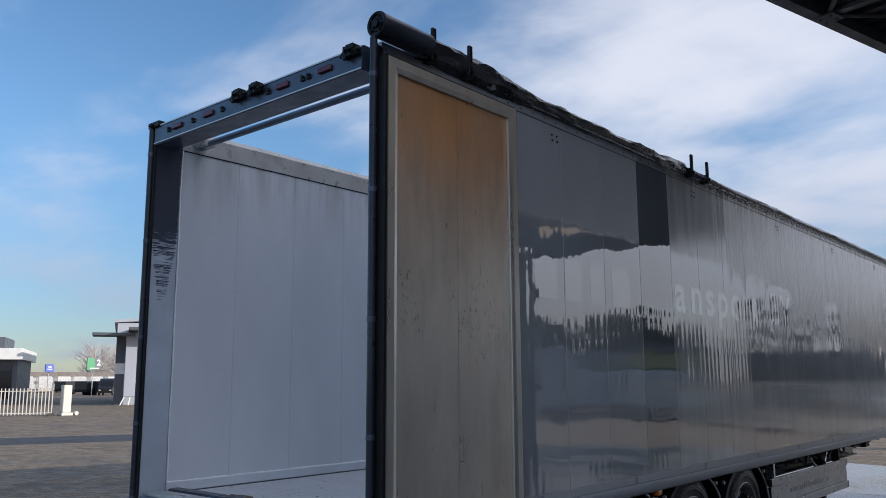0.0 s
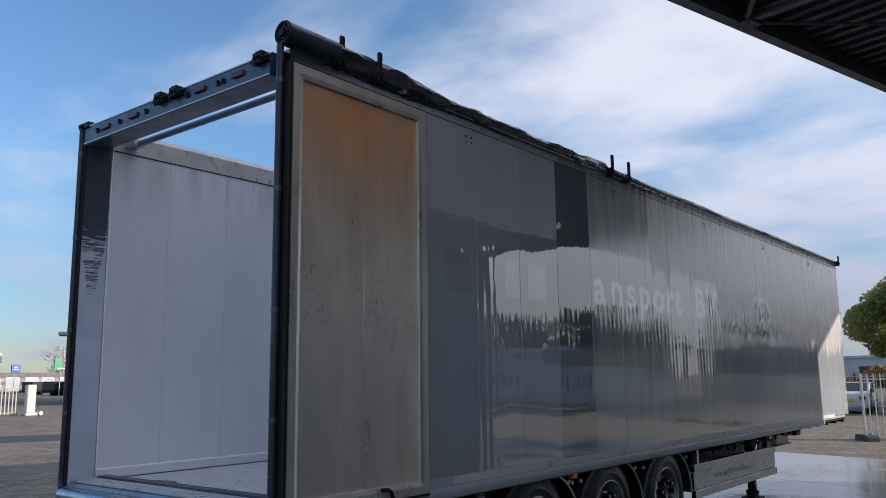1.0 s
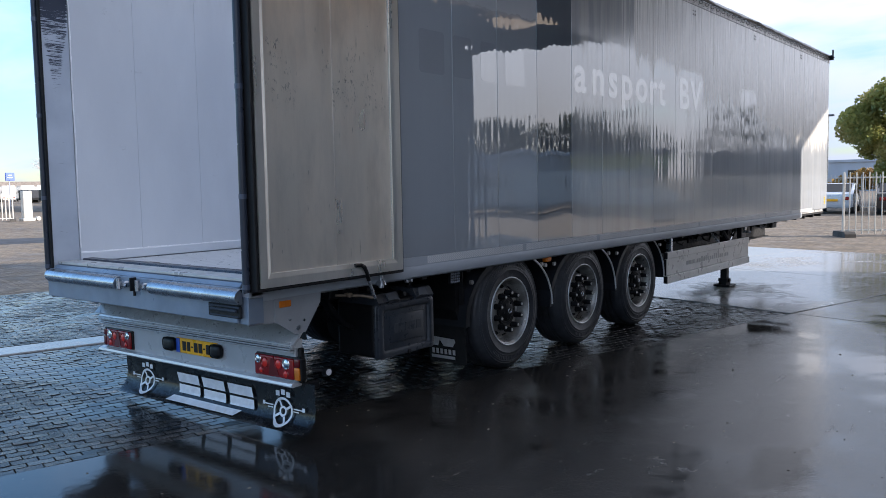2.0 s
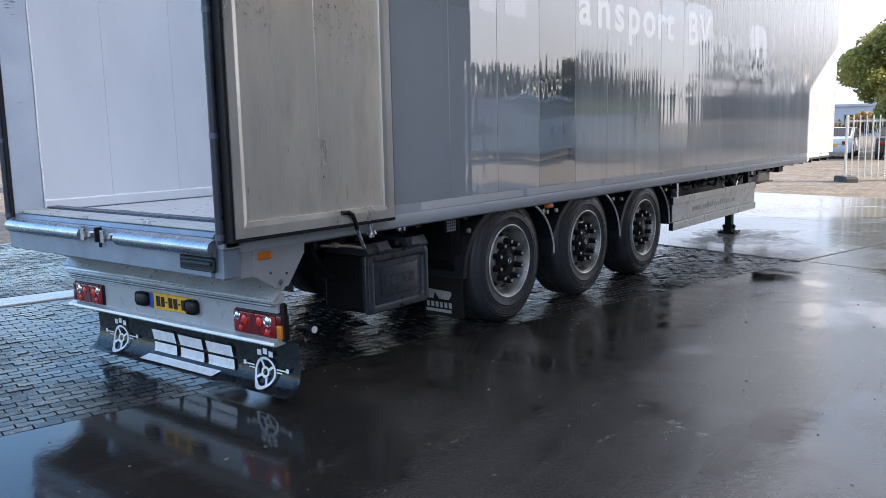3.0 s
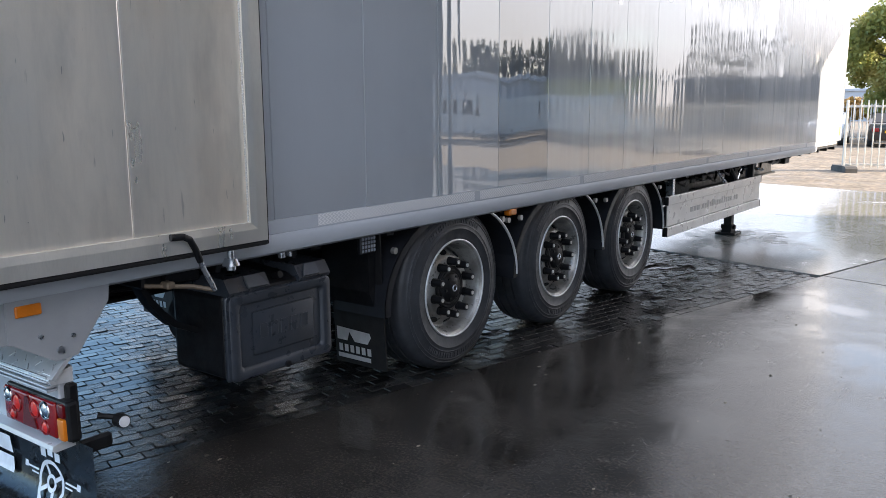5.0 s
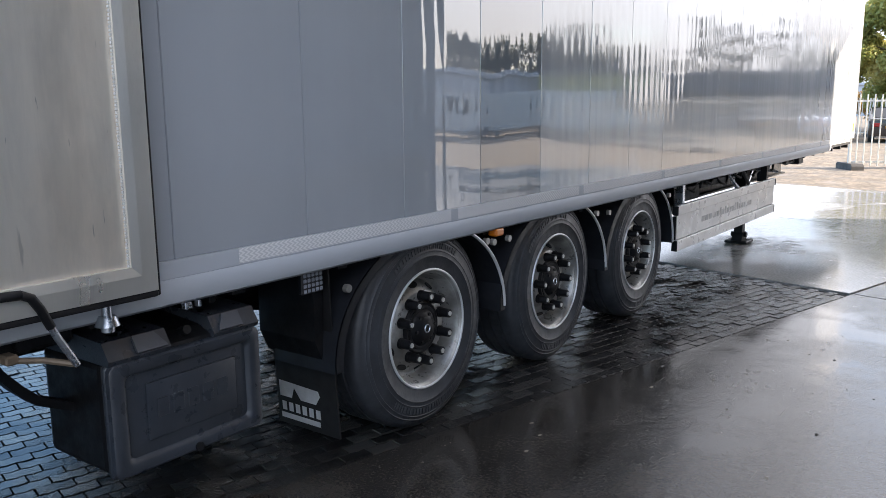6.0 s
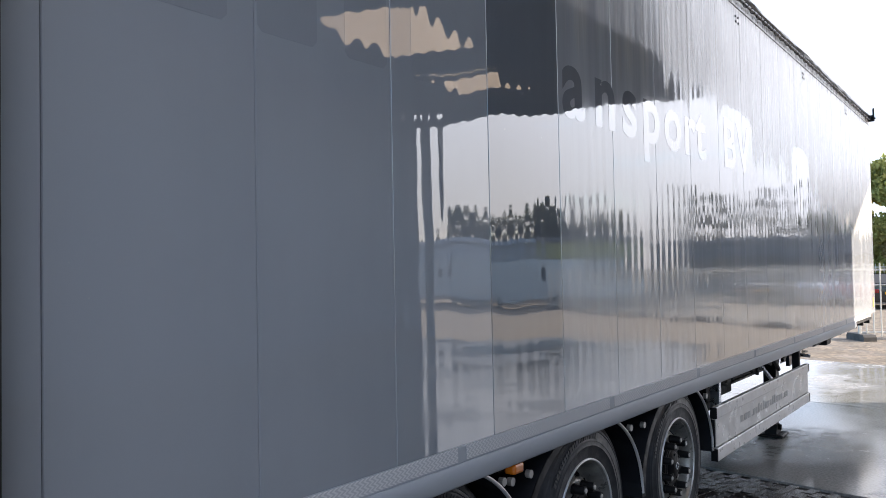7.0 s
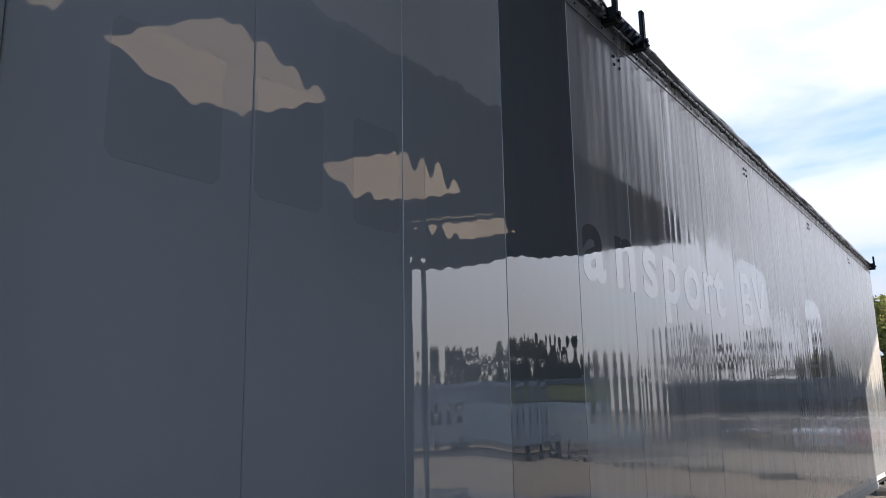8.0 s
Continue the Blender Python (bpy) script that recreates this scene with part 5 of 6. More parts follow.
def build_wheel():
    """A wheel about the x axis with its outer face at x = 0."""
    bm = B()
    prof = [(0.300, -0.012), (0.330, -0.004), (0.372, 0.0), (0.376, 0.003), (0.380, 0.0), (0.398, -0.0008), (0.400, 0.0008), (0.402, -0.001), (0.448, -0.009), (0.452, -0.0065), (0.456, -0.0105), (0.468, -0.0145), (0.471, -0.0125), (0.474, -0.017), (0.490, -0.024), (0.508, -0.038), (0.518, -0.055), (WR, -0.085),
            (WR, -0.115), (WR - .012, -0.118), (WR - .012, -0.128), (WR, -0.131), (WR, -0.185), (WR - .012, -0.188), (WR - .012, -0.198), (WR, -0.201), (WR, -0.255), (WR - .012, -.258), (WR - .012, -.268), (WR, -.271), (WR, -0.30), (0.515, -0.33), (0.49, -0.362), (0.42, -0.385), (0.32, -0.375)]
    lathe(bm, prof, 72)
    # raised maker's marks on two arcs of the sidewall
    mr = random.Random(8)
    for start in (0.9, 3.9):
        a = start
        while a < start + 1.25:
            wd = mr.choice((.010, .016, .022))
            c, s = math.cos(a + wd / .86), math.sin(a + wd / .86)
            M1 = Matrix(((1, 0, 0, -0.0022), (0, c, -s, 0.425 * c), (0, s, c, 0.425 * s), (0, 0, 0, 1)))
            for v in bmesh.ops.create_cube(bm, size=1)["verts"]:
                v.co = M1 @ Vector((v.co.x * .003, v.co.y * .030, v.co.z * wd))
            a += (wd + .009) / .425
    tyre = mesh_of("tyre", bm, TYRE, True)
    bm = B()
    lathe(bm, [(0.287, -0.02), (0.309, -0.012), (0.311, -0.006), (0.303, -0.003), (0.296, -0.010), (0.286, -0.024), (0.280, -0.036), (0.273, -0.060), (0.267, -0.098), (0.259, -0.118), (0.247, -0.120), (0.232, -0.106), (0.212, -0.080), (0.199, -0.066), (0.188, -0.060), (0.115, -0.060), (0.115, -0.075), (0.25, -0.135), (0.287, -0.16)], 60)
    rim = mesh_of("rim", bm, RIM, True)
    # black disc on the closed rim, in place of the dark inside an open hole
    bm = B()
    M1 = Matrix.Translation((-0.092, 0.222, 0)) @ pose(0, 0, 0, 0, 0, 51) @ Matrix.Diagonal((1, 0.021, 0.030, 1))
    bmesh.ops.create_cone(bm, cap_ends=True, segments=14, radius1=1, radius2=1, depth=0.010, matrix=M1 @ Euler((0, radians(90), 0)).to_matrix().to_4x4())
    holes = mesh_of("hand_hole", bm, BLACK)
    bm = B()
    lathe(bm, [(0.139, -0.10), (0.138, -0.086), (0.129, -0.080), (0.116, -0.082), (0.114, -0.078), (0.104, -0.076), (0.096, -0.078), (0.090, -0.072), (0.080, -0.062), (0.066, -0.058), (0.060, -0.053), (0.03, -0.050), (0.002, -0.050)], 40)
    for k in range(6):
        a = k * math.pi / 3
        cyl(bm, (-0.072, .073 * math.cos(a), .073 * math.sin(a)), (-0.054, .073 * math.cos(a), .073 * math.sin(a)), 0.010, 6)
    bmesh.ops.translate(bm, vec=(0.036, 0, 0), verts=bm.verts[:])
    hub = mesh_of("hub", bm, BLACK, True)
    bm = B()
    ring(bm, Matrix.Translation((-0.048, 0, 0)) @ Euler((0, radians(90), 0)).to_matrix().to_4x4(), 0.02, 0.004, 16, 6)
    bmesh.ops.translate(bm, vec=(0.036, 0, 0), verts=bm.verts[:])
    badge = mesh_of("hub_badge", bm, STEEL, True)
    bm = B()
    cyl(bm, (-0.095, 0, 0), (-0.080, 0, 0), 0.0285, 12)
    cyl(bm, (-0.082, 0, 0), (-0.024, 0, 0), 0.0250, 12, 0.0225)
    bmesh.ops.translate(bm, vec=(0.036, 0, 0), verts=bm.verts[:])
    nut = mesh_of("nut_sleeve", bm, BLACK, True)
    bm = B()
    cyl(bm, (-0.026, 0, 0), (-0.019, 0, 0), 0.0125, 10)
    bmesh.ops.translate(bm, vec=(0.036, 0, 0), verts=bm.verts[:])
    tip = mesh_of("stud_tip", bm, ALU, True)
    flange = mesh_of("rim_flange", ring(B(), Matrix.Translation((-0.006, 0, 0)) @ Euler((0, radians(90), 0)).to_matrix().to_4x4(), 0.305, 0.0065, 64, 8), ALU_L, True)
    return tyre, rim, holes, hub, badge, nut, tip, flange


WHEEL = build_wheel()


def wheel(m):
    w = tp("wheel", WHEEL[1], None, "black tyre on a silver steel wheel", m=m)
    for me, nm in zip(WHEEL[:1] + WHEEL[3:5] + WHEEL[7:], ("tyre", "hub", "hub_badge", "rim_flange")):
        part(nm, me, None, w, m=m)
    for k in range(10):
        part("hand_hole", WHEEL[2], None, w, m=m @ pose(0, 0, 0, 36 * k + 18))
        a = k * 2 * math.pi / 10 + .2
        mm = m @ Matrix.Translation((0, 0.1675 * math.cos(a), 0.1675 * math.sin(a)))
        part("nut_sleeve", WHEEL[5], None, w, "black nut sleeve", m=mm)
        part("stud_tip", WHEEL[6], None, w, m=mm)


AX = (2.965, 4.315, 5.66)
for k, y in enumerate(AX):
    wheel(pose(-0.035, y, WR - .002, 17 * k + 5, 0, 0))
    wheel(pose(-2.505, y, WR - .002, 31 * k, 0, 180))
for y in AX:
    g = B()
    cyl(g, (-2.3, y, 0.52), (-0.25, y, 0.52), 0.065, 16)
    for x in (-.62, -1.92):
        box(g, (x - .05, y - .42, .50), (x + .05, y + .12, .58), .01), cyl(g, (x, y + .25, .56), (x, y + .25, .86), .12, 16), cyl(g, (x - .12, y - .2, .62), (x - .12, y - .02, .66), .08, 14)
    for x in (-.44, -2.1):
        cyl(g, (x - .06, y, .52), (x + .02, y, .52), .2, 24)
    tp("axle", g, BLACK, "black axle with air bags and brakes")
# arched mudguards
for i, y in enumerate(AX):
    for x0, x1 in ((-0.41, -0.022), (XL + .022, XL + .41)):
        g = B()
        outer, inner = [], []
        zc, a_, b_ = 0.50, (0.70 if i < 2 else 0.66), 0.545
        for t in np.linspace(-0.02, math.pi + .05, 30):
            c, s = math.cos(t), math.sin(t)
            outer.append((y + a_ * c, zc + b_ * s)), inner.append((y + (a_ - .008) * c, zc + (b_ - .008) * s))
        sweep(g, outer + inner[::-1], "x", x0, x1)
        mg = tp("mudguard", g, PLASTIC, "black arched mudguard", smooth=True)
        if x1 > -1:
            g = B()
            inn2 = [(y + (a_ - .055) * math.cos(t), zc + (b_ - .045) * math.sin(t)) for t in np.linspace(math.pi * .52, math.pi + .05, 16)]
            out2 = [(y + a_ * math.cos(t), zc + b_ * math.sin(t)) for t in np.linspace(math.pi * .52, math.pi + .05, 16)]
            sweep(g, out2 + inn2[::-1], "x", x1 - .01, x1)
            part("guard_lip", g, PLASTIC, mg, smooth=True)
            g = B()
            tube(g, [(x1 + .002, y + (a_ - .004) * math.cos(t), zc + (b_ - .004) * math.sin(t)) for t in np.linspace(0.0, 1.25, 16)], 0.009, 8)
            part("guard_edge", g, ALU_L, mg, "bright edge trim", smooth=True)
            for dy, dz in ((-.60, .345), (.59, .385), (.52, .40)) if i == 0 else ((-.60, .385), (.55, .40)):
                g = B()
                cyl(g, (x1 - .02, y + dy, zc + dz), (x1 + .004, y + dy, zc + dz), .019, 14)
                part("guard_bolt", g, RIM, mg, "round bolt head")
# rear flap of the front-most visible mudguard and its side board
g = B()
sweep(g, [(2.28, 0.95), (2.30, 0.52), (2.325, 0.14), (2.335, 0.14), (2.31, 0.52), (2.29, 0.95)], "x", -0.46, -0.065)
wf = tp("wheel_flap", g, RUBBER, "black wheel flap with white print")
g = B()
sweep(g, [(-.44, .315), (-.36, .315), (-.34, .37), (-.30, .315), (-.20, .315), (-.17, .36), (-.18, .385), (-.44, .395)], "y", 2.308, 2.312)
box(g, (-.44, 2.318, .205), (-.18, 2.322, .232))
for k in range(6):
    box(g, (-.43 + k * .045, 2.314, .245), (-.40 + k * .045, 2.318, .29))
for v in g.verts:
    v.co.z -= 0.035
    v.co.y = 2.297 + (0.52 - v.co.z) * 0.066
part("flap_print", g, WHITE_F, wf, "white print bars")
g = B()
sweep(g, [(2.28, 0.95), (2.30, 0.52), (2.325, 0.14), (2.335, 0.14), (2.31, 0.52), (2.29, 0.95)], "x", -2.475, -2.08)
wf2 = tp("wheel_flap", g, RUBBER, "black wheel flap with white print")
g = B()
sweep(g, [(-2.44, .28), (-2.36, .28), (-2.34, .335), (-2.30, .28), (-2.20, .28), (-2.17, .325), (-2.18, .35), (-2.44, .36)], "y", 2.308, 2.312)
for k in range(6):
    box(g, (-2.43 + k * .045, 2.314, .21), (-2.40 + k * .045, 2.318, .255))
for v in g.verts:
    v.co.y = 2.297 + (0.52 - v.co.z) * 0.066
part("flap_print", g, WHITE_F, wf2, "white print bars")
g = B()
sweep(g, [(2.225, 0.965), (2.225, 0.62), (2.27, 0.52), (2.285, 0.965)], "x", -0.46, -0.10)
tp("valve_box", g, BLACK, "black valve box")
g = B()
box(g, (-0.10, 2.135, 0.85), (-0.072, 2.258, 0.948), 0.006)
wl_ = tp("work_lamp", g, PLASTIC, "square clear work lamp")
g = B()
for i in range(5):
    for j in range(4):
        box(g, (-0.072, 2.141 + i * .0235, .857 + j * .0225), (-.066, 2.159 + i * .0235, .874 + j * .0225), .003)
part("lamp_lenses", g, LENS_G, wl_, "grid of clear lenses")
g = B()
box(g, (-0.06, 3.545, 0.915), (-0.002, 3.63, 0.962), 0.012, 2)
tp("side_marker", g, AMBER, "amber side marker lamp")

# ---------------------------------------------------------------- chassis
for x in (-0.72, -1.82):
    g = B()
    box(g, (x - .07, 0.5, 0.955), (x + .07, 12.6, 0.985))
    sweep(g, [(0.5, 0.74), (2.1, 0.74), (2.6, 0.61), (12.6, 0.61), (12.6, 0.96), (0.5, 0.96)], "x", x - .006, x + .006)
    sweep(g, [(0.5, 0.72), (2.1, 0.72), (2.6, 0.60), (12.6, 0.60), (12.6, 0.62), (2.6, 0.62), (2.1, 0.74), (0.5, 0.74)], "x", x - .07, x + .07)
    tp("chassis_beam", g, BLACK, "black chassis beam")
g = B()
y = 0.6
while y < L - .2:
    box(g, (-2.48, y, 0.93), (-0.06, y + .06, 1.02)), 
    y += 0.58
box(g, (-2.5, 0.1, 0.985), (-0.05, L - .05, 1.018))
tp("floor_bearers", g, BLACK, "black cross bearers")
for x, y0, z, ln, r in ((-0.62, 1.38, 0.56, .6, .13), (-1.95, 0.75, 0.60, .8, .12), (-1.27, 8.0, 0.72, 1.0, .14)):
    g = B()
    cyl(g, (x, y0, z), (x, y0 + ln, z), r, 20), cyl(g, (x, y0 - .03, z), (x, y0 + ln + .03, z), r * .72, 20)
    tp("air_tank", g, BLACK, "black air tank", smooth=True)
g = B()
band = [(0.915, 0.90), (0.935, 0.84), (0.97, 0.775), (1.024, 0.71), (1.085, 0.65), (1.21, 0.59)]
sweep(g, band + [(a_ + .022, b_ + .022) for a_, b_ in reversed(band)], "x", -0.34, -0.27)
tp("tank_strap", g, BLACK, "black curved tank strap")
g = B()
box(g, (-0.46, 0.90, 0.86), (-0.20, 1.20, 0.955), .012), cyl(g, (-.2, 1.02, .90), (-.17, 1.02, .90), .03, 12)
tp("valve_unit", g, BLACK, "black valve unit")
g = B()
tube(g, [(-.50, .62, .90), (-.46, .80, .84), (-.44, 1.0, .83), (-.5, 1.2, .86)], .016, 8)
tp("hydraulic_hose", g, RUBBER, "black hydraulic hose", smooth=True)
g = B()
tube(g, [(-.45, 1.6, .85), (-.40, 1.7, .70), (-.42, 1.9, .60), (-.5, 2.1, .72)], .014, 8)
tp("hydraulic_hose", g, RUBBER, "black hydraulic hose", smooth=True)

# tool box
tb = tp("tool_box", box(B(), (-0.47, 1.215, 0.39), (-0.075, 1.845, 0.80), 0.03, 3), BLACK, "dark plastic tool box")
g = B()
box(g, (-0.078, 1.205, 0.385), (-0.040, 1.855, 0.80), 0.022, 3)
part("box_lid", g, BOX_P, tb, "dark grey ribbed lid", smooth=True)


def rounded(y0, y1, z0, z1, r, n_=5):
    pts = []
    for cy, cz, a0 in ((y1 - r, z1 - r, 0), (y0 + r, z1 - r, 90), (y0 + r, z0 + r, 180), (y1 - r, z0 + r, 270)):
        for k in range(n_ + 1):
            a = radians(a0 + 90 * k / n_)
            pts.append((cy + r * math.cos(a), cz + r * math.sin(a)))
    return pts


g = B()
loops = []
for inset, xx in ((0.003, -0.045), (0.006, -0.028), (0.014, -0.021), (0.050, -0.020), (0.062, -0.026), (0.070, -0.040)):
    loops.append([g.verts.new((xx, py, pz)) for py, pz in rounded(1.205 + inset, 1.855 - inset, 0.385 + inset * .85, 0.80 - inset * .85, 0.03 if inset < .03 else 0.022)])
for a, b in zip(loops, loops[1:]):
    for k in range(len(a)):
        g.faces.new((a[k], a[(k + 1) % len(a)], b[(k + 1) % len(a)], b[k]))
bmesh.ops.recalc_face_normals(g, faces=g.faces[:])
part("lid_rim", g, BOX_P, tb, smooth=True)
g = B()
box(g, (-0.041, 1.345, 0.49), (-0.030, 1.735, 0.70), 0.008, 2)
part("lid_pad", g, BOX_P, tb, smooth=True)
g = B()
for k, wd in enumerate((.055, .06, .06, .05, .045)):
    y0 = 1.385 + k * .064
    box(g, (-0.031, y0, 0.565), (-0.0275, y0 + .048, 0.635), 0.003)
part("lid_emboss", g, BOX_P, tb, "raised lettering blocks")
g = B()
for y0, y1 in ((1.212, 1.452), (1.638, 1.848)):
    g = B()
    sweep(g, [(-0.45, 0.795), (-0.03, 0.795), (-0.022, 0.812), (-0.06, 0.872), (-0.40, 0.885)], "y", y0, y1)
    part("box_top", g, BOX_P, tb)
g = B()
sweep(g, [(-0.45, 0.795), (-0.045, 0.795), (-0.05, 0.81), (-0.12, 0.838), (-0.40, 0.86)], "y", 1.452, 1.638)
part("handle_recess", g, BLACK, tb, "black handle recess")
part("handle_knob", cyl(B(), (-0.10, 1.545, 0.83), (-0.055, 1.545, 0.845), 0.017, 12), BLACK, tb)
for y0, y1, s0, s1 in ((1.315, 1.435, 0.0, -.035), (1.655, 1.765, .035, 0.0)):
    g = B()
    lo_ = [g.verts.new((-0.0195, y, 0.818)) for y in (y0, y1)] + [g.verts.new((-0.052, y, 0.869)) for y in (y1 + s1, y0 + s0)]
    hi_ = [g.verts.new((v.co.x + .008, v.co.y, v.co.z + .006)) for v in lo_]
    g.faces.new(lo_[::-1]), g.faces.new(hi_)
    for k in range(4):
        g.faces.new((lo_[k], lo_[(k + 1) % 4], hi_[(k + 1) % 4], hi_[k]))
    bmesh.ops.recalc_face_normals(g, faces=g.faces[:])
    part("box_clasp", g, BOX_C, tb, "grey clasp")
g = B()
cyl(g, (-.028, 1.54, .405), (-.012, 1.54, .405), .017, 12)
part("box_lock", g, BLACK, tb)
for y0 in (1.28, 1.76):
    tp("box_bracket", box(B(), (-.30, y0, .87), (-.2, y0 + .03, 1.0), .003), BLACK)

# side guard, landing legs and the gear between them
sg = tp("side_guard", box(B(), (-0.055, 6.42, 0.50), (-0.028, 9.50, 0.705)), GUARD, "aluminium side guard boards")
for z0, z1 in ((0.398, 0.492), (0.705, 0.788)):
    g = B()
    box(g, (-0.058, 6.41, z0), (-0.016, 9.505, z1), 0.004)
    part("guard_board", g, GUARD, sg)
for y0 in (6.405, 9.505):
    g = B()
    box(g, (-0.062, y0 - .006, 0.40), (-0.012, y0 + .006, 0.49), .003), box(g, (-0.062, y0 - .006, 0.50), (-0.03, y0 + .006, 0.70), .003), box(g, (-0.062, y0 - .006, 0.707), (-0.012, y0 + .006, 0.786), .003)
    part("end_cap", g, BLACK, sg, "black end cap")
g = B()
y0 = 7.05
for k in range(20):
    h = .075 if k in (6, 8, 12, 13) else .052
    if k in (3, 17):
        box(g, (-.028, y0 + .02, .578), (-.0265, y0 + .035, .592))
        y0 += .06
        continue
    wd = .075 if k < 3 else .052
    box(g, (-.028, y0, .578), (-.0265, y0 + wd, .578 + h))
    y0 += wd + .026
tagged(part("guard_print", g, GREY_PRINT, sg, "grey print bars"), kind="stuff")
for y0 in (6.62, 9.28):
    g = B()
    box(g, (-0.13, y0, 0.42), (-0.06, y0 + .06, 0.97), 0.005)
    tp("guard_bracket", g, BLACK if y0 > 7 else STEEL, "guard bracket")
for x in (-0.40, -2.14):
    leg = tp("landing_leg", box(B(), (x - .065, 9.47, 0.36), (x + .065, 9.61, 1.0), 0.008), BLACK, "black landing leg with splayed foot")
    g = B()
    box(g, (x - .05, 9.485, 0.12), (x + .05, 9.595, 0.40), 0.006)
    part("leg_inner", g, BLACK, leg)
    g = B()
    box(g, (x - .13, 9.40, 0.005), (x + .13, 9.68, 0.035), 0.008)
    sweep(g, [(9.44, .035), (9.64, .035), (9.60, .13), (9.48, .13)], "x", x - .06, x + .06)
    cyl(g, (x - .09, 9.54, .10), (x + .09, 9.54, .10), .03, 12)
    part("foot", g, BLACK, leg)
g = B()
tube(g, [(-.30, 9.54, .88), (-.06, 9.54, .87), (-.02, 9.58, .86)], .018, 10), box(g, (-.30, 9.62, .86), (-.12, 9.72, .98), .01)
tube(g, [(-2.1, 9.54, .8), (-.4, 9.54, .8)], .02, 10)
tp("crank_shaft", g, STEEL, "steel crank shaft", smooth=True)
g = B()
tube(g, [(-0.35, 9.4, .60), (-.35, 8.7, .93)], .02, 8), tube(g, [(-.36, 9.9, .96), (-.36, 9.62, .70)], .02, 8)
tp("leg_stay", g, STEEL, "steel leg stay")
g = B()
box(g, (-.75, 7.0, .72), (-.28, 7.7, .86), .01), box(g, (-.7, 7.8, .80), (-.3, 8.6, .87), .01), box(g, (-.6, 6.9, .62), (-.32, 7.3, .70), .01)
tp("valve_block", g, BLACK, "black valve block")
g = B()
rng = random.Random(3)
for k in range(7):
    y0 = 7.0 + rng.random() * 1.2
    tube(g, [(-.4 - .2 * rng.random(), y0, .75), (-.35, y0 + .25, .90 + .05 * rng.random()), (-.38, y0 + .6, .84), (-.42, y0 + .9 + rng.random() * .5, .93)], .011, 6)
tp("air_line", g, RUBBER, "black air lines", smooth=True)
for x0, y0, y1, z0, z1 in ((-.52, 6.8, 9.45, .80, .84),):
    tp("side_beam", box(B(), (x0 - .03, y0, z0), (x0 + .03, y1, z1), .005), BLACK, "black side beam")
for p, q_ in (((-.30, 9.05, .97), (-.30, 9.45, .72)), ((-.26, 9.95, .97), (-.30, 9.62, .80)), ((-.5, 7.9, .97), (-.5, 7.55, .83))):
    tp("support_strut", cyl(B(), p, q_, .022, 8), BLACK, "black diagonal strut")
for k, (y0, dz) in enumerate(((7.25, 0.0), (7.75, .03), (8.25, -.02), (8.75, .02), (9.75, .03), (10.1, 0.0))):
    g = B()
    tube(g, [(-.34, y0, .93 + dz), (-.28, y0 + .10, .84 + dz), (-.27, y0 + .26, .80 + dz), (-.31, y0 + .42, .87 + dz), (-.36, y0 + .50, .95)], .015, 8)
    tp("air_hose", g, RUBBER, "black looped air hose", smooth=True)
g = B()
sweep(g, [(9.9, 0.99), (9.95, .70), (10.2, .72), (10.35, .99)], "x", -.34, -.30)
tp("bracket_plate", g, PAINT_D)
g = B()
tube(g, [(-.2, 10.25, .93), (-.2, 10.7, .87), (-.16, 11.05, .90)], .02, 8), box(g, (-.24, 10.95, .85), (-.10, 11.2, .95), .015), box(g, (-.2, 10.3, .90), (-.1, 10.45, .97), .01)
tp("coupling", g, BLACK, "black hose coupling")

# ---------------------------------------------------------------- yard things beyond the trailer


def fence_panel(name, width, height, gap, group, thick=0.014):
    f = thing(name, (0, 0, 0), "white steel bar fence panel on concrete feet", "fence", group)
    for x in (0.02, width - 0.02):
        part("post", box(B(), (x - .03, -.03, .05), (x + .03, .03, height), .006), FENCE_W, f)
    for z in (0.16, height - 0.18):
        part("rail", box(B(), (.05, -.02, z), (width - .05, .02, z + .045), .004), FENCE_W, f)
    me = mesh_of("slat", box(B(), (-thick, -.012, .08), (thick, .012, height), .003), FENCE_W)
    n_ = int(width / gap)
    for k in range(1, n_):
        part("slat", me, None, f, m=Matrix.Translation((k * width / n_, -.02, 0)))
    for x in (0.05, width - .05):
        g_ = B()
        sweep(g_, [(-.46, -.02), (.46, -.02), (.46, .10), (.40, .16), (-.40, .16), (-.46, .10)], "x", x - .15, x + .15)
        part("foot", g_, plain("fence_foot", (0.06, 0.055, 0.05), 0.8), f, "dark concrete foot")
    return f


fp = fence_panel("fence_panel", 3.4, 1.86, 0.17, "mobile fence")
fp.matrix_basis = pose(-1.46, 22.3, -0.03, 0, 0, 33)
for k in (1, 2, 3, 4, 5):
    copy_thing(fp, pose(-1.46 + k * 3.45 * math.cos(radians(33)), 22.3 + k * 3.45 * math.sin(radians(33)), -0.03, 0, 0, 33))
lf = fence_panel("fence_panel", 4.0, 1.6, 0.19, "far fence", 0.03)
lf.matrix_basis = pose(-46.7, 14.4, -0.03, 0, 0, 68)
for k in (1, 2, 3):
    copy_thing(lf, pose(-46.7 - k * 1.52, 14.4 - k * 3.76, -0.03, 0, 0, 68))
for k in range(5):
    copy_thing(fp, pose(-14.5 + k * 3.4, 42.0 + k * .75, -0.03, 0, 0, 12.5))
gp = thing("gate_post", (-44.9, 18.7, -0.03), "white boxed sliding gate post", "gate post")
part("case", box(B(), (-45.1, 18.5, 0.15), (-44.7, 19.0, 1.75), .03), FENCE_W, gp)
g = B()
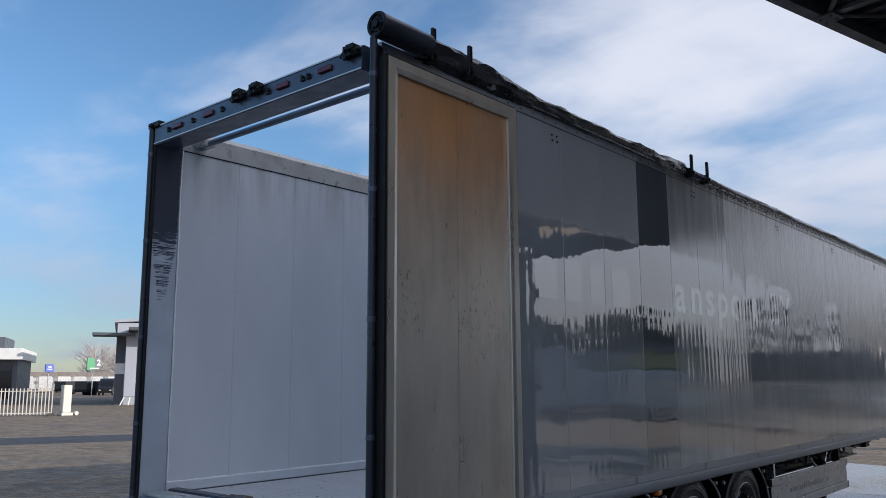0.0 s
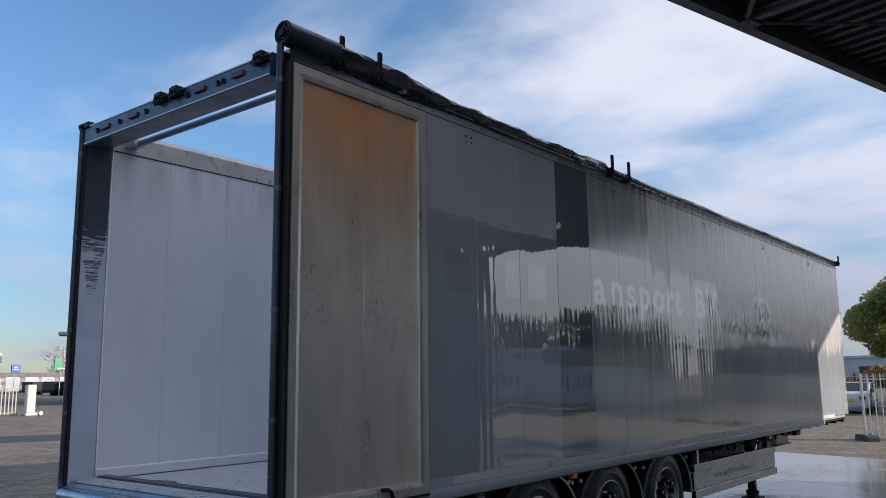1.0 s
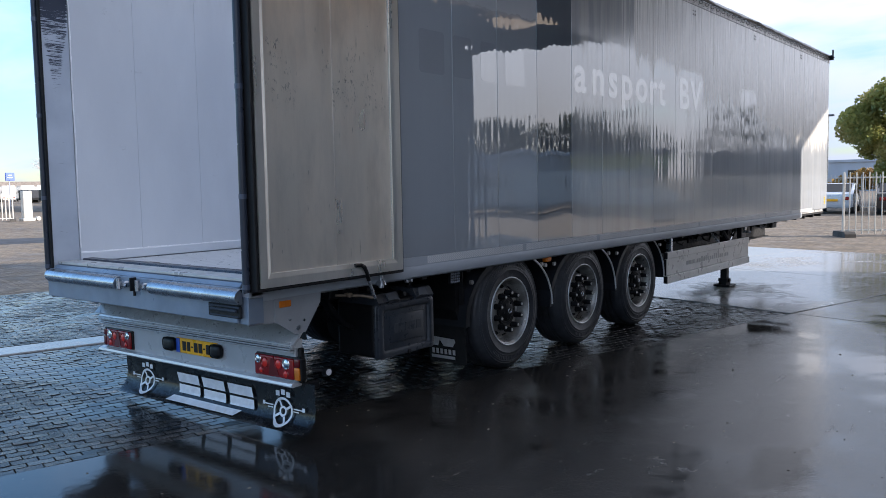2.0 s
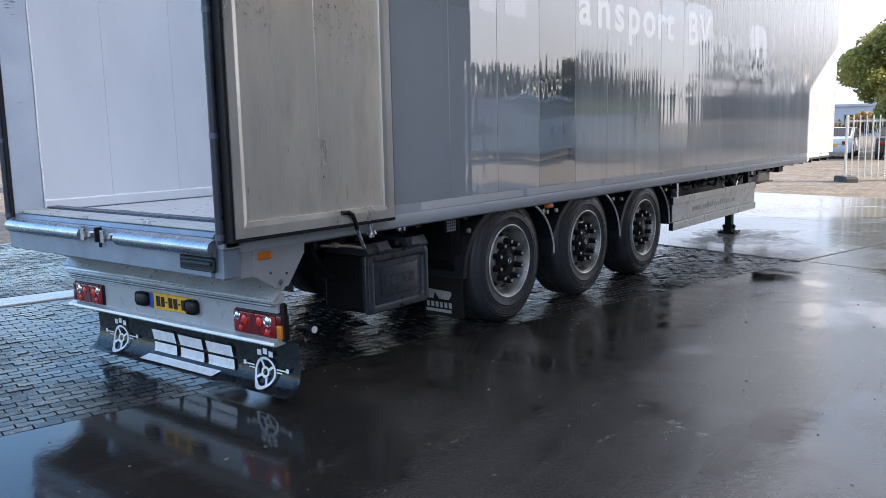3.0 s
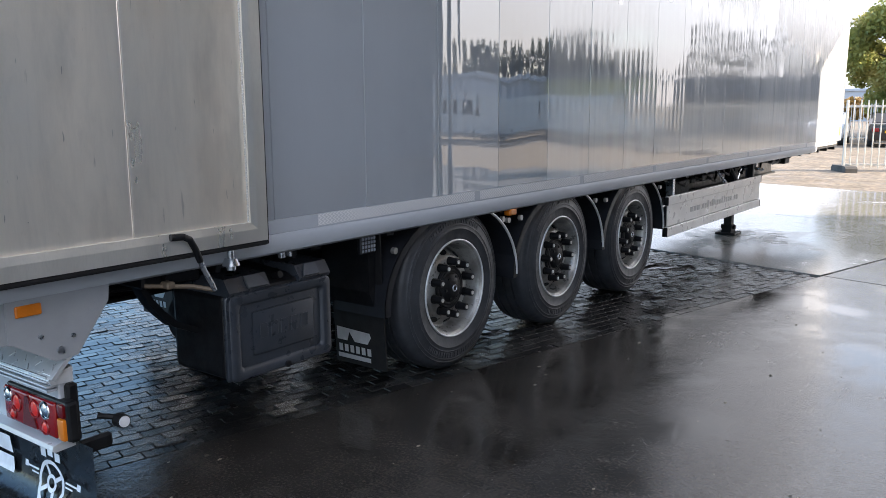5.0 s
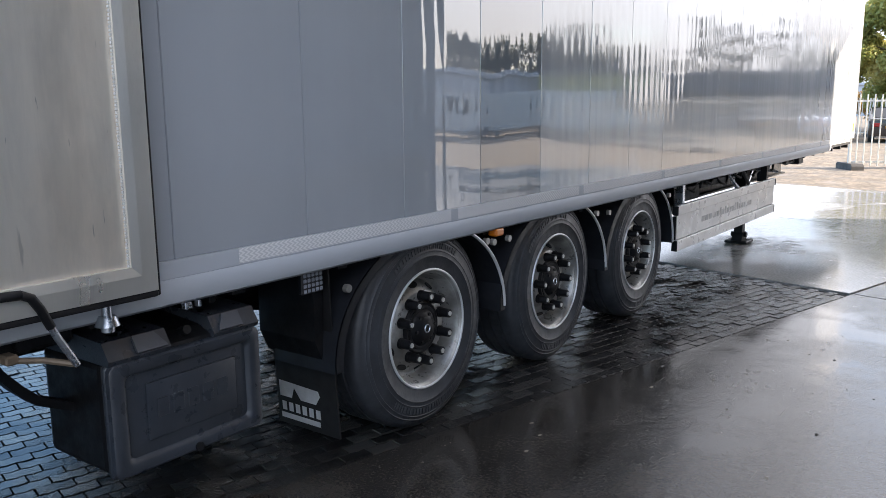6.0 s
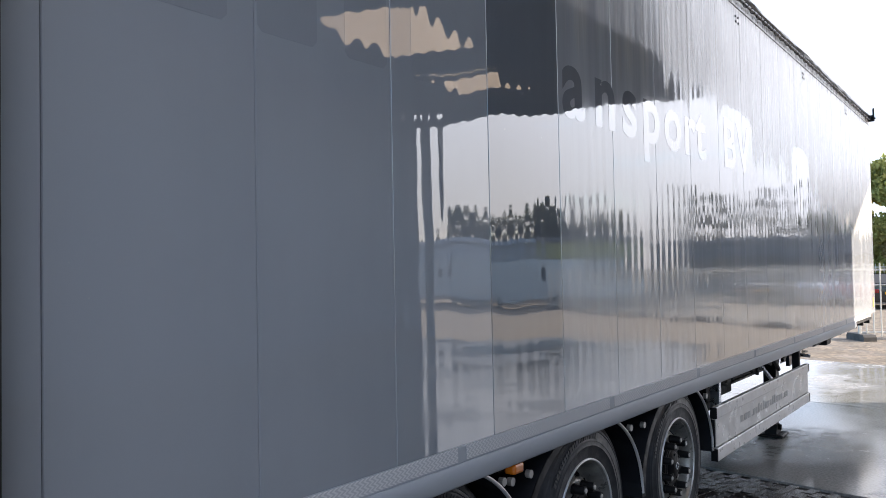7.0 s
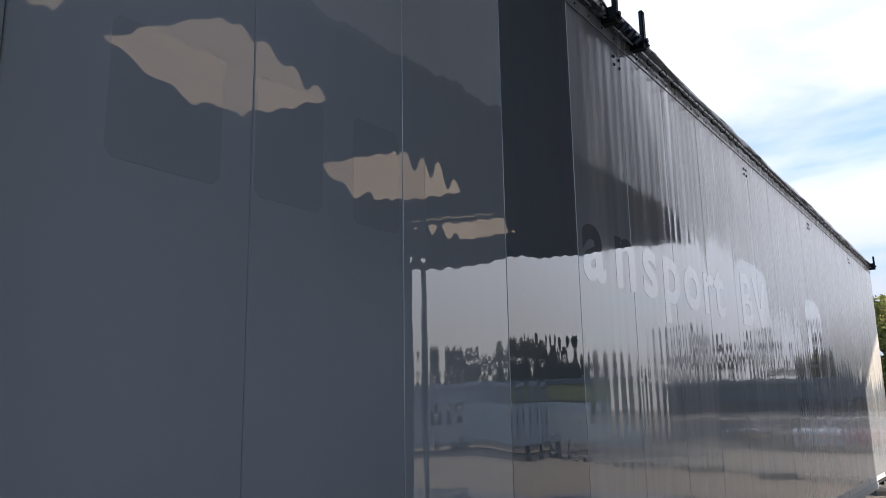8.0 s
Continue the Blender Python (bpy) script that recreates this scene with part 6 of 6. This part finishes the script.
box(g, (-45.2, 18.4, -.03), (-44.6, 19.1, .15), .03), cyl(g, (-44.9, 19.3, .1), (-44.6, 19.3, .1), .12, 12)
part("base", g, FENCE_W, gp)


def vehicle(name, label, prof, width, paint, windows, wheels, group="", screens=()):
    """A road vehicle from its side outline (y, z), nose towards +y; windows as outlines on both flanks."""
    v = thing(name, (0, 0, 0), label, "vehicle", group)
    g_ = B()
    sweep(g_, prof, "x", -width / 2, width / 2)
    bmesh.ops.bevel(g_, geom=[e for e in g_.edges], offset=0.05, segments=2, affect="EDGES", clamp_overlap=True)
    part("body", g_, paint, v, smooth=True)
    for w_ in windows:
        for s in (-1, 1):
            g_ = B()
            sweep(g_, w_, "x", s * (width / 2) - .012, s * (width / 2) + .006)
            part("side_window", g_, GLASS_D, v, "dark side window")
    for (ya, za), (yb, zb) in screens:
        e_ = Vector((yb - ya, zb - za))
        n_ = Vector((-e_.y, e_.x)).normalized() * (0.012 if (zb - za) * (yb - ya) < 0 else -0.012)
        n_ = n_ if n_.y > 0 else -n_
        a_, b_ = Vector((ya, za)) + e_ * .10, Vector((ya, za)) + e_ * .90
        g_ = B()
        sweep(g_, [tuple(a_ - n_), tuple(b_ - n_), tuple(b_ + n_), tuple(a_ + n_)], "x", -width * .43, width * .43)
        part("windscreen", g_, GLASS_D, v, "dark windscreen")
    for y_w, r in wheels:
        for s in (-1, 1):
            g_ = B()
            cyl(g_, (s * (width / 2 - .22), y_w, r), (s * (width / 2 + .01), y_w, r), r, 24)
            t_ = part("wheel", g_, TYRE, v)
            part("rim", disc(B(), (s * (width / 2 + .01), y_w, r), (s, 0, 0), r * .62, 18, .012), RIM, t_)
    ends = sorted(p[0] for p in prof)
    for yv, mt, nm in ((ends[-1] + .005, CLEAR, "headlight"), (ends[0] - .005, RED, "tail_light")):
        for s in (-1, 1):
            part(nm, box(B(), (s * (width / 2 - .28) - .13, yv - .03, .66), (s * (width / 2 - .28) + .13, yv + .02, .82), .02), mt, v)
    part("plate", box(B(), (-.25, ends[0] - .03, .60), (.25, ends[0] + .02, .71), .005), YELLOW, v, "yellow plate")
    return v


CARP = [(-2.1, .28), (2.1, .28), (2.15, .62), (2.05, .80), (1.15, .92), (0.45, 1.42), (-1.0, 1.46), (-1.75, 1.0), (-2.12, .92), (-2.15, .5)]
CARW = [[(0.98, .95), (0.42, 1.36), (-.05, 1.39), (-.05, .95)], [(-.13, .95), (-.13, 1.39), (-.95, 1.40), (-1.45, 1.0), (-1.4, .95)]]
VANP = [(-2.9, .35), (2.9, .35), (2.95, .9), (2.75, 1.15), (2.0, 1.30), (1.25, 2.2), (0.8, 2.42), (-2.85, 2.45), (-2.92, 2.3)]
VANW = [[(1.85, 1.35), (1.25, 2.02), (.75, 2.05), (.75, 1.35)]]
CAMP = [(-3.0, .4), (3.0, .4), (3.05, .95), (2.5, 1.3), (1.95, 1.95), (2.2, 2.35), (1.8, 2.95), (-3.0, 2.95), (-3.05, 2.6)]
CAMW = [[(2.35, 1.35), (1.9, 1.9), (1.45, 1.9), (1.45, 1.35)], [(0.8, 1.5), (.8, 2.1), (-.4, 2.1), (-.4, 1.5)], [(-1.2, 1.6), (-1.2, 2.1), (-2.3, 2.1), (-2.3, 1.6)]]


def paint(name, c, r=0.2):
    return plain(name, c, r, 0.2, 0.05, 1, 80, 0, 0.8)


P_SIL, P_BLK, P_BLU, P_RED, P_WHT = paint("silver_car_paint", (0.52, 0.57, 0.63)), paint("black_car_paint", (0.015, 0.016, 0.02)), paint("blue_car_paint", (0.04, 0.10, 0.22)), paint("red_car_paint", (0.30, 0.02, 0.02)), paint("white_car_paint", (0.60, 0.60, 0.59), 0.3)
cars = []
for nm, p_ in (("silver", P_SIL), ("black", P_BLK), ("blue", P_BLU), ("red", P_RED)):
    cars.append(vehicle("parked_car", f"parked {nm} hatchback behind a white fence", CARP, 1.75, p_, CARW, ((1.3, .31), (-1.3, .31)), "parked cars", (((1.15, .92), (0.45, 1.42)), ((-1.75, 1.0), (-1.0, 1.46)))))
spots = [(-5.6, 40.4, 6), (-2.8, 39.7, 8), (-0.1, 40.6, 10), (2.6, 41.4, 12), (5.3, 42.2, 13), (8.0, 43.0, 14)]
for k, (x, y, a) in enumerate(spots):
    c = cars[k % 4]
    if k < 4:
        c.matrix_basis = pose(x, y, -0.03, 0, 0, a)
    else:
        copy_thing(c, pose(x, y, -0.03, 0, 0, a))
van = vehicle("van", "parked white panel van", VANP, 2.0, P_WHT, VANW, ((1.9, .35), (-1.8, .35)), "parked vans", (((2.0, 1.30), (1.25, 2.2)),))
van.matrix_basis = pose(17, 40, -0.03, 0, 0, 60)
for x, y, a in ((20.5, 38.2, 58), (24.5, 36.0, 64), (-51.5, 14.2, 250)):
    copy_thing(van, pose(x, y, -0.03, 0, 0, a))
bvan = vehicle("van", "parked dark blue panel van", VANP, 2.0, P_BLK, VANW, ((1.9, .35), (-1.8, .35)), "parked vans", (((2.0, 1.30), (1.25, 2.2)),))
bvan.matrix_basis = pose(-112.5, 55.6, -0.03, 0, 0, 235)
copy_thing(bvan, pose(28.5, 34, -0.03, 0, 0, 60))
camper = vehicle("camper_van", "parked white camper van", CAMP, 2.2, P_WHT, CAMW, ((2.0, .36), (-1.7, .36)), "campers", (((2.5, 1.3), (1.95, 1.95)),))
camper.matrix_basis = pose(-150, 56, -0.03, 0, 0, 75)
for x, y, a in [(-151 - k * .6, 59.4 + k * 3.5, 70 + 3 * (k % 3)) for k in range(7)] + [(-186 - k * .4, 66 + k * 4.3, 160 + 2 * (k % 2)) for k in range(8)]:
    copy_thing(camper, pose(x, y, -0.03, 0, 0, a))
# covered flat trailers parked beyond the far fence
ct = thing("box_trailer", (0, 0, 0), "small trailer under a black tarpaulin", "trailer", "covered trailers")
g = B()
box(g, (-1.1, -2.0, .75), (1.1, 2.0, 2.05), .08, 2)
part("cover", g, TARP, ct)
g = B()
box(g, (-1.05, -2.0, .45), (1.05, 2.0, .75), .02), cyl(g, (-1.1, 0, .3), (1.1, 0, .3), .3, 16)
part("bed", g, BLACK, ct)
ct.matrix_basis = pose(-129, 57.4, -0.03, 0, 0, 24)
copy_thing(ct, pose(-116.5, 54.8, -0.03, 0, 0, 24))

# ---------------------------------------------------------------- buildings


def building(name, label, x0, x1, y0, y1, h, wall_m, n=4, roof_m=None, canopy_out=0.0):
    b = thing(name, ((x0 + x1) / 2, (y0 + y1) / 2, 0), label, "building")
    part("wall", box(B(), (x0, y0, -.05), (x1, y1, h)), wall_m, b)
    part("roof", box(B(), (x0 - .25, y0 - .25, h), (x1 + .25, y1 + .25, h + .35), .03), roof_m or wall_m, b)
    for k in range(n):
        yy_ = y0 + (k + .5) * (y1 - y0) / n
        wd = (y1 - y0) / n * .62
        for xx in (x0 - .02, x1 + .02):
            w_ = part("window", box(B(), (xx - .03, yy_ - wd / 2, h * .30), (xx + .03, yy_ + wd / 2, h * .72)), GLASS_D, b, "dark window")
            part("window_frame", box(B(), (xx - .035, yy_ - .04, h * .30), (xx + .035, yy_ + .04, h * .72)), WHITE, w_)
        xx_ = x0 + (k + .5) * (x1 - x0) / n
        wd = (x1 - x0) / n * .62
        w_ = part("window", box(B(), (xx_ - wd / 2, y0 - .05, h * .30), (xx_ + wd / 2, y0 + .01, h * .72)), GLASS_D, b, "dark window")
    return b


W_GREY = plain("pale_grey_cladding", (0.42, 0.45, 0.50), 0.5, 0.1, 0.06, 0.5, 8, 0.05)
W_YEL = plain("yellow_green_cladding", (0.32, 0.32, 0.14), 0.5, 0, 0.06, 0.5, 8, 0.05)
W_DRK = plain("dark_cladding", (0.10, 0.11, 0.13), 0.5, 0.1, 0.06, 0.5, 8, 0.05)
building("low_building", "grey low hall beyond the parked vans", 27, 47, 46, 58, 3.6, W_GREY, 5)
building("kiosk", "yellow-green site building beyond the parked vans", 20, 25, 49, 54, 3.7, W_YEL, 3, W_DRK)
building("low_building", "dark low workshop beyond the parked cars", 2, 19, 56, 64, 3.4, W_DRK, 6)
# the white flat-roofed showroom, glazed below a deep white fascia
ob_ = thing("office_building", (0, 0, 0), "white flat-roofed showroom with dark glazing", "building")
part("fascia", box(B(), (-26, -0.7, 3.9), (0, 12, 4.9), .03), WHITE, ob_)
part("wall", box(B(), (-25.6, 0, -.05), (-0.4, 11.5, 3.9)), W_DRK, ob_)
for k in range(8):
    w_ = part("window", box(B(), (-25.2 + k * 3.1, -.06, .5), (-22.5 + k * 3.1, .02, 3.6)), GLASS_D, ob_, "tall dark window")
    part("window_frame", box(B(), (-23.9 + k * 3.1, -.08, .5), (-23.8 + k * 3.1, .02, 3.6)), W_GREY, w_)
part("upper_storey", box(B(), (-26, 4, 4.9), (-2.0, 11, 6.1), .03), W_DRK, ob_)
ob_.matrix_basis = pose(-72.4, 27.2, 0, 0, 0, 62.4)
# the tall grey hall with flat porch roofs and a pale panel
tb2 = thing("showroom", (0, 0, 0), "grey hall with flat porch roofs and a pale panel", "building")
part("wall", box(B(), (0, 0, -.05), (26, 20, 7.0)), W_GREY, tb2)
part("roof", sweep(B(), [(-.25, 7.0), (26.2, 8.9), (26.2, 9.2), (-.25, 7.25)], "y", -.2, 20.2), W_GREY, tb2)
part("porch_roof", box(B(), (-1.9, -2.6, 5.75), (1.4, 0, 6.0), .03), W_DRK, tb2)
part("porch_roof", box(B(), (0.9, -4.2, 6.15), (6, 0, 6.4), .03), W_DRK, tb2)
part("dark_bay", box(B(), (-.02, -.3, -.05), (0.75, -.01, 5.75)), W_DRK, tb2)
part("window", box(B(), (-.03, -.34, 2.6), (0.76, -.29, 3.5)), WHITE, tb2, "pale window band")
part("white_panel", box(B(), (0.75, -1.6, 0.7), (2.3, -1.4, 6.1), .03), plain("pale_panel", (0.40, 0.425, 0.49), 0.4, 0, 0.03), tb2, "large pale panel")
g = B()
for k in range(4):
    tube(g, [(0.85 + k * .45, -1.5, .72), (0.5 + k * .65, -1.7, -.03)], .05, 6)
part("panel_foot", g, WHITE, tb2)
tb2.matrix_basis = pose(-63.4, 31.2, -0.03, 0, 0, 62.4)
# signs
for x, y, mt, nm, txt in ((-95.6, 45.0, GREEN, "green", "2"), (-97.7, 40.5, BLUE, "blue", "")):
    s_ = thing("sign_board", (x, y, 0), f"{nm} sign board on a post", "sign")
    z0, z1, hw = (3.35, 4.85, .9) if txt else (3.1, 4.05, .52)
    part("board", box(B(), (x - .1, y - hw, z0), (x + .1, y + hw, z1), .03), W_DRK if txt else mt, s_)
    part("post", cyl(B(), (x - .2, y, -.05), (x - .2, y, z1), .06, 8), W_GREY, s_)
    if not txt:
        part("sign_bar", box(B(), (x + .1, y - .3, 3.42), (x + .125, y + .3, 3.52)), WHITE_F, s_), part("sign_bar", box(B(), (x + .1, y - .2, 3.66), (x + .125, y + .2, 3.80)), WHITE_F, s_)
    if txt:
        g = B()
        sweep(g, [(y - hw, z0), (y - .05, z0), (y + .12, z0 + .6), (y - .05, z1), (y - hw, z1)], "x", x + .1, x + .115)
        part("sign_field", g, mt, s_, "green half of the board")
        me = letters(txt, 1.0, 0.01, 0.03)
        me.materials.append(WHITE_F)
        part("numeral", me, None, s_, m=Matrix.Translation((x + .13, y + .28, 3.95)) @ Matrix(((0, 0, 1, 0), (1, 0, 0, 0), (0, 1, 0, 0), (0, 0, 0, 1))))
        part("sign_bar", box(B(), (x + .1, y - .5, 3.5), (x + .125, y + .6, 3.64)), WHITE_F, s_)

# ---------------------------------------------------------------- trees and hedges


def leaf_mesh(name, lumps, count, size, mat, seed):
    """Many small leaves scattered through uneven clumps."""
    r = np.random.RandomState(seed)
    wts = np.array([l[3] ** 2 for l in lumps])
    idx = r.choice(len(lumps), count, p=wts / wts.sum())
    c = np.array([l[:3] for l in lumps])[idx]
    rad = np.array([l[3] for l in lumps])[idx]
    d = r.normal(size=(count, 3))
    d /= np.linalg.norm(d, axis=1)[:, None]
    p = c + d * (rad * (0.25 + 0.85 * r.rand(count) ** .6))[:, None] * np.array([1, 1, 0.85])
    u = r.normal(size=(count, 3))
    u /= np.linalg.norm(u, axis=1)[:, None]
    w_ = np.cross(u, r.normal(size=(count, 3)))
    w_ /= np.linalg.norm(w_, axis=1)[:, None]
    s = (size * (0.6 + 0.8 * r.rand(count)))[:, None]
    vs_ = np.stack([p - u * s, p + w_ * s * .6, p + u * s, p - w_ * s * .6], 1).reshape(-1, 3)
    me = bpy.data.meshes.new(name)
    me.from_pydata(vs_.tolist(), [], [(4 * i, 4 * i + 1, 4 * i + 2, 4 * i + 3) for i in range(count)])
    me.materials.append(mat)
    return me


def tree(name, label, h, w_, mat, seed, count=5000, size=0.16, group="", slim=False, bare=False, limbs=26, clump=1.0):
    r = random.Random(seed)
    t = thing(name, (0, 0, 0), label, "tree", group)
    g_ = B()
    tube(g_, [(0, 0, -.1), (.05, .02, h * .25), (-.04, .06, h * .55), (.03, 0, h * (.9 if slim or bare else .75))], [h * .028, h * .022, h * .014, h * .004], 8)
    lumps = []
    nl = limbs if not slim else 16
    for k in range(nl):
        a = r.random() * 6.28
        z = h * (0.22 + 0.72 * (k + r.random()) / nl) if not slim else h * (.12 + .85 * (k + r.random()) / nl)
        f = math.sin(math.pi * min(1, max(.05, (z / h - .12) / .95))) ** .7
        rr = w_ * f * (.35 + .5 * r.random())
        tip_ = (math.cos(a) * rr, math.sin(a) * rr, z)
        tube(g_, [(0, 0, z * .62), (tip_[0] * .5, tip_[1] * .5, z * .88), tip_], [h * .010, h * .006, h * .002], 5)
        lumps.append((*tip_, w_ * (.15 + .19 * r.random()) * (.9 if slim else clump)))
        if bare:
            for q_ in range(7):
                b_ = r.random() * 6.28
                tube(g_, [(tip_[0] * .6, tip_[1] * .6, z * .92), (tip_[0] + math.cos(b_) * w_ * .3, tip_[1] + math.sin(b_) * w_ * .3, z + h * .12 * r.random())], [h * .004, h * .0015], 4)
    part("trunk", g_, TWIG if bare else BARK, t, smooth=True)
    if not bare:
        part("crown", leaf_mesh("crown", lumps, count, size, mat, seed), None, t)
    return t


oak = tree("tree", "broad tree with green and yellowing autumn leaves", 7.0, 5.3, LEAF, 5, 60000, 0.105, limbs=64, clump=0.62)
oak.matrix_basis = pose(-2.7, 47.6, -0.03, 0, 0, 40)
brown = tree("tree", "lower tree with dull brown-green leaves", 5.3, 2.9, LEAF_O, 14, 26000, 0.10, limbs=44, clump=0.7)
brown.matrix_basis = pose(-0.9, 45.0, -0.03, 0, 0, 10)
t2 = tree("tree", "dense dark green tree", 8.0, 4.2, LEAF_D, 8, 9000, 0.15, "yard trees")
t2.matrix_basis = pose(40, 62, -.03)
for x, y, a, s in ((34, 64, 50, 1.0), (29, 66, 120, .85), (45, 58, 200, 1.1), (9, 62, 80, .75)):
    c = copy_thing(t2, pose(x, y, -.03, 0, 0, a))
    c.scale = (s, s, s)
pop = tree("poplar", "slim dark poplar in a row", 8.5, 1.5, LEAF_D, 11, 3500, 0.14, "poplar row", True)
pop.matrix_basis = pose(30.5, 62, -.03)
rng = random.Random(9)
for k in range(20):
    if k in (4, 5):
        continue
    c = copy_thing(pop, pose(28.8 - k * 1.45 + rng.random() * .7, 61.5 + rng.random() * 4 + k * .3, -.03, 0, 0, rng.random() * 360))
    s = .62 + .42 * rng.random()
    c.scale = (s * 1.15, s * 1.15, s)
bt = tree("bare_tree", "leafless pale tree on the far skyline", 9, 4, TWIG, 21, group="bare trees", bare=True)
bt.matrix_basis = pose(-274, 132, 0)
bt.scale = (1.7, 1.7, 1.75)
for x, y in ((-282, 144), (-272, 140), (-284, 135), (-276, 150), (-279, 155), (-281, 138), (-288, 146)):
    copy_thing(bt, pose(x, y, 0, 0, 0, x * 7))
hl = [(-9 + k * .9 + .3 * rng.random(), 52 + .25 * k + rng.random(), .6 + 1.2 * rng.random(), .8) for k in range(32)]
hd = part("hedge", leaf_mesh("hedge", hl, 14000, 0.12, HEDGE, 31), None)
tagged(hd, "brown autumn hedge behind the parked cars", "hedge", kind="stuff")
hl = [(-226 - 6 * rng.random(), 60 + k * 1.1, .8 + 1.8 * rng.random(), 1.3) for k in range(60)]
hd = part("hedge", leaf_mesh("hedge", hl, 7000, 0.25, HEDGE, 33), None)
tagged(hd, "far brown belt of shrubs", "hedge", kind="stuff")
g = B()
box(g, (-270, 60, 0), (-255, 150, 5.0), .1)
tagged(part("far_hall", g, plain("far_brick", (0.17, 0.15, 0.14), 0.8)), "long low far hall with a brown roof", "building")
building("far_shed", "pale blue-grey shed on the skyline", -60, -14, 112, 126, 3.7, W_GREY, 6)
lp = thing("street_lamp", (-8.45, 50.5, 0), "thin grey street lamp behind the parked cars", "lamp")
part("pole", cyl(B(), (-8.45, 50.5, -.05), (-8.45, 50.5, 5.5), .055, 10), STEEL, lp)
g = B()
box(g, (-8.60, 50.38, 5.44), (-8.10, 50.62, 5.56), .03)
part("lamp_head", g, W_DRK, lp)

# ---------------------------------------------------------------- pavers, nearest as single stones


def paver_outline(cx, cy):
    """An interlocking concrete stone with toothed long sides, 0.21 m along the course."""
    l, w_, k = 0.0755, 0.0388, 0.0042
    ys_ = [-l, -l * .5, 0, l * .5, l]
    return [(cx + w_ + (k if i % 2 else -k), cy + y_) for i, y_ in enumerate(ys_)] + [(cx - w_ + (k if i % 2 else -k), cy + y_) for i, y_ in reversed(list(enumerate(ys_)))]


def paver_verts(cx, cy, z, tx, ty):
    o = paver_outline(cx, cy)
    lo = [(x, y, -0.03) for x, y in o]
    e = [(cx + (x - cx) * .995, cy + (y - cy) * .998, z - 0.0026 + (x - cx) * tx + (y - cy) * ty) for x, y in o]
    hi = [(cx + (x - cx) * .93, cy + (y - cy) * .985, z + (x - cx) * tx + (y - cy) * ty) for x, y in o]
    return lo + e + hi


n8 = 10
PF = []
for a in (0, n8):
    for k in range(n8):
        PF.append((a + k, a + (k + 1) % n8, a + n8 + (k + 1) % n8, a + n8 + k))
PF.append(tuple(range(2 * n8, 3 * n8)))
rng = random.Random(2)
verts, faces, singles = [], [], []
col = 0
x = -0.054
while x > -9.5:
    y = -9.0 + (0.079 if col % 2 else 0)
    while y < 7.54:
        if not (-4.46 < x < -3.94):
            z, tx, ty = -0.004 + rng.uniform(-.0025, .0025), rng.uniform(-.030, .030), rng.uniform(-.022, .022)
            if x > -1.1 and -0.6 < y < 2.6:
                singles.append((x, y, z, tx, ty))
            else:
                b0 = len(verts)
                verts += paver_verts(x, y, z, tx, ty)
                faces += [tuple(b0 + i for i in f) for f in PF]
        y += 0.1580
    x -= 0.0845
    col += 1
me = bpy.data.meshes.new("pavers")
me.from_pydata(verts, [], faces)
me.materials.append(PAVER)
ob = part("pavers", me, None, m=YARD)
tagged(ob, "wet interlocking grey concrete pavers", "pavement", kind="stuff")
pv = part("pavement_near", box(B(), (-1.1, -0.6, -0.05), (-0.02, 2.6, -0.0215)), SAND, m=YARD)
tagged(pv, "wet interlocking pavers at the floor's edge", "pavement", kind="structure")
shared = []
for k in range(6):
    me = bpy.data.meshes.new("paver")
    me.from_pydata(paver_verts(0, 0, 0, rng.uniform(-.030, .030), rng.uniform(-.022, .022)), [], PF)
    me.materials.append(PAVER)
    shared.append(me)
for i, (x, y, z, tx, ty) in enumerate(singles):
    part("paver", shared[i % 6], None, pv, m=YARD @ Matrix.Translation((x, y, z)))

# grit and leaf scraps on the wet floor
rng = random.Random(17)
verts, faces = [], []
for k in range(420):
    b_, a_ = rng.uniform(0.1, 4.2), rng.uniform(-1.5, 9.0)
    sz_ = 0.003 + 0.010 * rng.random() ** 3
    P = YARD @ Vector((b_, a_, 0.0))
    an = rng.random() * 6.28
    i0 = len(verts)
    for j in range(5):
        q_ = an + j * 6.28 / 5
        rr = sz_ * rng.uniform(.6, 1.2)
        verts.append((P.x + rr * math.cos(q_), P.y + rr * 1.5 * math.sin(q_), 0.0))
    verts.append((P.x, P.y, sz_ * rng.uniform(.3, .8)))
    faces += [(i0 + j, i0 + (j + 1) % 5, i0 + 5) for j in range(5)] + [tuple(i0 + j for j in range(4, -1, -1))]
me = bpy.data.meshes.new("floor_grit")
me.from_pydata(verts, [], faces)
gm = Nodes("grit")
gm.put(Base_Color=gm.mix(gm.island(), (0.03, 0.025, 0.02), (0.30, 0.26, 0.20)), Roughness=0.7)
me.materials.append(gm.mat)
tagged(part("floor_grit", me, None), "loose grit and leaf scraps on the wet floor", "debris", kind="stuff")
